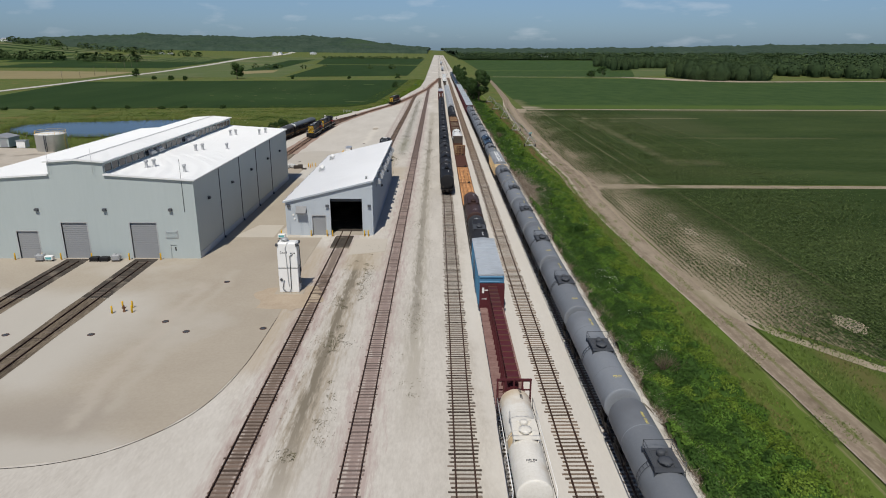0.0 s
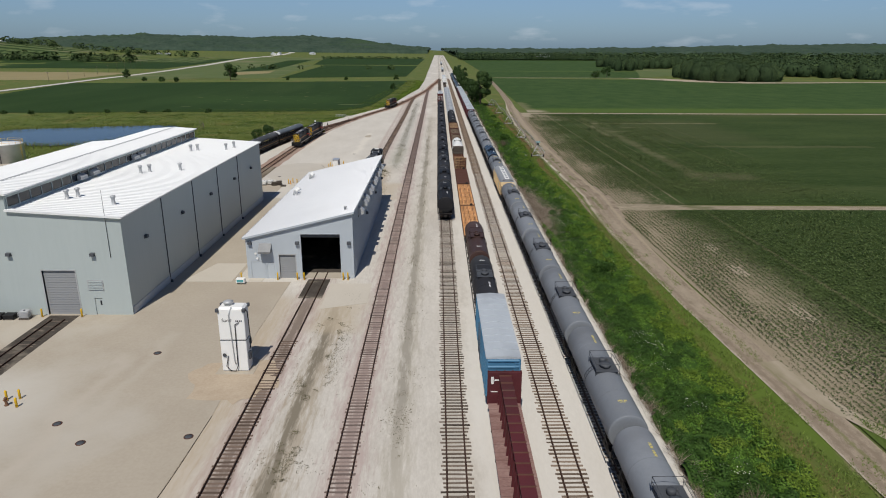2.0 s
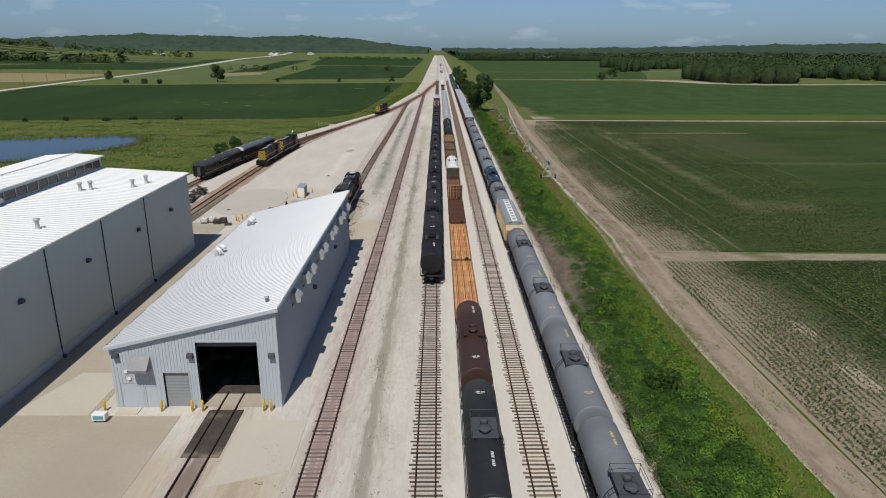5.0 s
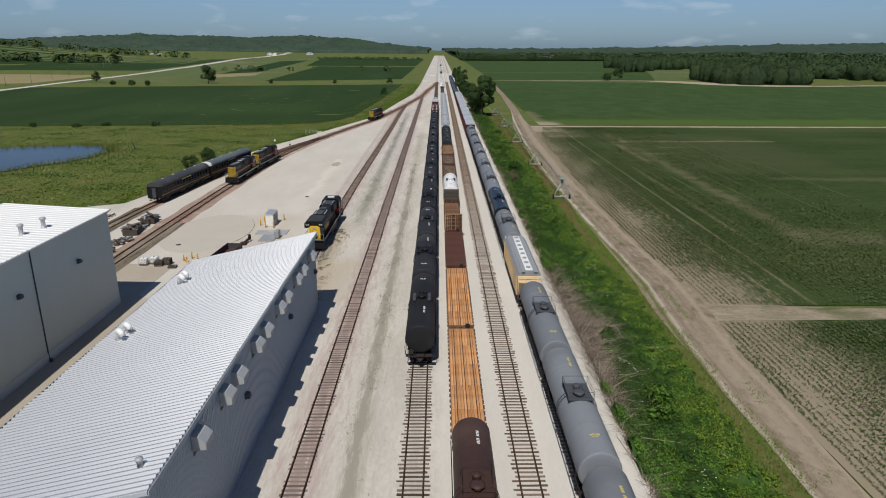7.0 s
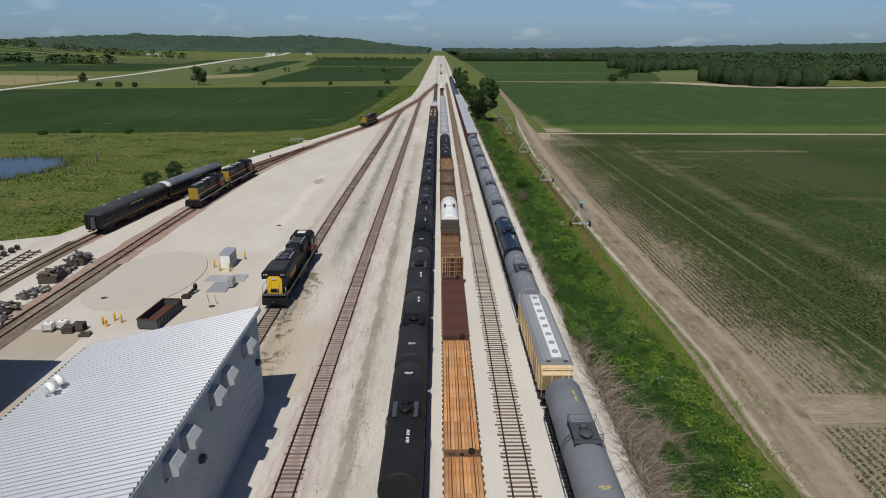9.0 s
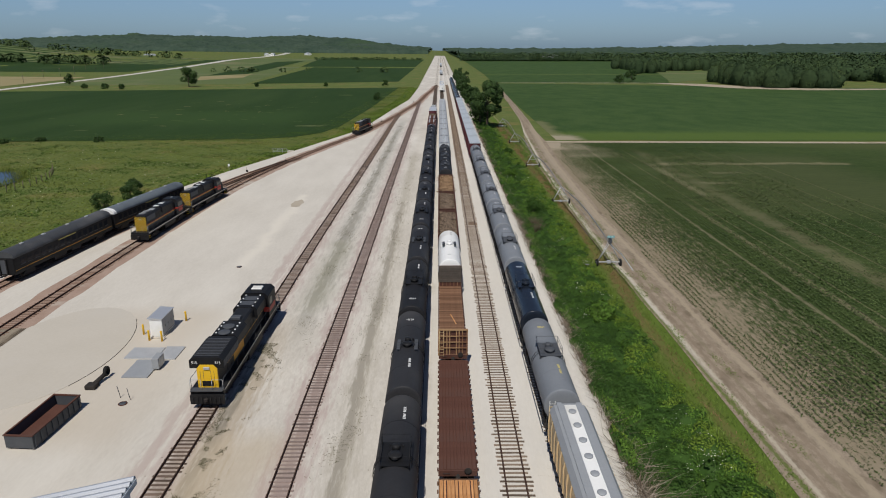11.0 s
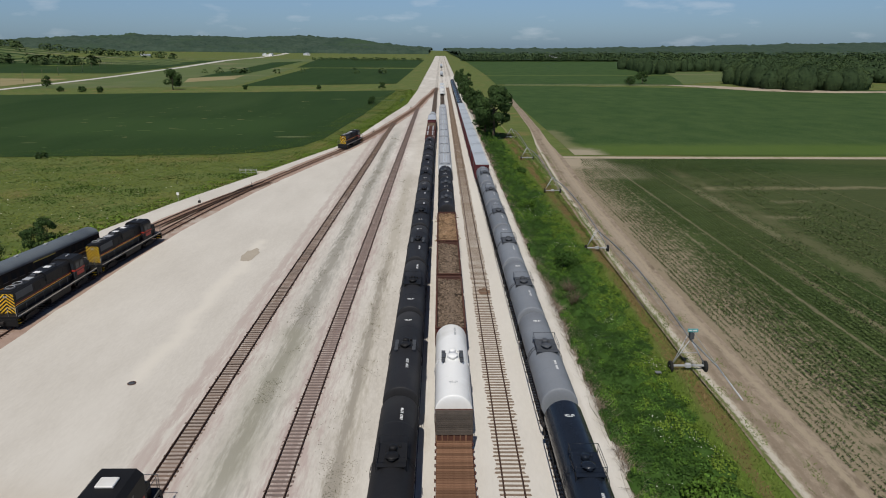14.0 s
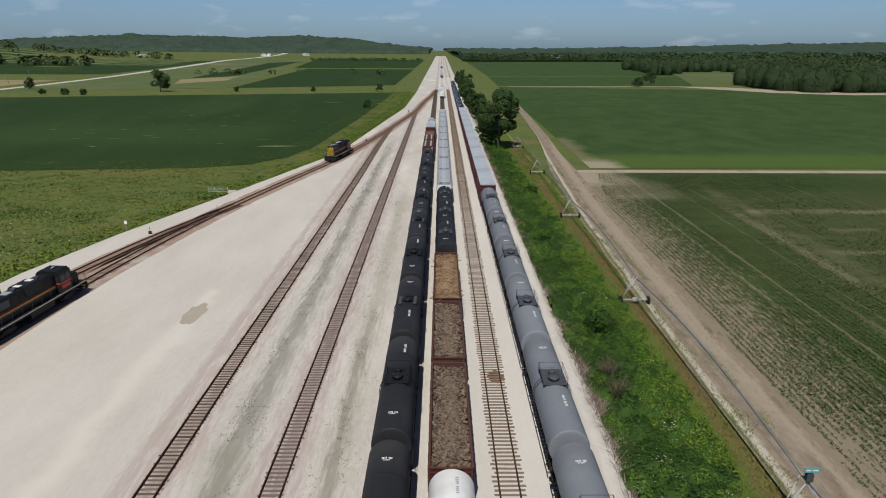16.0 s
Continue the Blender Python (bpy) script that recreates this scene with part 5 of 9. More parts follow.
    for k in range(5):
        x = -0.25 + k * 0.095
        z = axis + math.sqrt((r + 0.012) ** 2 - x * x)
        s.box(x, x + 0.07, yy - 0.28, yy - 0.2, z - 0.015, z + 0.003)
    tagged(part("lettering", s, mark, car, "small painted marks"), kind="stuff")
    s = Shape()
    x = 0.35
    z = axis + math.sqrt(r * r - x * x)
    for k in range(9):
        if k == 4:
            continue
        y = -4.6 * (1 if flip else -1) + k * 0.19
        s.add([(x - 0.11, y, axis + math.sqrt((r + 0.012) ** 2 - (x - 0.11) ** 2)), (x + 0.11, y, axis + math.sqrt((r + 0.012) ** 2 - (x + 0.11) ** 2)), (x + 0.11, y + 0.12, axis + math.sqrt((r + 0.012) ** 2 - (x + 0.11) ** 2)), (x - 0.11, y + 0.12, axis + math.sqrt((r + 0.012) ** 2 - (x - 0.11) ** 2))], [(0, 1, 2, 3)])
    tagged(part("lettering", s, mark, car, "painted marks along the tank top"), kind="stuff")
    for d in (-1, 1):
        bogie(car, d * (half - 2.3))
        coupler(car, d * (half - 0.55), d)
        end = Shape()
        for sx in (-1.3, -0.45, 0.45, 1.3):
            end.rod((sx, d * (half - 0.2), 1.2), (sx, d * (half - 0.2), 2.1), 0.022, 5)
        end.rod((-1.3, d * (half - 0.2), 2.1), (1.3, d * (half - 0.2), 2.1), 0.022, 5)
        part("end_rail", end, trim, car, "end platform handrail")
    brake_wheel(car, -0.9, -half + 0.2, 1.75, -1)
    return car


def string_of(maker, ys, x, group, seed=0):
    """Cars of one pattern, one at each y; the first is the pattern itself."""
    first = maker
    tagged(first, group=group)
    first.matrix_basis = pose(x, ys[0], CAR_Z)
    for y in ys[1:]:
        copy_thing(first, pose(x, y, CAR_Z))
    return first


# black tank cars on track three
P3 = 17.68
string_of(tank_car(P3, BLACK_TANK, "black tank car with low dark platform and white marks", BLACK, rail_cage=False, mark=LETTER, seed=1, flip=True), [142.0 + P3 * (k + 0.5) for k in range(0, 13, 2)], X["three"], "black tank cars in the string")
string_of(tank_car(P3, BLACK_TANK, "black tank car with open platform rail and white marks", BLACK, r=1.53, rail_cage=True, mark=LETTER, seed=2), [142.0 + P3 * (k + 0.5) for k in range(1, 13, 2)], X["three"], "black tank cars in the string")
# grey tank cars on track six
P6 = 18.12
string_of(tank_car(P6, GREY_TANK, "grey tank car with dark manway platform and handrail cage", GREY_DARK, r=1.56, axis=2.92, mark=LETTER_Y, seed=3), [11.3 + P6 * (k - 0.5) for k in range(1, 9)], X["six"], "grey tank cars in the string")
string_of(tank_car(P6 - 0.5, GREY_TANK, "grey tank car with handrail cage and pale marks", GREY_DARK, r=1.54, axis=2.88, mark=LETTER, seed=4, flip=True), [212.3 + (P6 - 0.45) * (k + 0.5) for k in range(6)], X["six"], "grey tank cars in the string")


def sills(car, length, w=1.4, z=0.72, mat=GRIME):
    s = Shape().box(-0.3, 0.3, -length / 2 + 0.3, length / 2 - 0.3, 0.7, 1.02)
    for d in (-1, 1):
        s.box(-w, w, d * (length / 2 - 2.2) - 0.2, d * (length / 2 - 2.2) + 0.2, 0.8, 1.05)
    part("underframe", s, mat, car)
    for d in (-1, 1):
        bogie(car, d * (length / 2 - 2.2))
        coupler(car, d * (length / 2 - 0.55), d)


def box_car(length, mat, roof, label, h=4.9, w=1.55, ribs=14, end_mat=None, panels=10):
    car = thing("boxcar", label, "boxcar")
    L = length / 2 - 0.35
    part("body", Shape().box(-w, w, -L, L, 1.0, h - 0.25, 0.03), mat, car)
    part("roof", Shape().prism([(-w - 0.02, h - 0.25), (w + 0.02, h - 0.25), (w + 0.02, h - 0.14), (0.05, h), (-0.05, h), (-w - 0.02, h - 0.14)], "y", -L - 0.03, L + 0.03), roof, car, "ribbed sheet metal roof")
    for k in range(panels + 1):
        y = -L + 0.04 + k * (2 * L - 0.12) / panels
        part("roof_rib", Shape().prism([(-w, h - 0.13), (0, h + 0.012), (w, h - 0.13), (w, h - 0.09), (0, h + 0.05), (-w, h - 0.09)], "y", y - 0.05, y + 0.05), roof, car)
    for sx in (-1, 1):
        for k in range(ribs):
            y = -L + 0.4 + k * (2 * L - 0.8) / (ribs - 1)
            if abs(y) < 1.9:
                continue
            part("side_post", Shape().box(min(sx * w, sx * (w + 0.06)), max(sx * w, sx * (w + 0.06)), y - 0.06, y + 0.06, 1.05, h - 0.3), mat, car)
        d = part("side_door", Shape().box(min(sx * w, sx * (w + 0.09)), max(sx * w, sx * (w + 0.09)), -1.6, 1.6, 1.1, h - 0.4, 0.02), mat, car)
        part("door_bar", Shape().rod((sx * (w + 0.12), -0.9, 1.2), (sx * (w + 0.12), -0.9, h - 0.5), 0.03, 6), GREY_DARK, d)
        part("door_bar", Shape().rod((sx * (w + 0.12), 0.9, 1.2), (sx * (w + 0.12), 0.9, h - 0.5), 0.03, 6), GREY_DARK, d)
    for d in (-1, 1):
        for k in range(6):
            z = 1.25 + k * (h - 1.75) / 5.2
            part("end_rib", Shape().prism([(d * L, z), (d * (L + 0.09), z + 0.1), (d * (L + 0.09), z + 0.22), (d * L, z + 0.32)], "x", -w + 0.15, w - 0.15), end_mat or mat, car)
        ladder(car, d * (w - 0.32) * -1, d * (L + 0.12), 1.0, h - 0.5, "x", mat=end_mat or mat)
        part("end_platform", Shape().box(-0.75, 0.75, min(d * L, d * (L + 0.3)), max(d * L, d * (L + 0.3)), 1.15, 1.2), STEEL, car)
    brake_wheel(car, 0.5, -L - 0.1, 2.4, -1)
    sills(car, length)
    return car


def covered_hopper(length, mat, roof, label, strip=WHITE, hatches=8, h=4.65):
    car = thing("hopper_car", label, "covered hopper")
    L = length / 2 - 0.4
    side = [(-1.5, 1.35), (-1.56, 3.4), (-1.5, 3.95), (1.5, 3.95), (1.56, 3.4), (1.5, 1.35)]
    part("body", Shape().prism(side, "y", -L + 1.1, L - 1.1), mat, car)
    cap = [(-1.52, 3.94), (-1.2, 4.4), (-0.5, h - 0.08), (0.5, h - 0.08), (1.2, 4.4), (1.52, 3.94)]
    part("roof", Shape().prism(cap, "y", -L + 0.9, L - 0.9), roof, car, "rounded roof sheet")
    for sx in (-1, 1):
        for k in range(13):
            y = -L + 1.3 + k * (2 * L - 2.6) / 12
            part("side_post", Shape().prism([(sx * 1.5, 1.4), (sx * 1.56, 3.4), (sx * 1.5, 3.9), (sx * 1.58, 3.9), (sx * 1.65, 3.4), (sx * 1.58, 1.4)], "y", y - 0.05, y + 0.05), mat, car)
    tr = part("hatch_strip", Shape().box(-0.45, 0.45, -L + 1.2, L - 1.2, h - 0.1, h - 0.03), strip, car, "pale strip carrying the loading hatches")
    for k in range(hatches):
        y = -L + 2.2 + k * (2 * L - 4.4) / (hatches - 1)
        part("hatch", Shape().turn([(0.3, 0), (0.3, 0.08), (0.24, 0.12), (0.04, 0.14)], "z", 18, (0, y, h - 0.03)), roof, tr)
    for sx in (-1, 1):
        part("running_board", Shape().box(sx * 0.78 - 0.2, sx * 0.78 + 0.2, -L + 0.7, L - 0.7, h - 0.14, h - 0.1), STEEL if strip is not WHITE else roof, car)
    for d in (-1, 1):
        part("end_sheet", Shape().prism([(d * (L - 1.1), 1.4), (d * (L - 1.1), 3.9), (d * (L - 0.95), 3.94), (d * (L - 0.2), 3.3), (d * (L - 0.2), 3.22)], "x", -1.45, 1.45), mat, car, "sloping end sheet")
        fr = Shape()
        for x in (-1.4, -0.5, 0.5, 1.4):
            fr.rod((x, d * (L - 0.1), 1.1), (x, d * (L - 0.3), 3.9), 0.05, 6)
        fr.rod((-1.45, d * (L - 0.3), 3.9), (1.45, d * (L - 0.3), 3.9), 0.05, 6)
        part("end_frame", fr, mat, car)
        ladder(car, -d * 1.15, d * (L - 0.05), 1.0, 4.3, "x", mat=WHITE)
        part("end_platform", Shape().box(-1.45, 1.45, d * (L - 0.35) - 0.35, d * (L - 0.35) + 0.35, 1.05, 1.12), GRIME, car)
    for k in range(3):
        y = (k - 1) * 4.0
        part("outlet_bin", Shape().loft([[(-1.4, y - 1.7, 1.4), (1.4, y - 1.7, 1.4), (1.4, y + 1.7, 1.4), (-1.4, y + 1.7, 1.4)], [(-0.5, y - 0.4, 0.5), (0.5, y - 0.4, 0.5), (0.5, y + 0.4, 0.5), (-0.5, y + 0.4, 0.5)]]), mat, car)
    sills(car, length)
    return car


BOARD = {}


def board(w, l, mat, t=0.05):
    key = (round(w, 3), round(l, 3), mat.name)
    if key not in BOARD:
        BOARD[key] = Shape().box(-w / 2, w / 2, -l / 2, l / 2, 0, t, 0.008).mesh("plank", mat)
    return BOARD[key]


def flat_car(length, deck_mat, label, z=1.12, w=1.45, lengthwise=True, frame_mat=RUST, seed=0):
    car = thing("flatcar", label, "flatcar")
    rng = random.Random(seed)
    L = length / 2 - 0.35
    part("frame", Shape().box(-w + 0.02, w - 0.02, -L, L, z - 0.3, z - 0.004, 0.02), frame_mat, car)
    if lengthwise:
        cols, rows = 10, 5
        for i in range(cols):
            cw = (2 * w - 0.16) / cols
            x = -w + 0.08 + cw * (i + 0.5) + (0.0 if i in (2, 7) else 0.0)
            for j in range(rows):
                cl = (2 * L - 0.2) / rows
                y = -L + 0.1 + cl * (j + 0.5)
                part("plank", board(cw - (0.09 if i in (1, 4, 8) else 0.02), cl - 0.015, deck_mat), deck_mat, car, m=pose(x, y, z + rng.uniform(-0.006, 0.006), 0, rng.uniform(-0.4, 0.4)))
        for x in (-w + 0.34 + 0.24, 0.0, w - 0.34 - 0.24):
            part("tie_down_rail", Shape().box(x - 0.03, x + 0.03, -L + 0.2, L - 0.2, z - 0.003, z + 0.062), RUST_DARK, car, "dark tie-down channel")
    else:
        n = int(2 * L / 0.28)
        for j in range(n):
            y = -L + 0.14 + j * (2 * L - 0.28) / (n - 1)
            part("plank", board(2 * w - 0.1, 0.222, deck_mat), deck_mat, car, m=pose(0, y, z + rng.uniform(-0.008, 0.008), 0, 0, rng.uniform(-0.3, 0.3)))
    pocket = Shape().box(-0.05, 0.05, -0.09, 0.09, -0.22, 0.02, 0.01).mesh("stake_pocket", frame_mat)
    n = int(2 * L / 0.95)
    for sx in (-1, 1):
        for k in range(n + 1):
            part("stake_pocket", pocket, frame_mat, car, m=pose(sx * (w + 0.04), -L + 0.3 + k * (2 * L - 0.6) / n, z))
    for d in (-1, 1):
        part("end_sill", Shape().box(-w, w, d * L - 0.08, d * L + 0.08, z - 0.42, z + 0.03), frame_mat, car)
        part("grab_iron", Shape().pipe([(-1.1, d * (L + 0.1), z - 0.1), (-1.1, d * (L + 0.2), z - 0.1), (-0.6, d * (L + 0.2), z - 0.1), (-0.6, d * (L + 0.1), z - 0.1)], 0.018, 5), GRIME, car)
    brake_wheel(car, 0.75, -L - 0.08, z + 0.1, -1)
    sills(car, length)
    return car


def bulkhead_flat(length):
    car = flat_car(length, RUST, "rusty bulkhead flatcar with board deck and lattice end", 1.15, 1.45, False, RUST_DARK, 7)
    L = length / 2 - 0.4
    d = -1                          # the steel lattice end
    s = Shape().box(-1.5, -1.36, -L - 0.1, -L + 0.06, 1.1, 4.0).box(1.36, 1.5, -L - 0.1, -L + 0.06, 1.1, 4.0).box(-1.36, 1.36, -L - 0.1, -L + 0.06, 3.84, 4.0)
    TAN_RUST = material("orange_rust", (0.30, 0.175, 0.085), (0.42, 0.27, 0.15), rough=0.85, scale=0.9, fine=9.0, c=(0.20, 0.105, 0.06), spec=0.08)
    end = part("bulkhead", s, TAN_RUST, car, "rusty steel lattice bulkhead")
    for x in (-0.95, -0.62, -0.34, 0.34, 0.62, 0.95):
        part("upright", Shape().box(x - 0.05, x + 0.05, -L - 0.08, -L + 0.04, 1.15, 3.84), TAN_RUST, end)
    for z in (1.9, 2.55, 3.2):
        part("crossbar", Shape().box(-1.36, 1.36, -L - 0.115, -L - 0.08, z, z + 0.1), TAN_RUST, end)
    for k in range(8):
        part("board", Shape().box(-1.36, 1.36, -L + 0.065, -L + 0.12, 1.2 + k * 0.33, 1.5 + k * 0.33), RUST_DARK, end)
    ladder(end, -1.15, -L - 0.16, 1.0, 3.9, "x", mat=TAN)
    for x in (-1.2, 1.2):
        part("brace", Shape().rod((x, -L + 0.15, 3.3), (x, -L + 1.4, 1.2), 0.06, 6), RUST, end)
    far = part("bulkhead", Shape().box(-1.5, 1.5, L + 0.02, L + 0.14, 1.1, 4.0), RUST_DARK, car, "tall end of weathered dark boards")
    for k in range(13):
        part("board", Shape().box(-1.48, 1.48, L - 0.05, L + 0.015, 1.75 + k * 0.172, 1.9 + k * 0.172, 0.01), GREY_PLANK, far)
    for x in (-1.4, -0.95, -0.5, 0, 0.5, 0.95, 1.4):
        part("upright", Shape().box(x - 0.05, x + 0.05, L - 0.06, L + 0.015, 1.15, 1.74), RUST, far)
    for x, y, l, a in ((0.2, -1.0, 3.0, 12), (-0.9, -6.2, 2.2, 0), (0.85, -5.8, 2.6, 8), (0.1, -6.5, 2.0, 2)):
        part("loose_batten", Shape().box(-0.05, 0.05, -l / 2, l / 2, 0, 0.05, 0.01), PLANK, car, m=pose(x, y, 1.21, 0, 0, a))
    return car


def centre_beam(length):
    car = thing("centerbeam_flatcar", "dark red centerbeam flatcar, empty, with tall end bulkheads", "flatcar")
    L = length / 2 - 0.35
    part("frame", Shape().box(-1.4, 1.4, -L, L, 0.85, 1.12, 0.03), OXIDE, car)
    for sx in (-1, 1):
        for k in range(22):
            y = -L + 0.75 + k * (2 * L - 1.5) / 21
            part("riser", Shape().prism([(sx * 0.45, 1.12), (sx * 1.44, 1.12), (sx * 1.44, 1.17), (sx * 0.45, 1.2)], "y", y - 0.5, y + 0.5), OXIDE_WORN, car)
    beam = part("centre_beam", Shape().prism([(-0.32, 1.12), (0.32, 1.12), (0.26, 3.9), (-0.26, 3.9)], "y", -L + 0.35, L - 0.35), OXIDE, car, "dark red centre partition")
    part("top_chord", Shape().box(-0.52, 0.52, -L + 0.3, L - 0.3, 3.9, 4.0, 0.02), OXIDE, beam)
    n = 18
    for k in range(n + 1):
        y = -L + 0.5 + k * (2 * L - 1.0) / n
        for sx in (-1, 1):
            part("upright", Shape().prism([(sx * 0.3, 1.12), (sx * 0.62, 1.12), (sx * 0.42, 3.98), (sx * 0.26, 3.98)], "y", y - 0.07, y + 0.07), OXIDE, beam)
        part("step", Shape().prism([(y - 0.07, 4.0), (y + 0.07, 4.0), (y + 0.02, 4.08), (y - 0.02, 4.08)], "x", -0.54, 0.54), RUST_DARK, beam)
    for d in (-1, 1):
        b = part("bulkhead", Shape().box(-1.5, 1.5, d * L - 0.07, d * L + 0.07, 1.0 if d > 0 else 3.9, 4.15, 0.02), OXIDE, car, "dark red end bulkhead with ribs")
        for x in (-1.42, -0.72, 0, 0.72, 1.42):
            part("post", Shape().box(x - 0.07, x + 0.07, d * L - 0.19 if d < 0 else d * L + 0.07, d * L - 0.07 if d < 0 else d * L + 0.19, 0.9, 4.2), OXIDE, b)
        for z in (1.1, 2.1, 3.1, 4.05):
            part("rail", Shape().box(-1.5, 1.5, d * L - 0.15 if d < 0 else d * L + 0.07, d * L - 0.07 if d < 0 else d * L + 0.15, z, z + 0.12), OXIDE, b)
        ladder(b, d * 1.1, d * (L + 0.22), 0.9, 3.9, "x", mat=RUST_DARK)
        if d > 0:
            part("lettering", Shape().box(-1.2, -0.95, L - 0.075, L - 0.071, 3.0, 3.7).box(-1.2, -0.6, L - 0.075, L - 0.071, 2.2, 2.3).box(-0.9, -0.5, L - 0.075, L - 0.071, 3.3, 3.45), LETTER, b, "white painted marks")
    brake_wheel(car, 0.9, -L - 0.25, 2.2, -1)
    sills(car, length)
    return car


def gondola(length, load, label, h=3.15, seed=0, sign=False, wall=RUST_DARK):
    car = thing("gondola_car", label, "gondola")
    rng = random.Random(seed)
    L, w = length / 2 - 0.35, 1.55
    s = Shape().box(-w, w, -L, L, 0.95, 1.1)
    part("floor", s, wall, car)
    for sx in (-1, 1):
        part("side", Shape().box(min(sx * w, sx * (w - 0.08)), max(sx * w, sx * (w - 0.08)), -L, L, 1.1, h), wall, car)
        part("top_chord", Shape().box(min(sx * (w + 0.05), sx * (w - 0.12)), max(sx * (w + 0.05), sx * (w - 0.12)), -L - 0.03, L + 0.03, h, h + 0.12, 0.015), wall, car)
        for k in range(12):
            y = -L + 0.4 + k * (2 * L - 0.8) / 11
            part("side_post", Shape().box(min(sx * w, sx * (w + 0.1)), max(sx * w, sx * (w + 0.1)), y - 0.07, y + 0.07, 1.0, h), wall, car)
    for d in (-1, 1):
        e = part("end", Shape().box(-w + 0.08, w - 0.08, min(d * L, d * (L - 0.08)), max(d * L, d * (L - 0.08)), 1.1, h - 0.05), wall if not sign or d > 0 else OXIDE, car)
        part("end_chord", Shape().box(-w + 0.12, w - 0.12, d * L - 0.09, d * L + 0.09, h, h + 0.11, 0.015), wall, car)
        for z in (1.6, 2.2, 2.8):
            part("end_rib", Shape().box(-w + 0.1, w - 0.1, min(d * L, d * (L + 0.08)), max(d * L, d * (L + 0.08)), z, z + 0.12), OXIDE if sign and d < 0 else wall, e)
        if sign and d < 0:
            part("placard", Shape().box(0.75, 1.25, -L - 0.1, -L - 0.08, 2.3, 2.75), YELLOW, e, "yellow placard")
        ladder(car, d * -1.2, d * (L + 0.12), 0.9, h, "x", mat=wall)
    brake_wheel(car, 0.6, -L - 0.15, 2.4, -1)
    sills(car, length)
    # the load: an uneven bed with loose pieces on it
    nx, ny = 8, 40
    pts = []
    for j in range(ny + 1):
        for i in range(nx + 1):
            x, y = -w + 0.09 + i * (2 * w - 0.18) / nx, -L + 0.1 + j * (2 * L - 0.2) / ny
            edge = min(i, nx - i, j / 2, (ny - j) / 2)
            pts.append((x, y, h - 0.55 + 0.12 * min(edge, 3) + 0.22 * noise.noise((x * 0.9, y * 0.5, seed))))
    faces = [(j * (nx + 1) + i, j * (nx + 1) + i + 1, (j + 1) * (nx + 1) + i + 1, (j + 1) * (nx + 1) + i) for j in range(ny) for i in range(nx)]
    bed = part("load", Shape().add(pts, faces), load, car, "heaped scrap load" if load is SCRAP else "load of pale cut sticks")
    bits = Shape()
    for k in range(1500 if load is SCRAP else 520):
        x, y = rng.uniform(-w + 0.2, w - 0.2), rng.uniform(-L + 0.25, L - 0.25)
        z = h - 0.3 + 0.22 * noise.noise((x * 0.9, y * 0.5, seed)) + rng.uniform(0, 0.12)
        if load is SCRAP:
            a, b, c = rng.uniform(0.05, 0.22), rng.uniform(0.04, 0.12), rng.uniform(0.01, 0.05)
        else:
            a, b, c = rng.uniform(0.3, 0.9), 0.035, 0.03
        m = pose(x, y, z, rng.uniform(-30, 30), rng.uniform(-30, 30), rng.uniform(0, 360))
        q = [m @ Vector((sx * a, sy * b, sz * c)) for sz in (-1, 1) for sy in (-1, 1) for sx in (-1, 1)]
        bits.add(q, [(4, 5, 7, 6), (0, 1, 5, 4), (1, 3, 7, 5), (3, 2, 6, 7), (2, 0, 4, 6)])
    tagged(part("loose_piece", bits, load, bed), kind="stuff")
    return car


def put(car, y0, y1, x, turn=0.0):
    car.matrix_basis = pose(x, (y0 + y1) / 2, CAR_Z, 0, 0, turn)
    return car


four, six, three = X["four"], X["six"], X["three"]
# track four, from the near end
old = tank_car(13.6, WHITE_OLD, "cream white tank car with rust streaks and white handrails", WHITE_OLD, r=1.28, axis=2.5, mark=LETTER_D, seed=11)
put(old, 36.6, 50.2, four)
part("rust_streak", Shape().add([((1.284) * math.sin(a), y, 2.5 + 1.284 * math.cos(a)) for y in (-1.1, -0.3, 0.2) for a in [radians(q) for q in range(-80, -20, 6)]], [(j * 10 + i, j * 10 + i + 1, (j + 1) * 10 + i + 1, (j + 1) * 10 + i) for j in range(2) for i in range(9)]), TAN, old, "tan rust stain below the platform")
for side in (-1, 1):
    part("handrail", Shape().pipe([(side * 1.5, -6.1, 1.2), (side * 1.5, -6.1, 2.9), (side * 1.5, 6.1, 2.9), (side * 1.5, 6.1, 1.2)], 0.035, 6), WHITE, old, "long white handrail")
put(centre_beam(24.2), 50.2, 74.4, four)
put(box_car(16.4, BLUE, SILVER, "blue boxcar with silver ribbed roof", 5.0), 75.0, 91.4, four)
put(tank_car(16.6, BLACK_TANK, "black tank car coupled behind a blue boxcar", GREY_DARK, r=1.45, axis=2.7, rail_cage=True, mark=LETTER, seed=12, flip=True), 91.8, 108.4, four)
put(tank_car(17.6, BROWN_TANK, "dark brown tank car with grey manway", BROWN_TANK, r=1.45, axis=2.7, rail_cage=True, mark=LETTER, seed=13), 109.0, 126.6, four)
put(flat_car(22.2, PLANK, "flatcar with bright orange-stained plank deck", 1.12, seed=1), 127.4, 149.4, four)
put(flat_car(20.8, PLANK, "flatcar with orange plank deck and worn boards", 1.12, seed=2), 149.7, 170.4, four)
put(flat_car(18.6, RUST_DARK, "brown steel-decked flatcar with rust streaks", 1.2, seed=3, frame_mat=RUST_DARK), 170.8, 189.2, four)
put(bulkhead_flat(20.8), 190.0, 210.8, four)
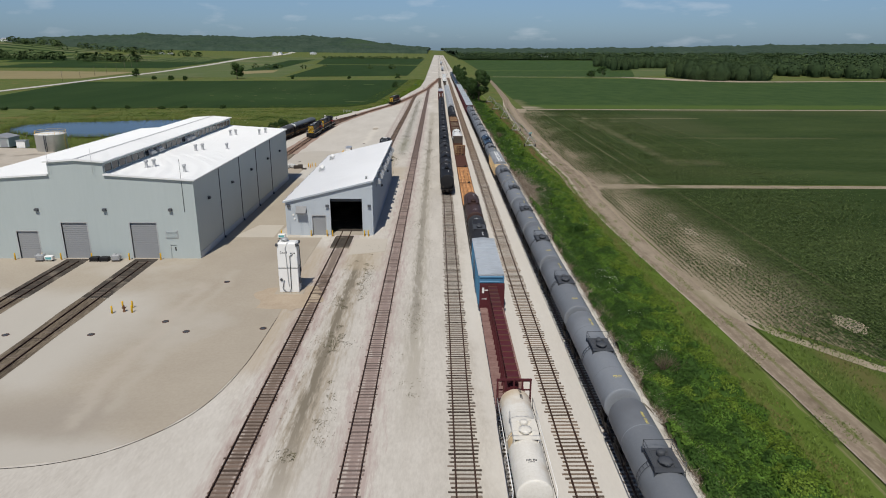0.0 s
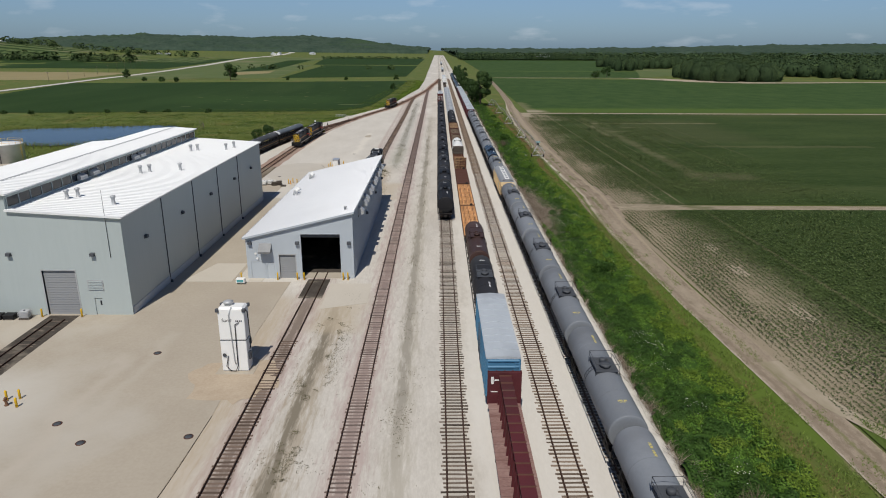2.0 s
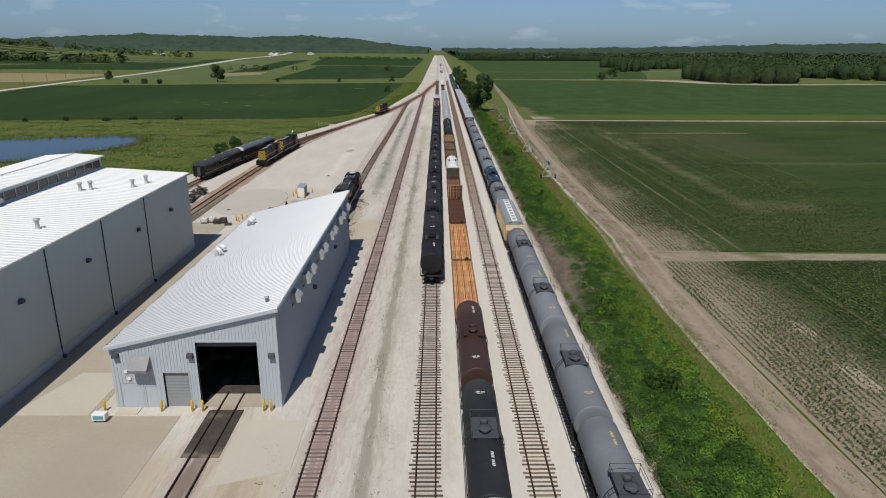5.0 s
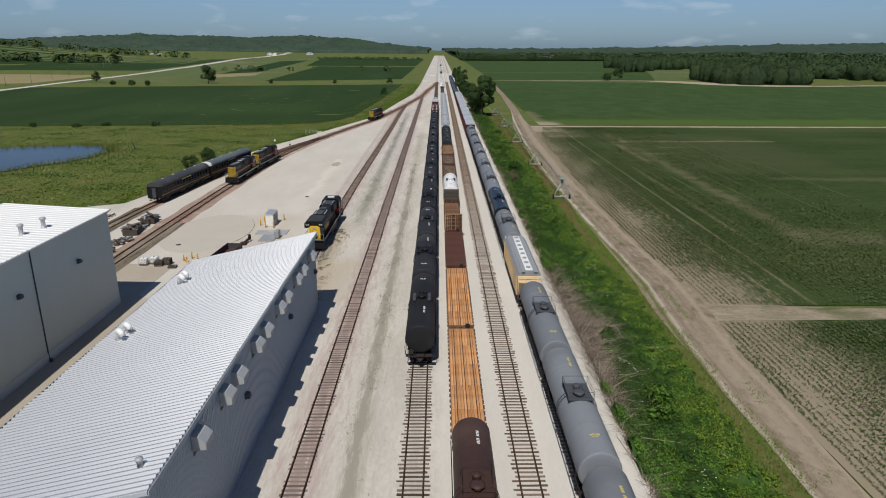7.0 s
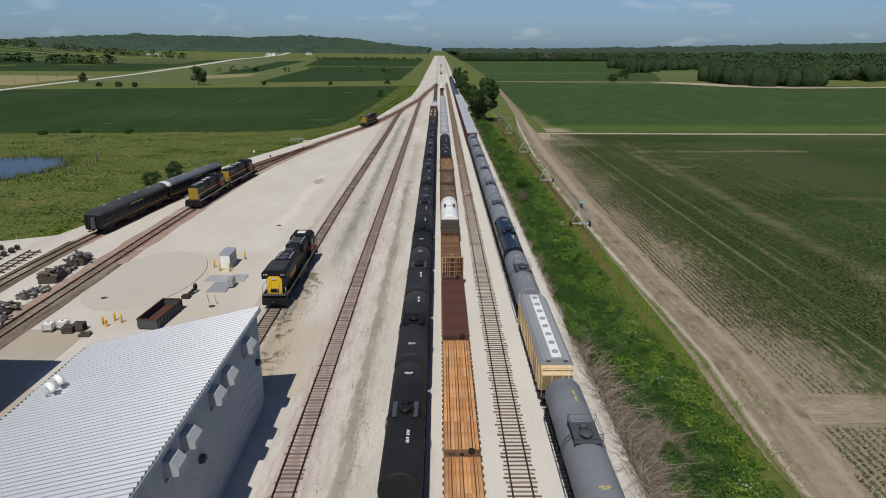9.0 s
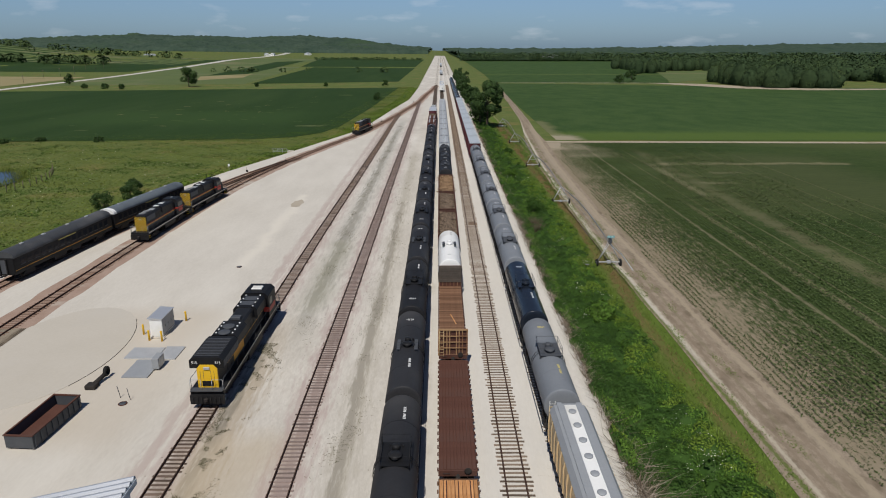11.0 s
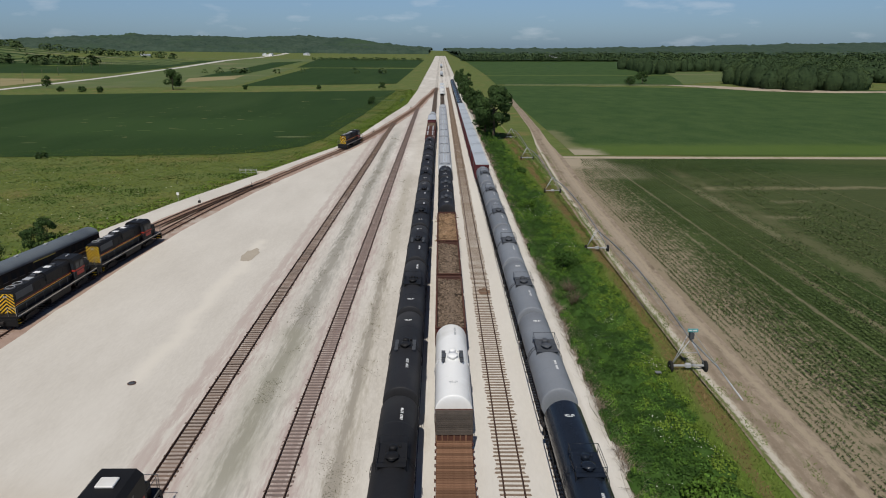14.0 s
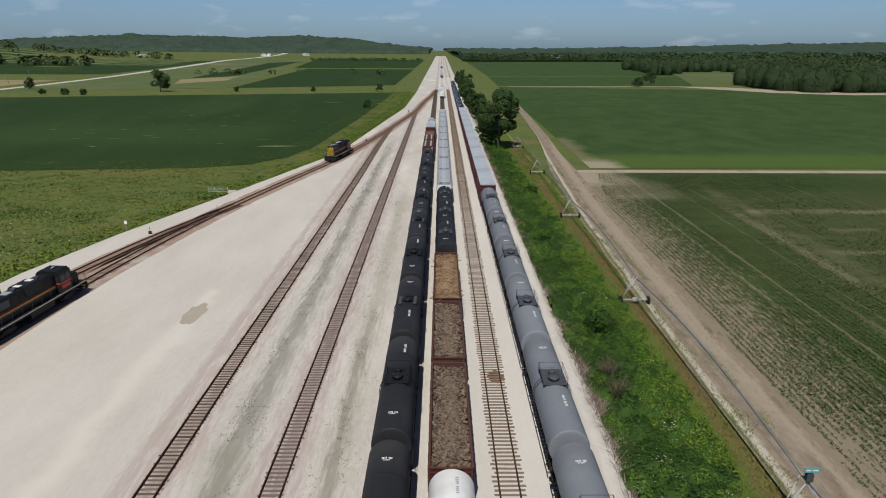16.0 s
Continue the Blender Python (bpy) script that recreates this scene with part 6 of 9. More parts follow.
clean = put(tank_car(15.6, WHITE, "clean white tank car beside black tank cars", WHITE, r=1.55, axis=2.85, rail_cage=False, mark=STEEL, seed=14, lid=WHITE), 211.3, 226.9, four)
for side in (-0.78, 0.78):
    part("grate", Shape().box(side - 0.2, side + 0.2, -0.5, 0.35, 4.445, 4.475, 0.008), GREY_DARK, clean, "small dark step grate")
put(gondola(16.6, SCRAP, "rusty gondola heaped with brown scrap", 3.2, 1, True), 227.5, 244.1, four)
put(gondola(15.0, SCRAP, "rusty gondola filled with brown scrap", 3.2, 2), 244.5, 259.4, four)
put(gondola(18.4, STICKS, "rusty gondola with a load of pale cut sticks", 3.2, 3), 259.7, 278.1, four)
string_of(tank_car(13.8, BLACK_TANK, "short black tank car in the mixed string", GREY_DARK, rail_cage=False, mark=LETTER, seed=15), [285.3, 299.2, 313.1], four, "short black tank cars")
string_of(covered_hopper(16.4, SILVER, STEEL, "silver covered hopper with grey hatches", SILVER), [329 + 16.6 * k for k in range(10)], four, "silver covered hoppers")
string_of(box_car(17.0, WHITE, ROOFING, "white boxcar far down the yard", 4.8), [620, 660], four, "distant white boxcars")
# beyond the black tank cars on track three
put(covered_hopper(13.2, OXIDE, RUST_DARK, "dark red hopper behind the black tank cars", RUST_DARK), 372.4, 385.6, three)
put(covered_hopper(13.2, OXIDE, RUST_DARK, "dark red hopper with brown roof", RUST_DARK), 386.0, 399.2, three)
put(gondola(17.0, SCRAP, "dark brown gondola with scrap", 3.6, 5), 399.8, 416.8, three)
put(box_car(17.0, OXIDE, ROOFING, "red boxcar with white roof", 4.8), 417.4, 434.4, three)
put(tank_car(16.8, SILVER, "silver tank car at the end of the string", STEEL, seed=16), 435.0, 451.8, three)
# track six
tan = put(covered_hopper(18.6, TAN, HOP_GREY, "tan covered hopper with grey roof and round hatches", WHITE), 157.6, 176.2, six)
part("blue_panel", Shape().prism([(-1.525, 1.6), (-1.572, 3.3), (-1.58, 3.3), (-1.535, 1.6)], "y", -5.6, -3.4), BLUE, tan, "blue painted panel")
put(tank_car(16.3, GREY_TANK, "grey tank car next to a tan hopper", GREY_DARK, mark=LETTER_Y, seed=17, flip=True), 176.8, 193.1, six)
put(tank_car(18.4, NAVY_TANK, "glossy dark navy tank car between grey ones", NAVY_TANK, mark=LETTER, seed=18, flip=True), 193.6, 212.0, six)
string_of(box_car(17.3, OXIDE, SILVER, "dark red boxcar with pale grey roof", 4.75), [327.5 + 17.4 * k for k in range(10)], six, "red boxcars with pale roofs")
string_of(tank_car(17.6, NAVY_TANK, "dark tank car far down the yard", GRIME, rail_cage=False, seed=19), [502 + 17.8 * k for k in range(14)], six, "distant dark tank cars")
string_of(covered_hopper(16.4, SILVER, ROOFING, "pale hopper far down the line", SILVER), [900, 917, 1200, 1217, 1234], four, "distant pale hoppers")


# ---------------------------------------------------------------- locomotives and coaches
def chevrons(parent, x0, x1, z0, z1, y, d):
    """Yellow and black chevrons on an end face, each stripe its own strip."""
    part("end_panel", Shape().box(x0, x1, min(y, y + d * 0.01), max(y, y + d * 0.01), z0, z1), YELLOW, parent, "yellow end panel with black chevrons")
    mid, step = (x0 + x1) / 2, 0.43
    rise = (x1 - x0) / 2 * 0.85
    z = z0 - rise - step
    while z < z1:
        for sx in (-1, 1):
            xe = x0 if sx < 0 else x1
            ring = [(mid, z + rise), (xe, z), (xe, z + step * 0.52), (mid, z + rise + step * 0.52)]
            for limit, way in ((z0 + 0.01, 1), (z1 - 0.01, -1)):      # trims the stripe to the panel
                cut = []
                for (ax, az), (bx, bz) in zip(ring, ring[1:] + ring[:1]):
                    ina, inb = (az - limit) * way >= 0, (bz - limit) * way >= 0
                    if ina:
                        cut.append((ax, az))
                    if ina != inb:
                        k = (limit - az) / (bz - az)
                        cut.append((ax + (bx - ax) * k, limit))
                ring = cut
            if len(ring) > 2:
                part("stripe", Shape().prism(ring, "y", y + d * 0.012, y + d * 0.03), BLACK, parent)
        z += step


def walkway_rails(loco, half, w, z, mat=GREY_DARK):
    for sx in (-1, 1):
        s = Shape()
        s.rod((sx * w, -half + 0.6, z + 1.05), (sx * w, half - 0.6, z + 1.05), 0.025, 5)
        n = 10
        for k in range(n + 1):
            y = -half + 0.6 + k * (2 * half - 1.2) / n
            s.rod((sx * w, y, z), (sx * w, y, z + 1.05), 0.025, 5)
        part("handrail", s, mat, loco)
    for d in (-1, 1):
        s = Shape()
        for x in (-w, -0.5, 0.5, w):
            s.rod((x, d * (half - 0.3), z), (x, d * (half - 0.3), z + 1.05), 0.025, 5)
        s.rod((-w, d * (half - 0.3), z + 1.05), (-0.5, d * (half - 0.3), z + 1.05), 0.025, 5).rod((0.5, d * (half - 0.3), z + 1.05), (w, d * (half - 0.3), z + 1.05), 0.025, 5)
        part("end_handrail", s, mat if d > 0 or mat is not GREY_DARK else STEEL, loco)


def road_switcher(label, length=18.4):
    """An older diesel with a long narrow hood towards -y and its cab near +y."""
    loco = thing("locomotive", label, "locomotive")
    half = length / 2
    part("frame", Shape().box(-1.5, 1.5, -half + 0.3, half - 0.3, 1.15, 1.5, 0.03), BLACK, loco)
    for d in (-1, 1):
        part("pilot", Shape().prism([(d * (half - 0.35), 0.25), (d * (half - 0.05), 0.35), (d * (half - 0.05), 1.2), (d * (half - 0.35), 1.2)], "x", -1.45, 1.45), BLACK, loco)
        for sx in (-1, 1):
            part("step", Shape().box(sx * 1.25 - 0.22, sx * 1.25 + 0.22, d * (half - 0.75) - 0.18, d * (half - 0.75) + 0.18, 0.5, 0.55).box(sx * 1.25 - 0.22, sx * 1.25 + 0.22, d * (half - 0.75) - 0.18, d * (half - 0.75) + 0.18, 0.85, 0.9), YELLOW, loco)
        coupler(loco, d * (half - 0.4), d)
        bogie(loco, d * (half - 3.6))
    hood = part("long_hood", Shape().prism([(-0.95, 1.5), (0.95, 1.5), (0.95, 3.95), (0.7, 4.2), (-0.7, 4.2), (-0.95, 3.95)], "y", -half + 1.1, half - 5.6), BLACK, loco, "black long hood with orange stripe")
    for sx in (-1, 1):
        part("stripe", Shape().box(min(sx * 0.95, sx * 0.957), max(sx * 0.95, sx * 0.957), -half + 1.2, half - 5.7, 2.42, 2.54), ORANGE, hood)
        part("stripe", Shape().box(min(sx * 0.95, sx * 0.957), max(sx * 0.95, sx * 0.957), -half + 1.2, half - 5.7, 2.62, 2.68), RED, hood)
        for k in range(9):
            y = -half + 1.4 + k * 1.2
            part("hood_door", Shape().box(min(sx * 0.95, sx * 0.972), max(sx * 0.95, sx * 0.972), y, y + 1.05, 2.9, 3.85), BLACK, hood)
        part("radiator", Shape().box(min(sx * 0.95, sx * 1.0), max(sx * 0.95, sx * 1.0), -half + 1.5, -half + 4.6, 3.1, 3.9), GREY_DARK, hood)
    for y in (-half + 2.2, -half + 3.6):
        f = part("roof_fan", Shape().turn([(0.62, 0), (0.62, 0.16), (0.52, 0.2), (0.1, 0.2)], "z", 22, (0, y, 4.2)), GREY_DARK, hood, "round radiator fan")
        part("fan_guard", Shape().turn([(0.5, 0.2), (0.5, 0.23), (0.44, 0.23), (0.44, 0.2)], "z", 22, (0, y, 4.2)), STEEL, f)
    part("dynamic_brake_blister", Shape().prism([(-1.12, 3.3), (1.12, 3.3), (1.12, 4.1), (0.85, 4.38), (-0.85, 4.38), (-1.12, 4.1)], "y", -1.9, 0.9), BLACK, hood)
    for y in (1.4, -2.7):
        part("roof_stack", Shape().box(-0.3, 0.3, y, y + 0.36, 4.2, 4.43), GREY_DARK, hood)
    part("hatch", Shape().box(-0.45, 0.45, -4.1, -3.1, 4.2, 4.28), STEEL, hood, "pale roof hatch")
    chevrons(hood, -0.94, 0.94, 1.55, 3.92, -half + 1.1, -1)
    part("headlight", Shape().turn([(0.1, -0.06), (0.1, 0.0), (0.02, 0.01)], "y", 12, (-0.13, -half + 1.07, 3.6)).turn([(0.1, -0.06), (0.1, 0.0), (0.02, 0.01)], "y", 12, (0.13, -half + 1.07, 3.6)), STEEL, hood)
    cab = part("cab", Shape().prism([(-1.5, 1.5), (1.5, 1.5), (1.5, 4.05), (1.1, 4.4), (-1.1, 4.4), (-1.5, 4.05)], "y", half - 5.55, half - 3.2), BLACK, loco, "black cab with dark windows")
    for sx in (-1, 1):
        for y in (half - 5.3, half - 4.3):
            part("window", Shape().box(min(sx * 1.5, sx * 1.512), max(sx * 1.5, sx * 1.512), y, y + 0.85, 2.95, 3.75), GLASS_DARK, cab)
        part("number_panel", Shape().box(min(sx * 1.5, sx * 1.515), max(sx * 1.5, sx * 1.515), half - 5.2, half - 3.5, 2.0, 2.5), RED, cab)
    for x in (-1.4, 0.98):
        part("rear_window", Shape().box(x, x + 0.42, half - 5.565, half - 5.55, 2.95, 3.7), GLASS_DARK, cab)
    part("air_horn", Shape().rod((0, half - 4.6, 4.5), (0, half - 3.9, 4.5), 0.06, 8, 0.12), STEEL, cab)
    part("short_hood", Shape().prism([(-0.95, 1.5), (0.95, 1.5), (0.95, 2.75), (0.7, 2.95), (-0.7, 2.95), (-0.95, 2.75)], "y", half - 3.2, half - 1.1), BLACK, loco)
    part("fuel_tank", Shape().prism([(-1.3, 0.4), (1.3, 0.4), (1.45, 0.65), (1.45, 1.15), (-1.45, 1.15), (-1.45, 0.65)], "y", -2.2, 2.2), BLACK, loco)
    for sx in (-1, 1):
        part("walkway_edge", Shape().box(sx * 1.51 - 0.015, sx * 1.51 + 0.015, -half + 0.5, half - 0.5, 1.36, 1.5), CONCRETE_NEW, loco, "pale dusty walkway edge")
        part("stripe", Shape().box(sx * 1.508 - 0.006, sx * 1.508 + 0.006, half - 5.5, half - 3.25, 2.62, 2.85), RED, cab)
    part("stripe", Shape().box(-1.49, 1.49, half - 5.568, half - 5.553, 2.62, 2.85), RED, cab)
    for y in (-2.0, 0.1):
        part("hatch", Shape().box(-0.4, 0.4, y, y + 0.65, 4.39, 4.44), WHITE, hood, "pale roof hatch")
    walkway_rails(loco, half, 1.46, 1.5)
    return loco


def big_diesel():
    """A long wide-radiator diesel, its yellow rear towards -y and its cab at +y."""
    loco = thing("locomotive", "black six-axle diesel locomotive with yellow rear end", "locomotive")
    half = 11.2
    part("frame", Shape().box(-1.52, 1.52, -half + 0.3, half - 0.3, 1.2, 1.62, 0.03), BLACK, loco)
    for d in (-1, 1):
        part("pilot", Shape().prism([(d * (half - 0.4), 0.25), (d * (half - 0.05), 0.35), (d * (half - 0.05), 1.25), (d * (half - 0.4), 1.25)], "x", -1.5, 1.5), BLACK, loco)
        for sx in (-1, 1):
            part("step", Shape().box(sx * 1.28 - 0.2, sx * 1.28 + 0.2, d * (half - 0.7) - 0.2, d * (half - 0.7) + 0.2, 0.5, 0.55).box(sx * 1.28 - 0.2, sx * 1.28 + 0.2, d * (half - 0.7) - 0.2, d * (half - 0.7) + 0.2, 0.9, 0.95), STEEL, loco)
        coupler(loco, d * (half - 0.4), d)
        bogie(loco, d * (half - 3.4))
        bogie(loco, d * (half - 5.0))
    hood = part("long_hood", Shape().prism([(-0.9, 1.62), (0.9, 1.62), (0.9, 4.2), (0.7, 4.4), (-0.7, 4.4), (-0.9, 4.2)], "y", -half + 1.0, half - 5.4), BLACK, loco, "black hood with gold striped doors")
    for sx in (-1, 1):
        for k in range(11):
            y = -half + 3.6 + k * 1.15
            part("hood_door", Shape().box(min(sx * 0.9, sx * 0.925), max(sx * 0.9, sx * 0.925), y, y + 1.0, 1.8, 3.6), BLACK, hood)
        part("stripe", Shape().box(min(sx * 0.925, sx * 0.932), max(sx * 0.925, sx * 0.932), -half + 3.6, half - 5.6, 2.64, 2.69), ORANGE, hood)
    part("radiator", Shape().prism([(-1.55, 3.55), (1.55, 3.55), (1.55, 4.3), (1.2, 4.62), (-1.2, 4.62), (-1.55, 4.3)], "y", -half + 0.85, -half + 5.4), BLACK, loco, "wide black radiator wings")
    for k in range(12):
        part("louvre", Shape().box(-1.12, 1.12, -half + 1.2 + k * 0.32, -half + 1.3 + k * 0.32, 4.62, 4.66), GREY_DARK, loco)
    part("brake_housing", Shape().prism([(-1.35, 3.4), (1.35, 3.4), (1.35, 4.2), (1.0, 4.55), (-1.0, 4.55), (-1.35, 4.2)], "y", -half + 5.9, -half + 9.2), BLACK, loco, "broad roof housing")
    part("roof_stack", Shape().box(-0.5, 0.5, -half + 9.8, -half + 10.5, 4.4, 4.68, 0.03), GREY_DARK, loco)
    part("inverter_housing", Shape().prism([(-1.3, 3.2), (1.3, 3.2), (1.3, 4.15), (1.05, 4.45), (-1.05, 4.45), (-1.3, 4.15)], "y", half - 9.2, half - 5.5), BLACK, loco)
    for k in range(4):
        for sx in (-0.8, 0.8):
            part("lifting_lug", Shape().box(sx - 0.07, sx + 0.07, half - 9.0 + k * 1.05, half - 8.85 + k * 1.05, 4.45, 4.52), WHITE, loco)
            part("lifting_lug", Shape().box(sx - 0.07, sx + 0.07, -half + 6.2 + k * 0.8, -half + 6.35 + k * 0.8, 4.55, 4.62), WHITE, loco)
    end = part("rear_panel", Shape().prism([(-0.92, 1.62), (0.92, 1.62), (0.92, 3.55), (0.6, 3.9), (-0.6, 3.9), (-0.92, 3.55)], "y", -half + 0.8, -half + 1.0), YELLOW, loco, "yellow rear end of the hood")
    part("headlight", Shape().box(-0.28, 0.28, -half + 0.7, -half + 0.8, 3.45, 3.7, 0.02), STEEL, end)
    part("sand_filler", Shape().box(-0.5, 0.5, -half + 0.76, -half + 0.8, 1.8, 2.3), BLACK, end)
    for x in (-0.62, -0.34, 0.34, 0.62):
        part("door_seam", Shape().box(x - 0.012, x + 0.012, -half + 0.785, -half + 0.8, 1.75, 3.3), GREY_DARK, end)
    for k in range(7):
        part("air_hose", Shape().pipe([(-1.2 + k * 0.4, -half + 0.02, 1.05), (-1.2 + k * 0.4, -half - 0.16, 0.95), (-1.17 + k * 0.4, -half - 0.2, 0.6), (-1.12 + k * 0.4, -half - 0.12, 0.45)], 0.035, 6), RUBBER, loco)
    part("rear_step_plate", Shape().box(-1.45, 1.45, -half + 0.05, -half + 0.75, 1.62, 1.66), GREY_DARK, loco)
    for y in (-half + 6.3, -half + 7.7):
        part("roof_fan", Shape().turn([(0.6, 0), (0.6, 0.12), (0.5, 0.16), (0.1, 0.16)], "z", 20, (0, y, 4.55)), GREY_DARK, loco, "round brake fan")
    for y in (half - 8.6, half - 7.2):
        part("roof_panel", Shape().box(-0.7, 0.7, y, y + 1.1, 4.45, 4.475), GREY_DARK, loco)
    for sx in (-1, 1):
        tb = part("number_board", Shape().box(sx * 1.05 - 0.38, sx * 1.05 + 0.38, -half + 0.8, -half + 0.85, 3.95, 4.3), BLACK, loco)
        cu = bpy.data.curves.new("number", "FONT")
        cu.body, cu.size, cu.extrude, cu.align_x = "515", 0.36, 0.004, "CENTER"
        cu.materials.append(LETTER)
        tx = new("number", cu)
        tx.parent = tb
        tx.matrix_basis = pose(sx * 1.05, -half + 0.79, 4.0, 90, 0, 0)
    cab = part("cab", Shape().prism([(-1.55, 1.62), (1.55, 1.62), (1.55, 4.2), (1.15, 4.6), (-1.15, 4.6), (-1.55, 4.2)], "y", half - 5.4, half - 2.3), BLACK, loco, "black wide cab with red side stripe")
    part("roof_unit", Shape().box(-0.6, 0.6, half - 4.4, half - 3.4, 4.6, 4.78, 0.05), WHITE, cab, "white cab roof cooling unit")
    for sx in (-1, 1):
        part("window", Shape().box(min(sx * 1.55, sx * 1.562), max(sx * 1.55, sx * 1.562), half - 4.9, half - 3.9, 3.0, 3.8), GLASS_DARK, cab)
        part("stripe", Shape().box(min(sx * 1.55, sx * 1.565), max(sx * 1.55, sx * 1.565), half - 5.3, half - 2.6, 2.2, 2.75), RED, cab)
    part("rear_wall_panel", Shape().box(0.95, 1.5, half - 5.42, half - 5.4, 2.3, 2.9), RED, cab)
    part("nose", Shape().prism([(half - 2.3, 1.62), (half - 0.9, 1.62), (half - 1.0, 2.7), (half - 2.3, 3.1)], "x", -1.2, 1.2), BLACK, loco)
    part("fuel_tank", Shape().prism([(-1.3, 0.35), (1.3, 0.35), (1.5, 0.6), (1.5, 1.2), (-1.5, 1.2), (-1.5, 0.6)], "y", -2.6, 2.6), BLACK, loco)
    for k in range(9):
        for sx in (-1, 1):
            part("radiator_door", Shape().box(min(sx * 1.55, sx * 1.57), max(sx * 1.55, sx * 1.57), -half + 1.0 + k * 0.48, -half + 1.4 + k * 0.48, 3.65, 4.25), GREY_DARK, loco)
    for sx in (-1, 1):
        part("air_tank", Shape().rod((sx * 1.2, -4.2, 0.95), (sx * 1.2, -2.8, 0.95), 0.2, 12), GREY_DARK, loco)
        part("walkway_edge", Shape().box(sx * 1.53 - 0.01, sx * 1.53 + 0.01, -half + 0.5, half - 0.5, 1.5, 1.62), CONCRETE_NEW, loco, "pale dusty walkway edge")
        part("side_panel", Shape().box(sx * 0.93 - 0.012, sx * 0.93 + 0.012, -half + 5.6, -half + 8.9, 1.85, 3.3), ORANGE, hood, "faded gold hood panel")
    walkway_rails(loco, half, 1.48, 1.62, GREY_DARK)
    return loco


COACH_ROOF = material("sooty_coach_roof", (0.040, 0.042, 0.045), (0.075, 0.078, 0.082), rough=0.55, scale=0.5, fine=6.0, c=(0.10, 0.10, 0.10))
COACH_BLUE = material("blue_grey_coach_roof", (0.105, 0.125, 0.14), (0.15, 0.17, 0.185), rough=0.5, scale=0.5, fine=6.0, c=(0.09, 0.105, 0.12))


def coach(roof, label, length=24.6):
    car = thing("passenger_coach", label, "passenger coach")
    half, w = length / 2, 1.48
    part("body", Shape().prism([(-w, 0.95), (w, 0.95), (w, 3.3), (-w, 3.3)], "y", -half + 0.3, half - 0.3), BLACK, car)
    arc = [(-w - 0.03, 3.3)] + [(-(w + 0.03) * math.cos(radians(a)), 3.42 + 0.85 * math.sin(radians(a))) for a in range(0, 181, 12)] + [(w + 0.03, 3.3)]
    part("roof", Shape().prism(arc, "y", -half + 0.25, half - 0.25), roof, car, "rounded roof")
    for sx in (-1, 1):
        for k in range(15):
            y = -half + 2.0 + k * (length - 4.0) / 14
            wd = part("window", Shape().box(min(sx * w, sx * (w + 0.01)), max(sx * w, sx * (w + 0.01)), y - 0.45, y + 0.45, 2.1, 2.95), GLASS_DARK, car)
            part("window_frame", Shape().box(min(sx * w, sx * (w + 0.03)), max(sx * w, sx * (w + 0.03)), y - 0.52, y + 0.52, 2.02, 2.1), GREY_DARK, wd)
        part("gold_line", Shape().box(min(sx * w, sx * (w + 0.008)), max(sx * w, sx * (w + 0.008)), -half + 0.4, half - 0.4, 1.5, 1.57), ORANGE, car)
        part("letterboard", Shape().box(min(sx * w, sx * (w + 0.008)), max(sx * w, sx * (w + 0.008)), -2.2, 2.2, 3.08, 3.22), LETTER_Y, car, "gold lettering too small to read")
        part("steps", Shape().box(sx * 1.2 - 0.25, sx * 1.2 + 0.25, -half + 0.5, -half + 1.2, 0.35, 0.42).box(sx * 1.2 - 0.25, sx * 1.2 + 0.25, -half + 0.5, -half + 1.2, 0.65, 0.72), GRIME, car)
    for d in (-1, 1):
        e = part("vestibule_end", Shape().box(-w, w, min(d * (half - 0.3), d * (half - 0.12)), max(d * (half - 0.3), d * (half - 0.12)), 0.95, 3.4, 0.03), BLACK, car)
        part("end_door", Shape().box(-0.42, 0.42, min(d * (half - 0.12), d * (half - 0.1)), max(d * (half - 0.12), d * (half - 0.1)), 1.1, 3.1), GREY_DARK, e)
        part("diaphragm", Shape().box(-0.6, -0.45, min(d * (half - 0.12), d * (half + 0.1)), max(d * (half - 0.12), d * (half + 0.1)), 1.05, 3.25).box(0.45, 0.6, min(d * (half - 0.12), d * (half + 0.1)), max(d * (half - 0.12), d * (half + 0.1)), 1.05, 3.25), RUBBER, e)
        bogie(car, d * (half - 3.5))
        coupler(car, d * (half - 0.5), d)
    for y in (-8, -3.2, 2.5, 7.6):
        part("roof_vent", Shape().box(-0.18, 0.18, y - 0.3, y + 0.3, 4.24, 4.42, 0.03), STEEL, car)
    part("underfloor_box", Shape().box(-1.3, 1.3, -3.5, -0.5, 0.4, 0.95, 0.03).box(-1.3, 1.3, 0.8, 3.2, 0.45, 0.95, 0.03), GRIME, car)
    return car


big_diesel().matrix_basis = pose(-17.2, 193.2, CAR_Z)
rs = road_switcher("black road switcher locomotive with yellow chevron end")
rs.matrix_basis = pose(-46.05, 244.0, CAR_Z, 0, 0, -1.2)
copy_thing(rs, pose(-45.1, 262.8, CAR_Z, 0, 0, -4.0))
tagged(copy_thing(rs, pose(-25.5, 382.5, CAR_Z, 0, 0, -9.6)), label="black road switcher standing alone on the curved lead")
coach(COACH_ROOF, "dark passenger coach with sooty rounded roof and gold line").matrix_basis = pose(-55.3, 227.6, CAR_Z, 0, 0, -4.6)
blue_coach = coach(COACH_BLUE, "dark passenger coach with blue-grey roof and white end")
blue_coach.matrix_basis = pose(-52.5, 252.3, CAR_Z, 0, 0, -7.6)
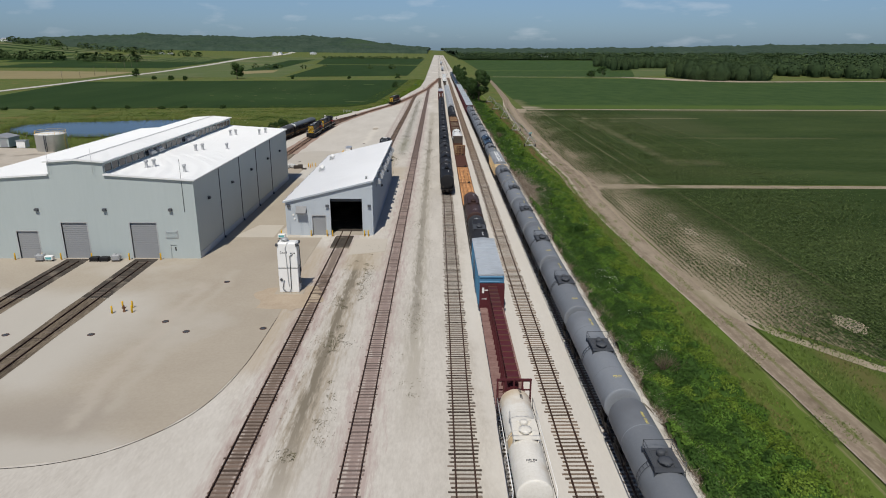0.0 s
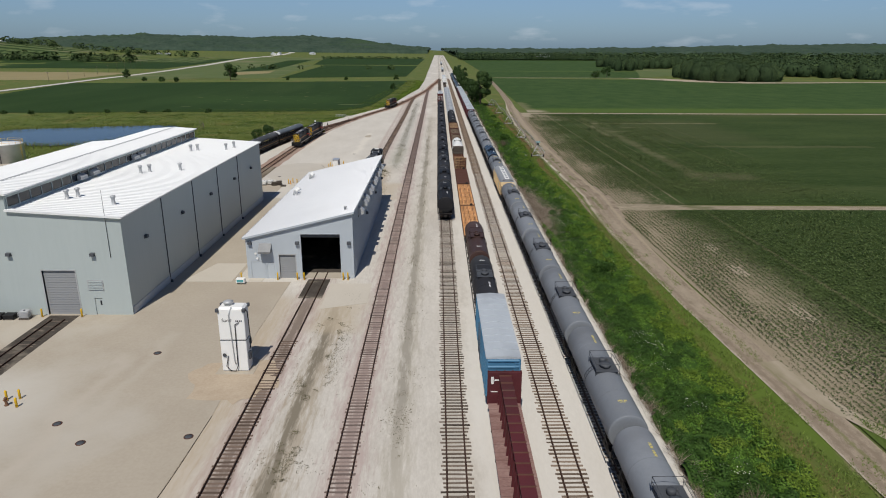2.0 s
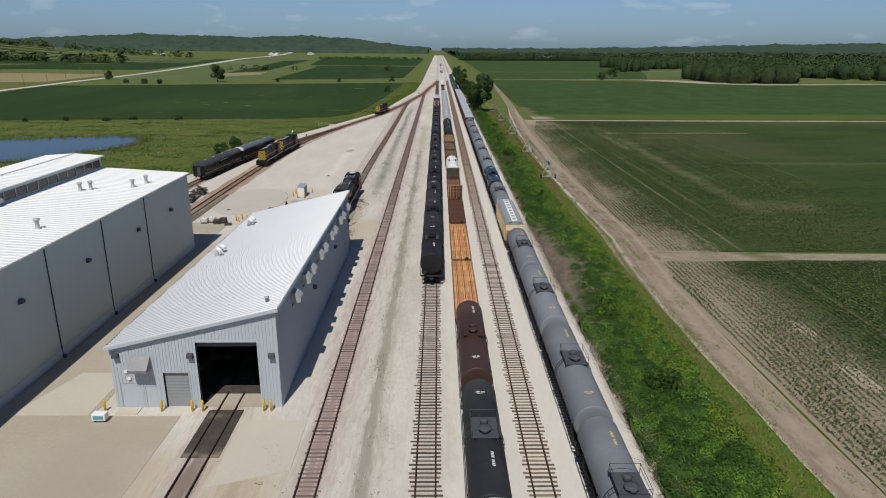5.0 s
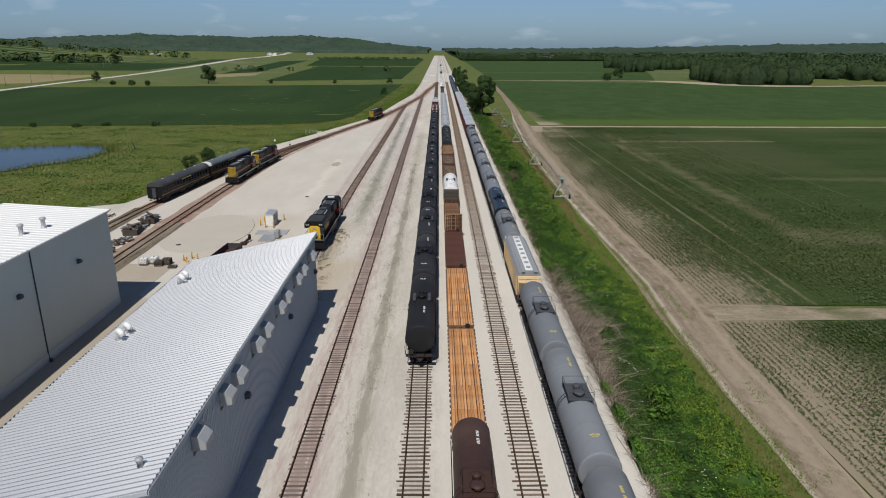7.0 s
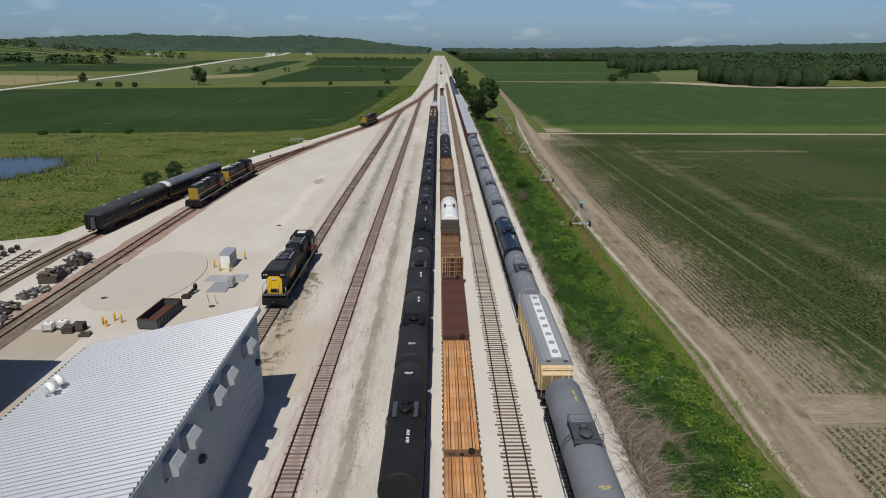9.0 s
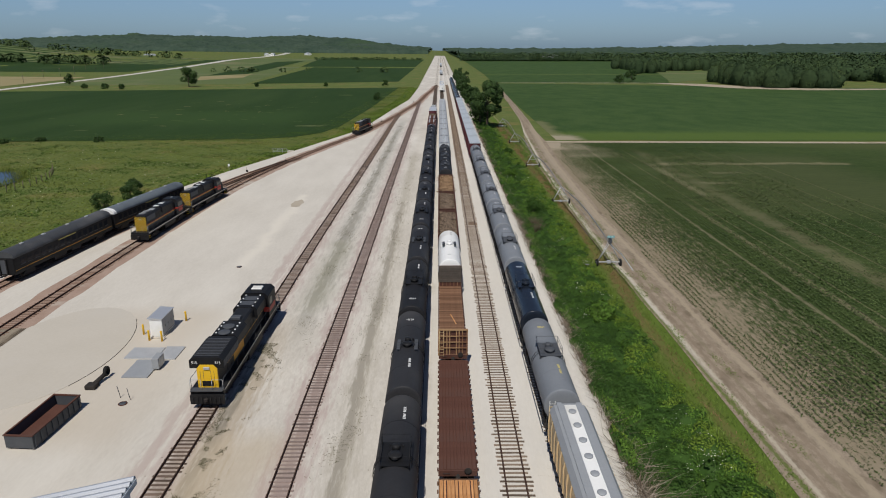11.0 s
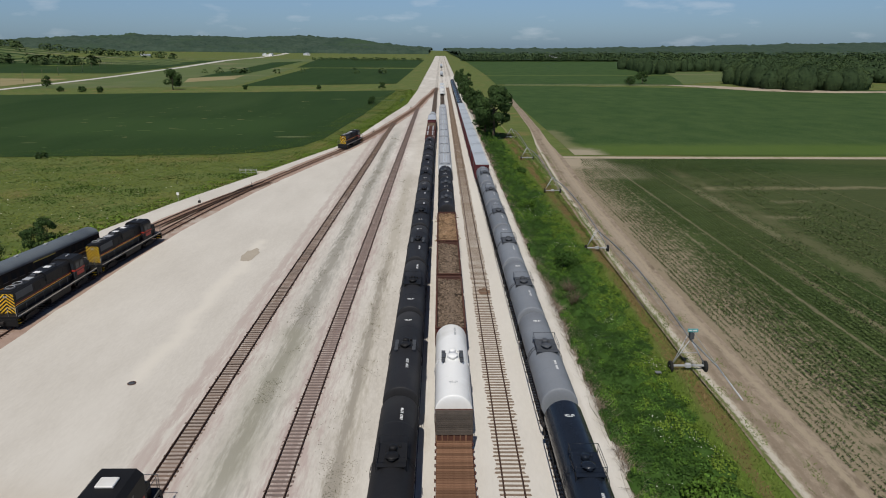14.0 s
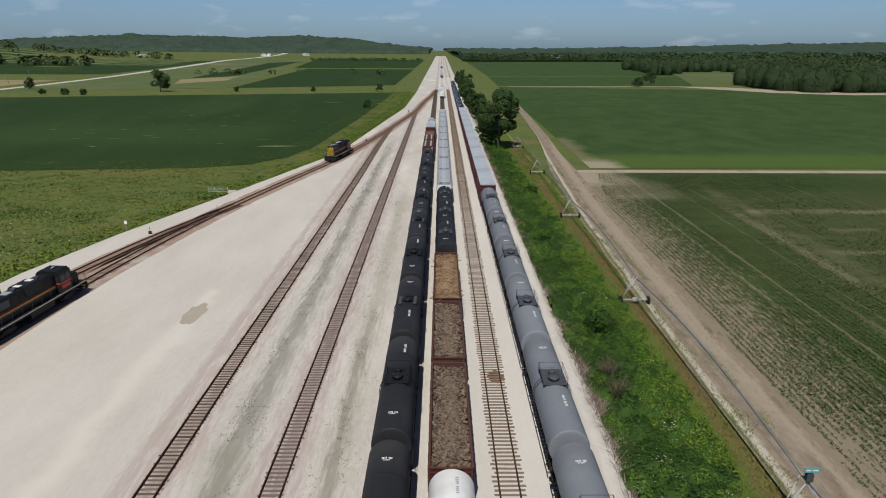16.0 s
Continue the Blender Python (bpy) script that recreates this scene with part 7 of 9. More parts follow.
part("roof_end", Shape().prism([(-1.52, 3.32)] + [(-1.52 * math.cos(radians(a)), 3.43 + 0.86 * math.sin(radians(a))) for a in range(0, 181, 12)] + [(1.52, 3.32)], "y", -12.08, -11.2), WHITE, blue_coach, "white painted roof end")

# ---------------------------------------------------------------- marks on the yard's ground
def blot(name, x, y, rx, ry, mat, label, lift, height=None, seed=0, category="ground patch"):
    """A ragged patch lying on the ground."""
    n = 40
    ring = []
    for i in range(n):
        a = 2 * math.pi * i / n
        k = 1 + 0.34 * noise.noise((math.cos(a) * 1.6 + seed, math.sin(a) * 1.6, seed * 1.7)) + 0.2 * noise.noise((math.cos(a) * 5, math.sin(a) * 5 + seed, 4))
        px, py = x + rx * k * math.cos(a), y + ry * k * math.sin(a)
        ring.append((px, py, (YARD if height is None else height(px, py)) + lift))
    c = (x, y, (YARD if height is None else height(x, y)) + lift)
    s = Shape().add(ring + [c], [(i, (i + 1) % n, n) for i in range(n)])
    return solid(name, s, mat, label, category, kind="structure")


slab("oily_strip_1", [(-47.9, 80.5), (-44.3, 80.5), (-44.3, 96.9), (-47.9, 96.9)], YARD + 0.045, OILED_SHADED, "oil-blackened strip before a roller door", "stained strip", 0.05)
slab("oily_strip_2", [(-58.4, 80.5), (-54.8, 80.5), (-54.8, 96.9), (-58.4, 96.9)], YARD + 0.045, OILED_SHADED, "oil-blackened strip before a roller door", "stained strip", 0.05)
slab("oily_strip_3", [(-18.95, 102.7), (-15.85, 102.7), (-15.85, 109.9), (-18.95, 109.9)], YARD + 0.05, OILED_SHADED, "dark timber crossing before the shed door", "stained strip", 0.05)
ribbon("track_stain_1", [(-46.1, 52), (-46.1, 80.4)], [3.4, 3.6], 0.014 + 0.03, STAINED, "grey-brown worn bed of the service track", "worn strip", height=lambda x, y: YARD, step=2)
ribbon("track_stain_2", [(-56.6, 52), (-56.6, 80.4)], [3.4, 3.6], 0.014 + 0.03, STAINED, "grey-brown worn bed of the service track", "worn strip", height=lambda x, y: YARD, step=2)
for x in (-46.1, -56.6):
    ribbon("oily_bed", [(x, 158), (x, 200)] if x > -50 else [(x - 0.6, 160), (x - 0.6, 212)], [4.2, 3.6], 0.05, STAINED, "oil-streaked bed of a service track", "worn strip", height=lambda x, y: YARD, step=2)
blot("sand_patch", -26.0, 264.0, 1.1, 3.2, CONCRETE, "tan sunken patch in the white gravel", 0.022, seed=21)
blot("sand_patch", -20.9, 81.0, 4.2, 5.0, TAN_SAND, "tan dirt round the sand hopper", 0.035, seed=40)
blot("mud_patch", 9.9, 247.6, 0.8, 1.3, RUST, "brown spill between the rails", 0.02, seed=41)
joint = Shape()
line = curve([(-60, 43.6), (-38, 44), (-30, 45.5), (-25.4, 49), (-22.6, 54), (-21.2, 62), (-20.8, 74)])
ring = [(-38 + 7.3 * math.cos(a * 0.1309), 194 + 12.5 * math.sin(a * 0.1309)) for a in range(-5, 7)]
for a, b in list(zip(line, line[1:])) + list(zip(ring, ring[1:])):
    joint.rod((*a, YARD + 0.025), (*b, YARD + 0.025), 0.026, 4)
solid("apron_joint", joint, GRIME, "dark joint along the edge of the apron", "joint", kind="structure")


def manhole(x, y, z=YARD + 0.03):
    m = thing("manhole", "round dark iron cover set in the ground", "manhole cover", pose(x, y, z), "manhole covers")
    part("rim", Shape().turn([(0.4, -0.02), (0.4, 0.012), (0.32, 0.016), (0.32, 0.0)], "z", 24), RUST_DARK, m)
    part("cover", Shape().turn([(0.32, -0.02), (0.32, 0.01), (0.1, 0.014), (0.02, 0.014)], "z", 24), GREY_DARK, m)


for x, y in ((-21.7, 70.8), (-30.7, 86.6), (-33.8, 72.8), (-30.3, 69.9), (-40.8, 69.1), (-50.4, 69.0), (-40.4, 186.0), (-26.1, 222.4), (-25.4, 183.1)):
    manhole(x, y, YARD + 0.05)


# ---------------------------------------------------------------- things about the yard
def sand_hopper():
    b = thing("sand_hopper", "tall white sand hopper with hoses on its front", "hopper", pose(-21.1, 83.2, YARD))
    part("base_slab", Shape().box(-1.9, 1.9, -1.4, 1.2, 0, 0.07, 0.02), CONCRETE, b)
    part("lower_body", Shape().box(-1.3, 1.3, -0.75, 0.8, 0.1, 3.45, 0.05), WHITE, b)
    up = part("upper_body", Shape().box(-1.3, 1.3, -0.75, 0.8, 3.5, 6.75, 0.05), WHITE, b)
    part("bevelled_top", Shape().loft([[(-1.3, -0.75, 6.75), (1.3, -0.75, 6.75), (1.3, 0.8, 6.75), (-1.3, 0.8, 6.75)], [(-1.1, -0.55, 6.95), (1.1, -0.55, 6.95), (1.1, 0.6, 6.95), (-1.1, 0.6, 6.95)]]), WHITE, up)
    part("fill_hatch", Shape().turn([(0.42, 0), (0.42, 0.25), (0.5, 0.27), (0.5, 0.36), (0.2, 0.5), (0.03, 0.52)], "z", 22, (-0.4, 0.1, 6.93)), STEEL, up, "round metal fill hatch")
    for x, y in ((-1.3, -0.75), (1.3, -0.75), (1.3, 0.8), (-1.3, 0.8)):
        part("corner_fitting", Shape().box(x - 0.16, x + 0.16, y - 0.16, y + 0.16, 6.5, 6.85, 0.03), GREY_DARK, up)
    part("fill_pipe", Shape().pipe([(0.1, -0.8, 0.9), (0.0, -0.8, 1.2), (-0.2, -0.82, 6.2), (0.1, -0.7, 7.0)], 0.06, 8), STEEL, b)
    part("hose", Shape().pipe([(0.75, -0.8, 5.4), (0.35, -0.85, 5.2), (0.3, -0.9, 0.7), (0.1, -1.0, 0.2), (-0.4, -1.0, 0.25), (-0.8, -0.95, 0.7), (-0.6, -0.85, 1.8)], 0.045, 8), RUBBER, b, "black looped hose")
    part("valve_wheel", Shape().turn([(0.18, -0.02), (0.2, 0), (0.18, 0.02), (0.03, 0.03)], "y", 14, (-0.95, -0.86, 1.9)), GREY_DARK, b)
    part("side_pipe", Shape().pipe([(1.36, -0.5, 6.7), (1.55, -0.4, 6.4), (1.6, -0.2, 3.0), (1.4, -0.1, 2.2)], 0.05, 8), RUBBER, b)
    part("control_box", Shape().box(1.3, 1.5, -0.4, 0.1, 1.2, 2.0, 0.03).box(1.3, 1.46, 0.25, 0.6, 2.6, 3.2, 0.03), GREY_DARK, b)
    part("seam", Shape().box(-1.31, 1.31, -0.762, 0.812, 3.44, 3.5), GREY_DARK, b)
    cu = bpy.data.curves.new("word", "FONT")
    cu.body, cu.size, cu.extrude = "Sand", 0.52, 0.004
    cu.materials.append(LETTER_D)
    word = new("word", cu)
    word.parent = b
    word.matrix_basis = pose(-0.95, -0.756, 5.45, 90, 0, 0)
    s = Shape()
    for k in range(4):
        s.box(0.42 + k * 0.17, 0.52 + k * 0.17, -0.768, -0.752, 5.45, 5.62)
    part("lettering", s, LETTER_D, b, "dark lettering partly hidden by pipes")


sand_hopper()


def ibc_tote(x, y, white=True, z=YARD + 0.03):
    t = thing("liquid_tote", "white plastic tote in a wire cage" if white else "grey wire cage tote beside the shop wall", "tote", pose(x, y, z, 0, 0, random.uniform(-6, 6)), "caged totes")
    part("pallet", Shape().box(-0.6, 0.6, -0.5, 0.5, 0.0, 0.14, 0.02), GREY_PLANK, t)
    part("bottle", Shape().box(-0.55, 0.55, -0.45, 0.45, 0.16, 1.05, 0.1), WHITE if white else STEEL, t)
    part("cap", Shape().turn([(0.12, 0), (0.12, 0.06), (0.02, 0.07)], "z", 12, (0, 0, 1.05)), GREY_DARK, t)
    c = Shape()
    for k in range(6):
        for y2 in (-0.5, 0.5):
            c.rod((-0.58 + k * 0.232, y2, 0.14), (-0.58 + k * 0.232, y2, 1.06), 0.014, 4)
        for x2 in (-0.6, 0.6):
            c.rod((x2, -0.48 + k * 0.192, 0.14), (x2, -0.48 + k * 0.192, 1.06), 0.014, 4)
    for z2 in (0.35, 0.6, 0.85, 1.06):
        c.pipe([(-0.6, -0.5, z2), (0.6, -0.5, z2), (0.6, 0.5, z2), (-0.6, 0.5, z2), (-0.6, -0.5, z2)], 0.014, 4)
    part("cage", c, STEEL, t)


def pallet_stack(x, y, n=5, turn=0, z=YARD + 0.03, mat=GREY_PLANK):
    t = thing("pallet_stack", "stack of weathered grey pallets", "pallets", pose(x, y, z, 0, 0, turn), "pallet stacks")
    rng = random.Random(int(x * 10 + y))
    for k in range(n):
        p = part("pallet", Shape().box(-0.6, 0.6, -0.5, -0.4, 0, 0.09).box(-0.6, 0.6, -0.05, 0.05, 0, 0.09).box(-0.6, 0.6, 0.4, 0.5, 0, 0.09), mat, t, m=pose(rng.uniform(-0.06, 0.06), rng.uniform(-0.06, 0.06), k * 0.14, 0, 0, rng.uniform(-5, 5)))
        for i in range(6):
            part("slat", board(0.14, 1.04, mat, 0.03), mat, p, m=pose(-0.52 + i * 0.208, 0, 0.092))


def scrap_heap(x, y, w, l, h, seed, label="heap of rusty track fittings and broken timber", crate=False):
    t = thing("scrap_heap", label, "scrap heap", pose(x, y, YARD + 0.03, 0, 0, 8), "scrap heaps by the track")
    rng = random.Random(seed)
    if crate:
        part("crate", Shape().box(-w, w, -l, -l + 0.08, 0, h * 0.8).box(-w, w, l - 0.08, l, 0, h * 0.8).box(-w, -w + 0.08, -l + 0.08, l - 0.08, 0, h * 0.8).box(w - 0.08, w, -l + 0.08, l - 0.08, 0, h * 0.8), GREY_PLANK, t, "weathered open crate")
    for k in range(38):
        a, b, c = rng.uniform(0.25, 1.1), rng.uniform(0.06, 0.2), rng.uniform(0.05, 0.16)
        px, py = rng.uniform(-w * 0.85, w * 0.85), rng.uniform(-l * 0.85, l * 0.85)
        pz = h * (1 - max(abs(px) / w, abs(py) / l)) * rng.uniform(0.5, 1.0) + 0.08
        part("scrap_piece", Shape().box(-a, a, -b, b, -c, c, 0.015), rng.choice((GREY_PLANK, WOOD_POST, STEEL_DULL, RUST_DARK, GREY_PLANK, STEEL)), t, m=pose(px, py, pz + (h * 0.45 if crate else 0), rng.uniform(-18, 18), rng.uniform(-18, 18), rng.uniform(0, 180)))
    part("core", Shape().loft([[(-w * 0.9, -l * 0.9, 0), (w * 0.9, -l * 0.9, 0), (w * 0.9, l * 0.9, 0), (-w * 0.9, l * 0.9, 0)], [(-w * 0.35, -l * 0.4, h * 0.75), (w * 0.35, -l * 0.4, h * 0.7), (w * 0.4, l * 0.4, h * 0.72), (-w * 0.3, l * 0.45, h * 0.78)]]), GRIME, t)


for k, (x, y) in enumerate(((-61.8, 96.0), (-50.3, 96.0))):
    ibc_tote(x, y, False)
for k, (x, y) in enumerate(((-60.4, 95.9), (-27.9, 108.1))):
    t = thing("portable_heater", "small white wheeled heater unit", "heater", pose(x, y, YARD + 0.03))
    part("casing", Shape().box(-0.6, 0.6, -0.35, 0.35, 0.2, 0.85, 0.05), WHITE, t)
    part("grille", Shape().box(-0.45, 0.45, -0.37, -0.352, 0.35, 0.7), TEAL, t)
    for sx in (-0.45, 0.45):
        part("wheel", Shape().turn([(0.16, -0.05), (0.16, 0.05), (0.05, 0.06)], "x", 12, (sx, 0, 0.16)), RUBBER, t)
for x in (-53.6, -52.1):
    t = thing("parts_skid", "low black skid box against the shop wall", "skid", pose(x, 96.0, YARD + 0.03), "black skids")
    part("box", Shape().box(-0.65, 0.65, -0.5, 0.5, 0.12, 0.62, 0.04), BLACK, t)
    part("runner", Shape().box(-0.65, -0.5, -0.5, 0.5, 0, 0.12).box(0.5, 0.65, -0.5, 0.5, 0, 0.12), GRIME, t)
for dx, dy in ((-41.3, 75.3), (-40.7, 76.9), (-39.6, 77.1), (-39.0, 75.6)):
    bollard(dx, dy, 1.0)
t = thing("hydrant", "small rusty fire hydrant between yellow posts", "hydrant", pose(-40.1, 75.9, YARD + 0.03))
part("barrel", Shape().turn([(0.2, 0), (0.2, 0.06), (0.12, 0.1), (0.12, 0.65), (0.16, 0.68), (0.12, 0.8), (0.03, 0.86)], "z", 14), RUST, t)
part("outlet", Shape().rod((-0.24, 0, 0.5), (0.24, 0, 0.5), 0.07, 8), RUST, t)

ibc_tote(-41.6, 175.6)
ibc_tote(-40.3, 176.2)
pallet_stack(-39.2, 175.2, 6, 4)
pallet_stack(-38.2, 175.8, 7, -3)
pallet_stack(-36.9, 174.4, 2, 6)
for x, y in ((-36.3, 177.4), (-35.5, 178.6), (-34.4, 178.0)):
    bollard(x, y, 1.1)
t = thing("hydrant", "orange hydrant beside thin posts", "hydrant", pose(-35.7, 176.9, YARD + 0.03))
part("barrel", Shape().turn([(0.2, 0), (0.2, 0.06), (0.12, 0.1), (0.12, 0.65), (0.16, 0.68), (0.12, 0.8), (0.03, 0.86)], "z", 14), ORANGE, t)
for k, (x, y, w, l, h, c) in enumerate(((-51.2, 200.6, 1.2, 1.6, 1.3, True), (-51.4, 196.6, 1.2, 1.6, 1.0, False), (-51.0, 193.0, 1.2, 1.7, 1.3, True), (-50.0, 188.4, 0.7, 0.7, 0.6, False), (-50.6, 186.6, 0.7, 0.7, 0.6, False), (-50.8, 181.5, 1.5, 2.0, 1.2, False), (-49.9, 177.6, 1.6, 1.8, 1.0, False), (-51.3, 173.5, 1.5, 2.0, 1.0, False), (-53.0, 178.5, 1.0, 1.5, 0.9, False))):
    scrap_heap(x, y, w, l, h, 60 + k, crate=c)
t = thing("concrete_pipe", "short tan concrete pipe lying on scrap", "pipe", pose(-50.2, 178.6, 1.2, 0, 0, 60))
part("pipe", Shape().turn([(0.45, -0.9), (0.45, 0.9), (0.36, 0.9), (0.36, -0.9), (0.45, -0.9)], "y", 18), CONCRETE, t)
for k in range(14):
    y = 196.0 + (k // 2) * 1.75
    x = -67.2 + (k % 2) * 2.6
    t = thing("wheelset", "spare rusty railway wheelset on the ground", "wheelset", pose(x, y, YARD - 0.02, 0, 0, 86 + random.uniform(-5, 5)), "spare wheelsets")
    part("axle", BOGIE["wheels"], WHEEL, t)
t = thing("track_panel", "spare track panel lying beside the siding", "track panel", pose(-61.0, 199.5, YARD + 0.05, 0, 0, 2))
for sx in (-0.75, 0.75):
    part("rail", Shape().box(sx - 0.04, sx + 0.04, -7, 7, 0.12, 0.29), RAIL, t)
for k in range(10):
    part("tie", tie_mesh(TIE), TIE, t, m=pose(0, -6.3 + k * 1.4, 0.12))

d = thing("dumpster", "dark open-top scrap dumpster with ribbed sides", "dumpster", pose(-30.2, 179.2, YARD, 0, 0, -4))
part("floor", Shape().box(-1.2, 1.2, -3.3, 3.3, 0.15, 0.25), GREY_DARK, d)
for sx in (-1, 1):
    part("side", Shape().box(min(sx * 1.2, sx * 1.12), max(sx * 1.2, sx * 1.12), -3.3, 3.3, 0.25, 1.25), GREY_DARK, d)
    part("rim", Shape().box(min(sx * 1.27, sx * 1.1), max(sx * 1.27, sx * 1.1), -3.35, 3.35, 1.25, 1.36, 0.02), RUST_DARK, d)
    for k in range(9):
        part("rib", Shape().box(min(sx * 1.2, sx * 1.3), max(sx * 1.2, sx * 1.3), -3.1 + k * 0.75, -2.98 + k * 0.75, 0.2, 1.25), GREY_DARK, d)
for e in (-1, 1):
    part("end", Shape().box(-1.12, 1.12, min(e * 3.3, e * 3.22), max(e * 3.3, e * 3.22), 0.25, 1.25), GREY_DARK, d)
    part("rim", Shape().box(-1.1, 1.1, e * 3.26 - 0.08, e * 3.26 + 0.08, 1.25, 1.35), RUST_DARK, d)
part("runner", Shape().box(-0.9, -0.75, -3.2, 3.2, 0, 0.15).box(0.75, 0.9, -3.2, 3.2, 0, 0.15), GRIME, d)
part("rubbish", Shape().loft([[(-1.1, -3.2, 0.3), (1.1, -3.2, 0.3), (1.1, 3.2, 0.3), (-1.1, 3.2, 0.3)], [(-0.8, -2.4, 0.6), (0.7, -2.6, 0.5), (0.9, 2.2, 0.8), (-0.7, 2.6, 0.7)]]), RUST_DARK, d)

c = thing("electrical_cabinet", "pale grey electrical cabinet on a concrete base", "cabinet", pose(-28.1, 199.2, YARD))
part("base", Shape().box(-0.85, 0.85, -1.9, 1.9, 0, 0.12, 0.02), CONCRETE_NEW, c)
part("casing", Shape().box(-0.7, 0.7, -1.7, 1.7, 0.12, 2.25, 0.03), WHITE, c)
part("roof", Shape().prism([(-0.8, 2.25), (0.8, 2.25), (0.8, 2.32), (-0.8, 2.42)], "y", -1.8, 1.8), ROOFING, c)
for k in range(4):
    dr = part("door", Shape().box(0.7, 0.725, -1.62 + k * 0.82, -0.84 + k * 0.82, 0.25, 2.15), HOP_GREY, c, "grey cabinet door")
    part("handle", Shape().box(0.725, 0.76, -0.98 + k * 0.82, -0.93 + k * 0.82, 1.1, 1.35), GREY_DARK, dr)
for x, y in ((-29.9, 200.9), (-30.0, 198.4), (-28.7, 196.8), (-27.2, 196.6), (-26.6, 202.3)):
    bollard(x, y, 1.25)
s = thing("steel_plates", "flat grey steel ground plates beside a small enclosure", "steel plate", pose(-25.9, 191.5, YARD))
for k, (x, y, w, l) in enumerate(((-1.9, 2.0, 1.7, 1.3), (0.9, 2.0, 1.0, 1.5), (-0.6, -1.6, 1.3, 1.9))):
    part("plate", Shape().box(x - w, x + w, y - l, y + l, 0.0, 0.1 + 0.03 * k, 0.01), STEEL if k < 2 else HOP_GREY, s)
e = thing("meter_box", "small grey enclosure standing on steel plates", "enclosure", pose(-25.0, 190.3, YARD + 0.14))
part("casing", Shape().box(-0.35, 0.35, -0.75, 0.75, 0.05, 1.2, 0.04), HOP_GREY, e)
part("panel", Shape().box(0.35, 0.37, -0.6, 0.6, 0.2, 1.05), STEEL, e)
v = thing("valve_assembly", "black pipe valve assembly on the ground", "valve", pose(-29.6, 187.2, YARD))
part("flange", Shape().turn([(0.5, -0.12), (0.5, 0.12), (0.3, 0.14), (0.3, -0.14)], "x", 18, (0.4, 0.9, 0.75)), RUBBER, v)
part("pipe", Shape().rod((0, -0.9, 0.3), (0.3, 0.7, 0.5), 0.22, 10).box(-0.6, 0.4, -1.6, -0.7, 0, 0.45, 0.05), GRIME, v)
for x, y in ((-26.1, 184.2), (-25.0, 183.8)):
    p = thing("marker_post", "thin leaning steel marker post", "post", pose(x, y, YARD, 4, -6))
    part("stake", Shape().rod((0, 0, 0), (0, 0, 1.3), 0.03, 6), GREY_DARK, p)
t = thing("switch_stand", "small dark switch stand beside the rails", "switch stand", pose(-21.5, 418, YARD))
part("stand", Shape().box(-0.25, 0.25, -0.2, 0.2, 0, 0.5, 0.04).rod((0, 0, 0.5), (0, 0, 1.3), 0.04, 6), GRIME, t)
for x, y in ((-40.0, 316), (-11.8, 523), (-46.6, 300)):
    copy_thing(t, pose(x, y, YARD))
p = thing("milepost", "white post marker beside the curve", "post", pose(-52.3, 303.3, -0.5))
part("stake", Shape().rod((0, 0, 0), (0, 0, 1.5), 0.04, 6), STEEL, p)
part("plate", Shape().box(-0.25, 0.25, -0.03, 0.0, 1.3, 1.9, 0.01), WHITE, p)
g = thing("pipe_gate", "white tubular steel gate across a ditch", "gate", pose(-46.2, 335.5, -0.6))
for z in (0.4, 0.8, 1.2):
    part("rail", Shape().rod((-2.2, 0, z), (2.2, 0, z), 0.05, 6), STEEL, g)
for x in (-2.2, -0.7, 0.7, 2.2):
    part("post", Shape().rod((x, 0, 0), (x, 0, 1.35), 0.06, 6), STEEL, g)
part("headwall", Shape().box(2.4, 4.2, -0.6, 0.3, 0.0, 0.7, 0.05), CONCRETE_NEW, g)

# water tank, hut and pond beyond the shop
w = thing("water_tank", "white steel water tank with railing on its rim", "water tank", pose(-125.0, 213.0, -0.9))
part("shell", Shape().turn([(4.5, 0), (4.5, 5.1), (4.55, 5.12), (4.55, 5.2), (2.5, 5.5), (0.1, 5.7)], "z", 48), WHITE, w)
r = Shape()
for k in range(16):
    a = 2 * math.pi * k / 16
    r.rod((4.4 * math.cos(a), 4.4 * math.sin(a), 5.2), (4.4 * math.cos(a), 4.4 * math.sin(a), 6.2), 0.03, 5)
for z in (5.7, 6.2):
    ring = [(4.4 * math.cos(2 * math.pi * k / 24), 4.4 * math.sin(2 * math.pi * k / 24), z) for k in range(25)]
    r.pipe(ring, 0.03, 5)
part("railing", r, YELLOW, w, "thin yellow safety railing")
part("pipe", Shape().rod((0.4, -4.7, 0), (0.4, -4.7, 5.2), 0.14, 8).rod((0.9, -4.65, 0), (0.9, -4.65, 5.2), 0.1, 8), GREY_DARK, w)
ladder(w, 4.65, -0.5, 0, 6.2, "y", mat=YELLOW)
h = thing("storage_hut", "low grey metal hut beside the water tank", "hut", pose(-146.0, 221.0, -0.9))
part("wall", Shape().box(-4, 4, -3, 3, 0, 3.0), SIDING, h)
part("roof", Shape().prism([(-4.3, 3.0), (4.3, 3.0), (4.3, 3.15), (0, 4.0), (-4.3, 3.15)], "y", -3.3, 3.3), HOP_GREY, h)
part("door", Shape().box(1.2, 3.4, -3.04, -3.0, 0, 2.4), DOOR_GREY, h)
u = thing("utility_shed", "small white utility shed", "hut", pose(-137.5, 218.0, -0.9))
part("wall", Shape().box(-1.4, 1.4, -1.2, 1.2, 0, 2.2), WHITE, u)
part("roof", Shape().box(-1.6, 1.6, -1.4, 1.4, 2.2, 2.35, 0.03), HOP_GREY, u)
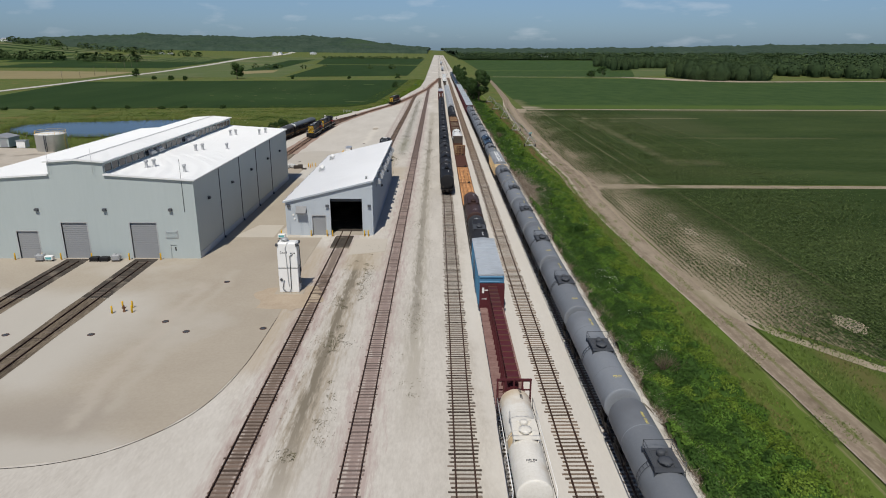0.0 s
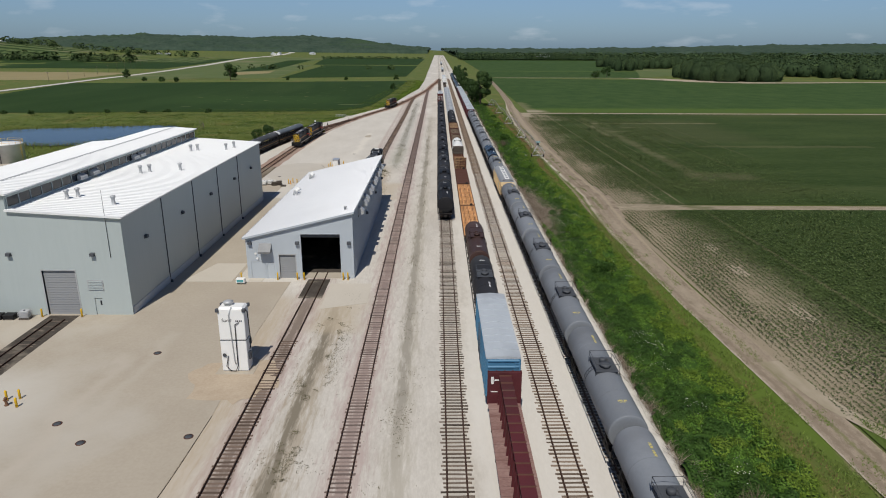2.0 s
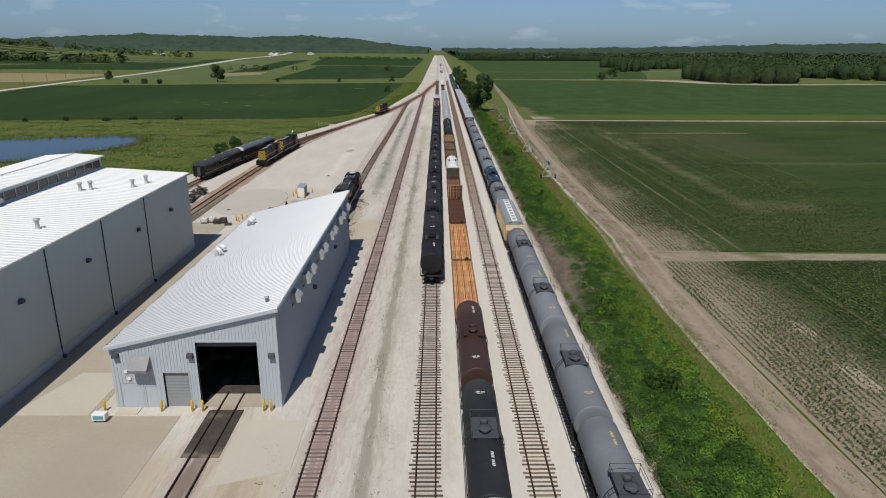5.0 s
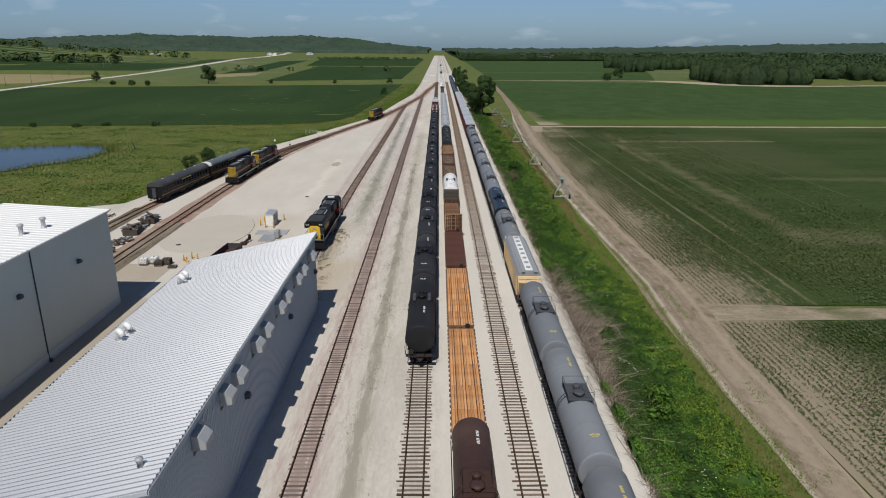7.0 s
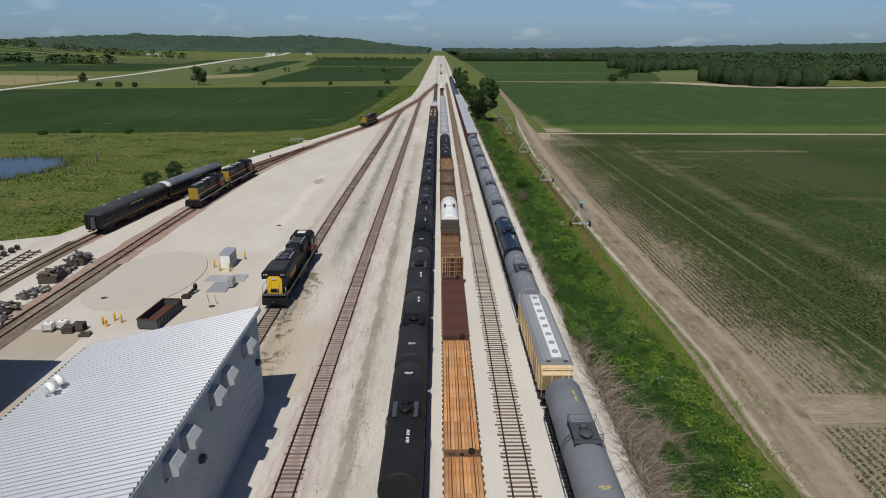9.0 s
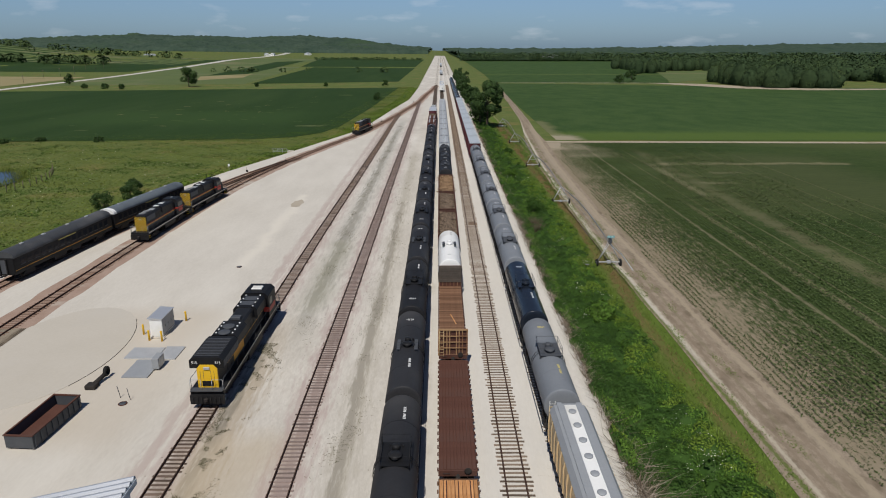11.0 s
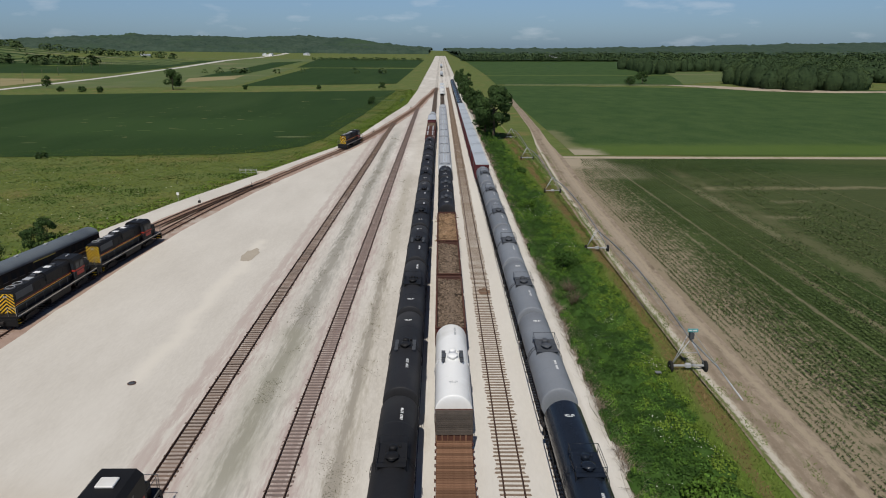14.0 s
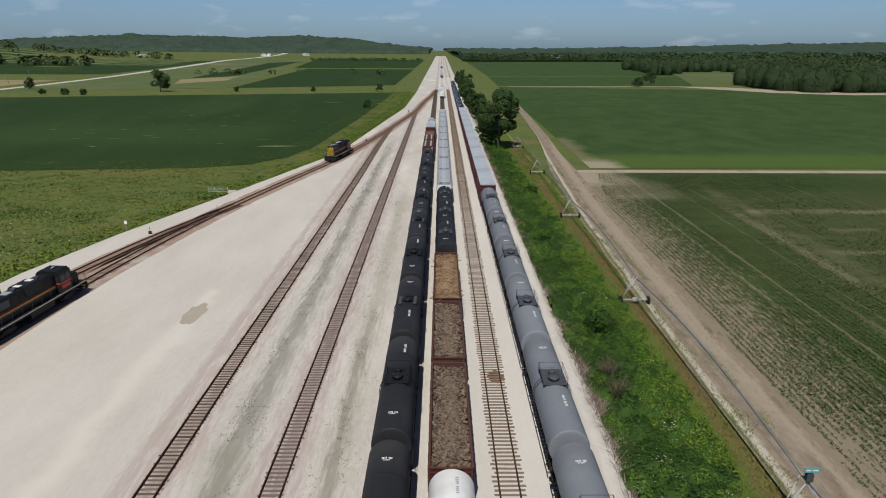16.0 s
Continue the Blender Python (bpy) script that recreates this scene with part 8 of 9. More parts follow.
slab("service_drive", [(-190, 188), (-95, 168), (-95, 182), (-118, 206), (-132, 216), (-190, 222)], -0.95, GRAVEL_WARM, "pale gravel drive by the water tank", "gravel drive", 0.4)
pond = [(-112, 266), (-105, 281), (-104, 296), (-112, 307), (-129, 306), (-150, 299), (-172, 291), (-178, 276), (-162, 256), (-140, 248), (-124, 249)]
shore = []
for x, y in curve(pond + pond[:1], 8)[:-1]:
    k = 1 + 0.07 * noise.noise((x / 5, y / 5, 0)) + 0.04 * noise.noise((x / 1.8, y / 1.8, 0))
    shore.append((-138 + (x + 138) * k, 278 + (y - 278) * k))
solid("pond", Shape().add([(x, y, LEFT + 0.25) for x, y in shore], [tuple(range(len(shore)))]), POND, "still blue-grey pond in the pasture", "pond", kind="structure")
fence_line = along(curve([(-150, 241), (-126, 243), (-110, 258), (-99, 276), (-97, 296), (-104, 312)]), 2.6)
post = None
for x, y, a in fence_line:
    if post is None:
        post = thing("fence_post", "weathered timber fence post by the pond", "fence post", pose(x, y, LEFT), "fence posts round the pond")
        part("stake", Shape().rod((0, 0, 0), (0, 0, 1.9), 0.09, 6), WOOD_POST, post)
    else:
        copy_thing(post, pose(x, y, LEFT, random.uniform(-5, 5), random.uniform(-5, 5)))


# ---------------------------------------------------------------- the irrigation machine along the dirt road
pv = thing("irrigation_pivot", "galvanised centre-pivot irrigation machine on wheeled towers", "irrigation pivot", pose(0, 0, 0))
px = 30.6
towers = [228.4, 271.5, 318.0, 366.0, 414.0]
HEAD_Z = 1.7
for k, y in enumerate(towers):
    gz = land(px, y)
    tw = part("tower", Shape().rod((px - 1.8, y, gz + 0.75), (px, y, HEAD_Z + 0.2), 0.06, 6).rod((px + 1.8, y, gz + 0.75), (px, y, HEAD_Z + 0.2), 0.06, 6).rod((px - 1.8, y, gz + 0.75), (px - 0.1, y + 0.9, HEAD_Z), 0.045, 6).rod((px + 1.8, y, gz + 0.75), (px + 0.1, y + 0.9, HEAD_Z), 0.045, 6).rod((px - 1.0, y, gz + 2.2), (px + 1.0, y, gz + 2.2), 0.04, 6), STEEL, pv, "galvanised A-frame tower")
    part("base_beam", Shape().box(px - 2.0, px + 2.0, y - 0.09, y + 0.09, gz + 0.62, gz + 0.8, 0.02).box(px - 0.3, px + 0.3, y - 0.2, y + 0.2, gz + 0.5, gz + 0.95, 0.04), STEEL, tw)
    for sx in (-1, 1):
        part("wheel", Shape().turn([(0.34, -0.14), (0.58, -0.14), (0.62, -0.09), (0.62, 0.09), (0.58, 0.14), (0.34, 0.14)], "x", 22, (px + sx * 1.85, y, gz + 0.60)).turn([(0.38, -0.05), (0.38, 0.05), (0.1, 0.08)], "x", 16, (px + sx * 1.85, y, gz + 0.60)), RUBBER, tw, "black flotation tyre")
    if k + 1 < len(towers):
        y1 = towers[k + 1]
        line = [(px, y + (y1 - y) * i / 12, HEAD_Z + 1.1 * math.sin(math.pi * i / 12)) for i in range(13)]
        part("span_pipe", Shape().pipe(line, 0.085, 10), STEEL_DULL, pv, "galvanised water pipe")
        tr = Shape()
        low = [(px, y + (y1 - y) * i / 12, HEAD_Z - 0.7 + 0.7 * abs(1 - i / 6) ** 2 + 1.1 * math.sin(math.pi * i / 12)) for i in range(13)]
        for i in range(1, 12):
            for sx in (-0.4, 0.4):
                tr.rod(line[i], (px + sx, low[i][1], low[i][2]), 0.014, 5)
            tr.rod((px - 0.4, low[i][1], low[i][2]), (px + 0.4, low[i][1], low[i][2]), 0.014, 5)
        for sx in (-0.4, 0.4):
            tr.pipe([line[0]] + [(px + sx, q[1], q[2]) for q in low[1:12]] + [line[12]], 0.02, 5)
        part("truss", tr, STEEL_DULL, pv)
part("overhang_pipe", Shape().pipe([(px, towers[0], HEAD_Z), (px + 0.2, 222, HEAD_Z + 0.2), (px + 0.3, 216.5, HEAD_Z - 0.3)], 0.07, 10).pipe([(px, towers[0], HEAD_Z + 1.1), (px + 0.3, 217, HEAD_Z - 0.25)], 0.02, 5), STEEL, pv, "end overhang with spray gun")
part("control_box", Shape().box(px - 0.25, px + 0.25, towers[0] - 0.2, towers[0] + 0.2, HEAD_Z + 0.15, HEAD_Z + 0.9, 0.04), GREY_DARK, pv)
part("sign", Shape().box(px - 0.55, px + 0.55, towers[0] - 0.25, towers[0] - 0.21, HEAD_Z + 1.0, HEAD_Z + 1.4, 0.01), TEAL, pv, "small teal maker's sign")
part("lettering", Shape().box(px - 0.45, px - 0.1, towers[0] - 0.262, towers[0] - 0.252, HEAD_Z + 1.14, HEAD_Z + 1.26).box(px, px + 0.42, towers[0] - 0.262, towers[0] - 0.252, HEAD_Z + 1.14, HEAD_Z + 1.26), LETTER, pv)
m = thing("marker_post", "small pale marker post in the grass", "post", pose(26.8, 226.5, RIGHT))
part("stake", Shape().rod((0, 0, 0), (0, 0, 0.9), 0.04, 6), STEEL_DULL, m)
part("plate", Shape().box(-0.3, 0.3, -0.25, 0.25, 0.9, 0.95), STEEL_DULL, m)

# ---------------------------------------------------------------- growing things
def leaf_cards(rng, centres, size, up=0.6, slim=0.62, facing=None, loose=0.45):
    """Four-cornered leaves of uneven size about the given points, turned at random but mostly skyward, or mostly as facing says."""
    n = len(centres)
    nrm = rng.normal(size=(n, 3))
    nrm /= np.linalg.norm(nrm, axis=1)[:, None]
    if facing is not None:
        nrm = nrm * loose + facing
    nrm[:, 2] = (np.abs(nrm[:, 2]) if facing is None else nrm[:, 2]) + up
    nrm /= np.linalg.norm(nrm, axis=1)[:, None]
    t = np.cross(nrm, rng.normal(size=(n, 3)))
    t /= np.linalg.norm(t, axis=1)[:, None]
    b = np.cross(nrm, t)
    s = (size * rng.uniform(0.65, 1.35, n))[:, None]
    return np.stack([centres + t * s, centres + b * s * slim, centres - t * s * 0.9, centres - b * s * slim], 1)


def blades(rng, feet, height, width, lean=0.35):
    """Upright three-cornered blades."""
    n = len(feet)
    a = rng.uniform(0, 2 * np.pi, n)
    side = np.stack([np.cos(a), np.sin(a), np.zeros(n)], 1) * (width * rng.uniform(0.6, 1.3, n))[:, None]
    tip = np.stack([rng.normal(0, lean, n), rng.normal(0, lean, n), np.ones(n)], 1) * (height * rng.uniform(0.5, 1.3, n))[:, None]
    return np.stack([feet - side, feet + side, feet + tip], 1)


def field_noise(x, y, s, k=0.0):
    return np.array([noise.noise((a / s, b / s, k)) for a, b in zip(x, y)])


def stuff(name, verts, mat, label, category, corners=4):
    ob = new(name, quads(name, verts, mat, corners))
    return tagged(ob, label, category, kind="stuff")


LAND = np.vectorize(land)


BANK_X0, BANK_Y0, CELL = 17.6, 28.0, 0.2
BANK_NX, BANK_NY = 72, 2120


def bank_edge(y):
    """Where the shrubs give way to the short verge grass."""
    return float(np.interp(y, [60, 100, 140, 160, 178, 192, 222, 250, 275, 300, 340, 430], [29.6, 29.2, 29.6, 30.0, 29.4, 28.0, 27.9, 28.8, 28.4, 28.0, 27.0, 25.6])) + 0.7 * noise.noise((y / 5, 5, 0)) + 0.4 * noise.noise((y / 1.7, 5, 0))


def dead_ground(y):
    """How far the dry brush reaches in from the gravel."""
    return 19.0 + 0.7 * noise.noise((y / 6, 1, 0)) + 3.4 * math.exp(-((y - 154) / 10.5) ** 2) + 1.0 * math.exp(-((y - 246) / 14) ** 2) + 0.5 * math.exp(-((y - 200) / 16) ** 2)


def shrub_mounds():
    """Height of the shrub canopy over the bank on a fine grid, and which shrub stands where."""
    r = np.random.default_rng(70)
    top = np.full((BANK_NY, BANK_NX), 0.0)
    who = np.full((BANK_NY, BANK_NX), -1)
    for k in range(3400):
        y = BANK_Y0 + 6 + 408 * r.uniform(0, 1) ** 1.15
        x = r.uniform(18.6, 31.0)
        rad = r.uniform(0.5, 1.5)
        lush = 0.5 + 0.5 * noise.noise((x / 5, y / 9, 11))
        h = (0.45 + 0.9 * r.uniform(0, 1) ** 1.6) * (0.75 + 0.7 * lush)
        edge = bank_edge(y)
        if x > edge - 1.5:
            h *= 0.55
        if x < dead_ground(y) or x + 0.35 * rad > edge:
            continue
        j0, j1 = int((y - rad - BANK_Y0) / CELL), int((y + rad - BANK_Y0) / CELL) + 1
        i0, i1 = int((x - rad - BANK_X0) / CELL), int((x + rad - BANK_X0) / CELL) + 1
        j0, i0, j1, i1 = max(j0, 0), max(i0, 0), min(j1, BANK_NY), min(i1, BANK_NX)
        yy, xx = np.mgrid[j0:j1, i0:i1]
        d = ((xx * CELL + BANK_X0 - x) ** 2 + (yy * CELL + BANK_Y0 - y) ** 2) / rad ** 2
        dome = np.where(d < 1, 0.3 + h * np.sqrt(np.clip(1 - d, 0, 1)), 0)
        higher = dome > top[j0:j1, i0:i1]
        top[j0:j1, i0:i1][higher] = dome[higher]
        who[j0:j1, i0:i1][higher] = k
    for j in range(BANK_NY):
        y = BANK_Y0 + j * CELL
        i0, i1 = int((dead_ground(y) + 0.3 - BANK_X0) / CELL), int((bank_edge(y) - 0.3 - BANK_X0) / CELL)
        row = top[j, max(i0, 0):max(i1, 0)]
        row[row < 0.32] = 0.32
    return top, who


SHRUB_TOP, SHRUB_ID = shrub_mounds()


def bank_cell(x, y):
    return np.clip(((np.asarray(y) - BANK_Y0) / CELL).astype(int), 0, BANK_NY - 1), np.clip(((np.asarray(x) - BANK_X0) / CELL).astype(int), 0, BANK_NX - 1)


def bank_height(x, y):
    """How high the shrubs stand on the bank beside the yard."""
    j, i = bank_cell(x, y)
    return SHRUB_TOP[j, i]


def ground_at(x, y):
    """The ground as it lies beside the yard: the bank, then the field."""
    z = land(x, y)
    if 18.4 < x < 21.0:
        z = max(z, YARD + (RIGHT - 0.5 - YARD) * (x - 18.4) / 2.6)
    elif x <= 18.4:
        z = YARD
    return z


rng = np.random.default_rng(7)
# dark sheet added below the leaves for the shade in their gaps
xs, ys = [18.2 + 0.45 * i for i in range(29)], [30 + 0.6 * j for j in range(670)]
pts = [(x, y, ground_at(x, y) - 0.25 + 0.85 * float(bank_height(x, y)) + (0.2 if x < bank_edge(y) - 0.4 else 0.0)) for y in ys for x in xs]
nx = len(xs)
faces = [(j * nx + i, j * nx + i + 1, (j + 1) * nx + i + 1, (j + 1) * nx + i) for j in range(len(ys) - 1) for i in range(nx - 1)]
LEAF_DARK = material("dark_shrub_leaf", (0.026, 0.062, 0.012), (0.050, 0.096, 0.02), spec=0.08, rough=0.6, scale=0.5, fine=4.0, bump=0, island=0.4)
tagged(solid("shrub_bed", Shape().add(pts, faces, True), LEAF_DARK, "dark green sheet filling the shaded depth under the shrub leaves", "undergrowth"), kind="stuff")
LITTER = material("dry_litter", (0.13, 0.105, 0.075), (0.30, 0.255, 0.195), scale=1.2, fine=9.0, bump=0.9, c=(0.075, 0.08, 0.035), streak=(1.0, 0.6, 1.0), spec=0.05)
es, ef = [], []
for j in range(390):
    y = 20 + 2.0 * j
    a = 18.0 + 0.5 * noise.noise((y / 4, 2, 0)) + 0.3 * noise.noise((y / 1.3, 2, 0))
    for x in (a, a + 0.9, a + 2.0, a + 4.6):
        es.append((x, y, ground_at(x, y) + 0.05 if x > 18.4 else YARD + 0.012))
    if j:
        q = (j - 1) * 4
        ef += [(q + k, q + k + 1, q + k + 5, q + k + 4) for k in range(3)]
solid("dry_edge", Shape().add(es, ef, True), LITTER, "strip of dry litter and weeds along the gravel", "dry litter", kind="structure")
DEADWOOD_PALE = material("bleached_stalks", (0.24, 0.20, 0.155), (0.40, 0.345, 0.275), scale=0.5, fine=6.0, bump=0, island=0.4, spec=0.08)
n = 42000
y = 30 + 390 * rng.uniform(0, 1, n) ** 1.25
x = 18.2 + (np.array([dead_ground(b) for b in y]) - 17.6) * rng.uniform(0, 1, n)
feet = np.stack([x, y, [ground_at(a, b) for a, b in zip(x, y)]], 1)
pale = rng.uniform(0, 1, n) < 0.45
stuff("dry_brush", blades(rng, feet[pale], 0.62, 0.022, 1.1), DEADWOOD_PALE, "pale bleached weed stalks beside the gravel", "dry brush", 3)
stuff("dry_brush", blades(rng, feet[~pale], 0.68, 0.026, 0.9), DEADWOOD, "dry grey-brown weeds beside the gravel", "dry brush", 3)
n = 15000
y = rng.normal(154, 8.5, n)
x = 18.8 + (np.array([dead_ground(b) for b in y]) - 18.6) * rng.uniform(0, 1.12, n)
feet = np.stack([x, y, np.array([ground_at(a, b) for a, b in zip(x, y)]) + rng.uniform(0, 0.45, n)], 1)
stuff("dry_brush", blades(rng, feet[::2], 0.75, 0.035, 2.4), DEADWOOD_PALE, "tangled heap of bleached dead sticks", "dry brush", 3)
stuff("dry_brush", blades(rng, feet[1::2], 0.75, 0.035, 2.2), DEADWOOD, "tangled heap of grey-brown dead sticks", "dry brush", 3)
# leaves over every mound of the bank, turned outwards as the mound is
n = 420000
x, y = rng.uniform(18.4, 31.2, n), 30 + 400 * rng.uniform(0, 1, n) ** 1.3
jj, ii = bank_cell(x, y)
h = SHRUB_TOP[jj, ii]
keep = h > 0.1
x, y, h, jj, ii = x[keep], y[keep], h[keep], jj[keep], ii[keep]
slope_y, slope_x = np.gradient(SHRUB_TOP, CELL)
out = np.stack([-np.clip(slope_x[jj, ii], -1.6, 1.6), -np.clip(slope_y[jj, ii], -1.6, 1.6), np.full(len(x), 0.8)], 1)
out /= np.linalg.norm(out, axis=1)[:, None]
z = np.array([ground_at(a, b) for a, b in zip(x, y)]) + h * rng.uniform(0.8, 1.08, len(x)) + rng.uniform(-0.05, 0.1, len(x))
pts = np.stack([x, y, z], 1)
tone = np.random.default_rng(3).uniform(-0.55, 0.55, 3400)[SHRUB_ID[jj, ii]] + 0.7 * field_noise(x, y, 7.0, 3.0) + np.clip((x - 25.6) / 5.0, -0.45, 0.55)
LEAF_OLIVE = material("olive_shrub_leaf", (0.088, 0.150, 0.016), (0.140, 0.200, 0.032), spec=0.08, rough=0.6, scale=0.3, fine=2.0, bump=0, island=0.4)
for low, high, mat, label in ((-9, -0.27, LEAF_DARK, "dark green shrub foliage on the bank"), (-0.27, 0.24, LEAF_SHRUB, "dense green shrub foliage on the bank"), (0.24, 9, LEAF_OLIVE, "yellow-green weed foliage on the bank")):
    pick = (tone >= low) & (tone < high)
    stuff("shrub_leaves", leaf_cards(rng, pts[pick], 0.105, 0.25, 0.66, out[pick]), mat, label, "shrubs")
pick = (tone > -0.1) & (rng.uniform(0, 1, len(x)) < 0.05)
stuff("tall_weeds", blades(rng, pts[pick] - [0, 0, 0.2], 0.75, 0.03, 0.5), LEAF_OLIVE, "tall weed stems standing out of the shrubs", "weeds", 3)
n = 1300
cx, cy = rng.uniform(21.5, 27.5, 34), rng.uniform(60, 320, 34)
pick = rng.integers(0, 34, n)
x, y = cx[pick] + rng.normal(0, 0.7, n), cy[pick] + rng.normal(0, 1.1, n)
z = np.array([ground_at(a, b) for a, b in zip(x, y)]) + 1.05 * bank_height(x, y) + 0.08
stuff("flower_heads", leaf_cards(rng, np.stack([x, y, z], 1), 0.05, 1.5, 0.9), FLOWER, "clusters of small white flower heads among the shrubs", "wild flowers")

# verge between the shrubs and the dirt road, with its grass
ribbon("verge", [(30.6, 30), (30.6, 140), (30.6, 165), (29.8, 200), (29.8, 225), (30.2, 260), (30.0, 300), (28.6, 380), (27.5, 440), (25, 620)], [6.4, 6.0, 5.0, 5.2, 6.2, 6.4, 7.0, 8, 8, 12], 0.09, VERGE, "short green and rust-brown verge grass", "grass verge")
n = 95000
x, y = rng.uniform(27.0, 34.0, n), 30 + 400 * rng.uniform(0, 1, n) ** 1.3
left = np.array([bank_edge(b) for b in y])
right = np.interp(y, [60, 140, 165, 192, 205, 220, 250, 285, 330], [32.6, 32.3, 31.8, 31.4, 31.0, 31.8, 32.6, 33.4, 33.4])
wild = field_noise(x, y, 2.2, 6.0)
keep = (x > left - 0.8) & (x < right + 0.9 * field_noise(x, y, 4.0, 2.0)) & (wild > -0.4)
x, y, wild, left, right = x[keep], y[keep], wild[keep], left[keep], right[keep]
feet = np.stack([x, y, LAND(x, y) + 0.08], 1)
rusty = (np.abs((x - left) / np.maximum(right - left, 0.5) - 0.55) < 0.28) & (field_noise(x * 2, y * 0.5, 4.0, 12.0) > -0.05) & ((y > 180) | (rng.uniform(0, 1, len(y)) < 0.35))
GRASS = material("grass_blade", (0.088, 0.148, 0.020), (0.148, 0.204, 0.038), rough=0.7, scale=0.12, fine=1.0, bump=0, island=0.35, c=(0.18, 0.17, 0.06))
GRASS_RUST = material("rusty_grass_blade", (0.15, 0.10, 0.045), (0.24, 0.165, 0.08), rough=0.8, scale=0.3, fine=1.0, bump=0, island=0.35)
stuff("dry_grass", blades(rng, feet[rusty], 0.2, 0.045, 0.7), GRASS_RUST, "rust-brown seeding grass in the verge", "grass", 3)
feet = feet[~rusty]
stuff("verge_grass", blades(rng, feet, 0.26, 0.05, 0.6), GRASS, "tufts of short green verge grass", "grass", 3)

# dead weeds in the dirt between the tracks
n = 90000
lane = rng.integers(0, 4, n)
x = np.array([-4.1, -12.9, -12.6, -15.0])[lane] + rng.normal(0, 1.0, n)
y = np.array([55, 45, 190, 158])[lane] + np.array([270, 60, 220, 38])[lane] * rng.uniform(0, 1, n)
clump_n = field_noise(x * 1.3, y * 0.5, 3.2, 14.0) + 0.6 * field_noise(x, y, 0.9, 3.0)
keep = clump_n > 0.2
feet = np.stack([x, y, np.full(n, YARD)], 1)[keep]
WEED_DRY = material("dead_ground_weed", (0.085, 0.080, 0.045), (0.17, 0.155, 0.095), scale=0.4, fine=5.0, bump=0, island=0.45, spec=0.05)
stuff("ground_weeds", blades(rng, feet, 0.06, 0.028, 2.0), WEED_DRY, "flattened dead weeds between the tracks", "weeds", 3)
# tufts on the dirt road
n = 26000
y = 50 + 330 * rng.uniform(0, 1, n) ** 1.2
centre = np.interp(y, [30, 105, 125, 160, 196, 260, 330, 372], [36.2, 34.3, 34.0, 34.4, 34.4, 34.4, 35.4, 37])
x = centre + np.where(rng.uniform(0, 1, n) < 0.6, -1.9, 0.3) + rng.normal(0, 0.4, n)
keep = field_noise(x, y * 0.6, 3.0, 19.0) > 0.06
feet = np.stack([x, y, LAND(x, y) + 0.15], 1)[keep]
stuff("road_weeds", blades(rng, feet, 0.13, 0.05, 1.0), GRASS, "small weeds along the ruts of the dirt road", "weeds", 3)

# rows of young plants in the fields beside the road
def crop_rows(x0, x1, y0, y1, step, seed, size, leaves):
    """Plants in drilled rows along the road, thin where the soil is poor."""
    r = np.random.default_rng(seed)
    x, y = np.meshgrid(np.arange(x0, x1, 0.76), np.arange(y0, y1, step))
    x, y = x.ravel() + r.normal(0, 0.04, x.size), y.ravel() + r.normal(0, 0.07, x.size)
    vigour = 0.55 + field_noise(x, y * 0.45, 9.0, seed) * 0.8 + 0.5 * field_noise(x * 2.2, y * 0.25, 5.0, seed + 3.0) + np.clip((x - 44) / 22.0, -0.15, 0.5)
    vigour -= 0.35 * np.exp(-((y - 168) / 8.0) ** 2) * (x < 62) + 0.6 * np.exp(-((x - 53.6) / 0.6) ** 2) * (y > 160) + 0.4 * np.exp(-((x - 49.6) / 0.5) ** 2) * (y > 160)
    vigour -= (0.55 + 1.2 * field_noise(x, y, 4.0, 31.0)) * np.exp(-((x - 69.5) / 3.4) ** 2) * (y > 190) * (y < 352)
    vigour += 0.3 * ((y > 180) & (x < 50)) + 0.25 * (y < 148) - 0.35 * ((y > 230) & (x > 58)) * (0.4 + field_noise(x * 2.5, y * 0.3, 4.0, 51.0))
    vigour -= 1.5 * np.clip(field_noise(x * 0.3, y * 1.4, 5.0, 61.0) - 0.12, 0, 1) * (y > 262)
    keep = vigour > r.uniform(-0.1, 0.45, x.size)
    edge = np.interp(y, [60, 90, 105, 147, 156, 168, 178, 200, 225, 260, 330, 366], [38.6, 37.2, 37.0, 36.9, 38.0, 39.6, 38.0, 37.8, 37.9, 38.8, 41, 47])
    keep &= (y > 73.5 - (x - 39.5) * 1.2) & (x > edge + 0.5 * field_noise(x, y, 6.0, 2.0)) & (r.uniform(0, 1, x.size) > (x - 70) / 32)
    x, y, v = x[keep], y[keep], np.clip(vigour[keep], 0.15, 1.0)
    v *= 1 - 0.4 * np.clip((y - 235) / 60.0, 0, 1) * np.clip((66 - x) / 8.0, 0, 1)
    c = np.stack([x, y, LAND(x, y) + 0.10 + 0.22 * v], 1)
    out = []
    for k in range(leaves):
        d = c + np.stack([r.normal(0, 0.07 + 0.08 * v), r.normal(0, 0.10, len(c)), r.uniform(-0.1, 0.1, len(c))], 1)
        out.append(leaf_cards(r, d, size * (0.5 + 0.7 * v), 0.7, 0.5))
    return np.concatenate(out)


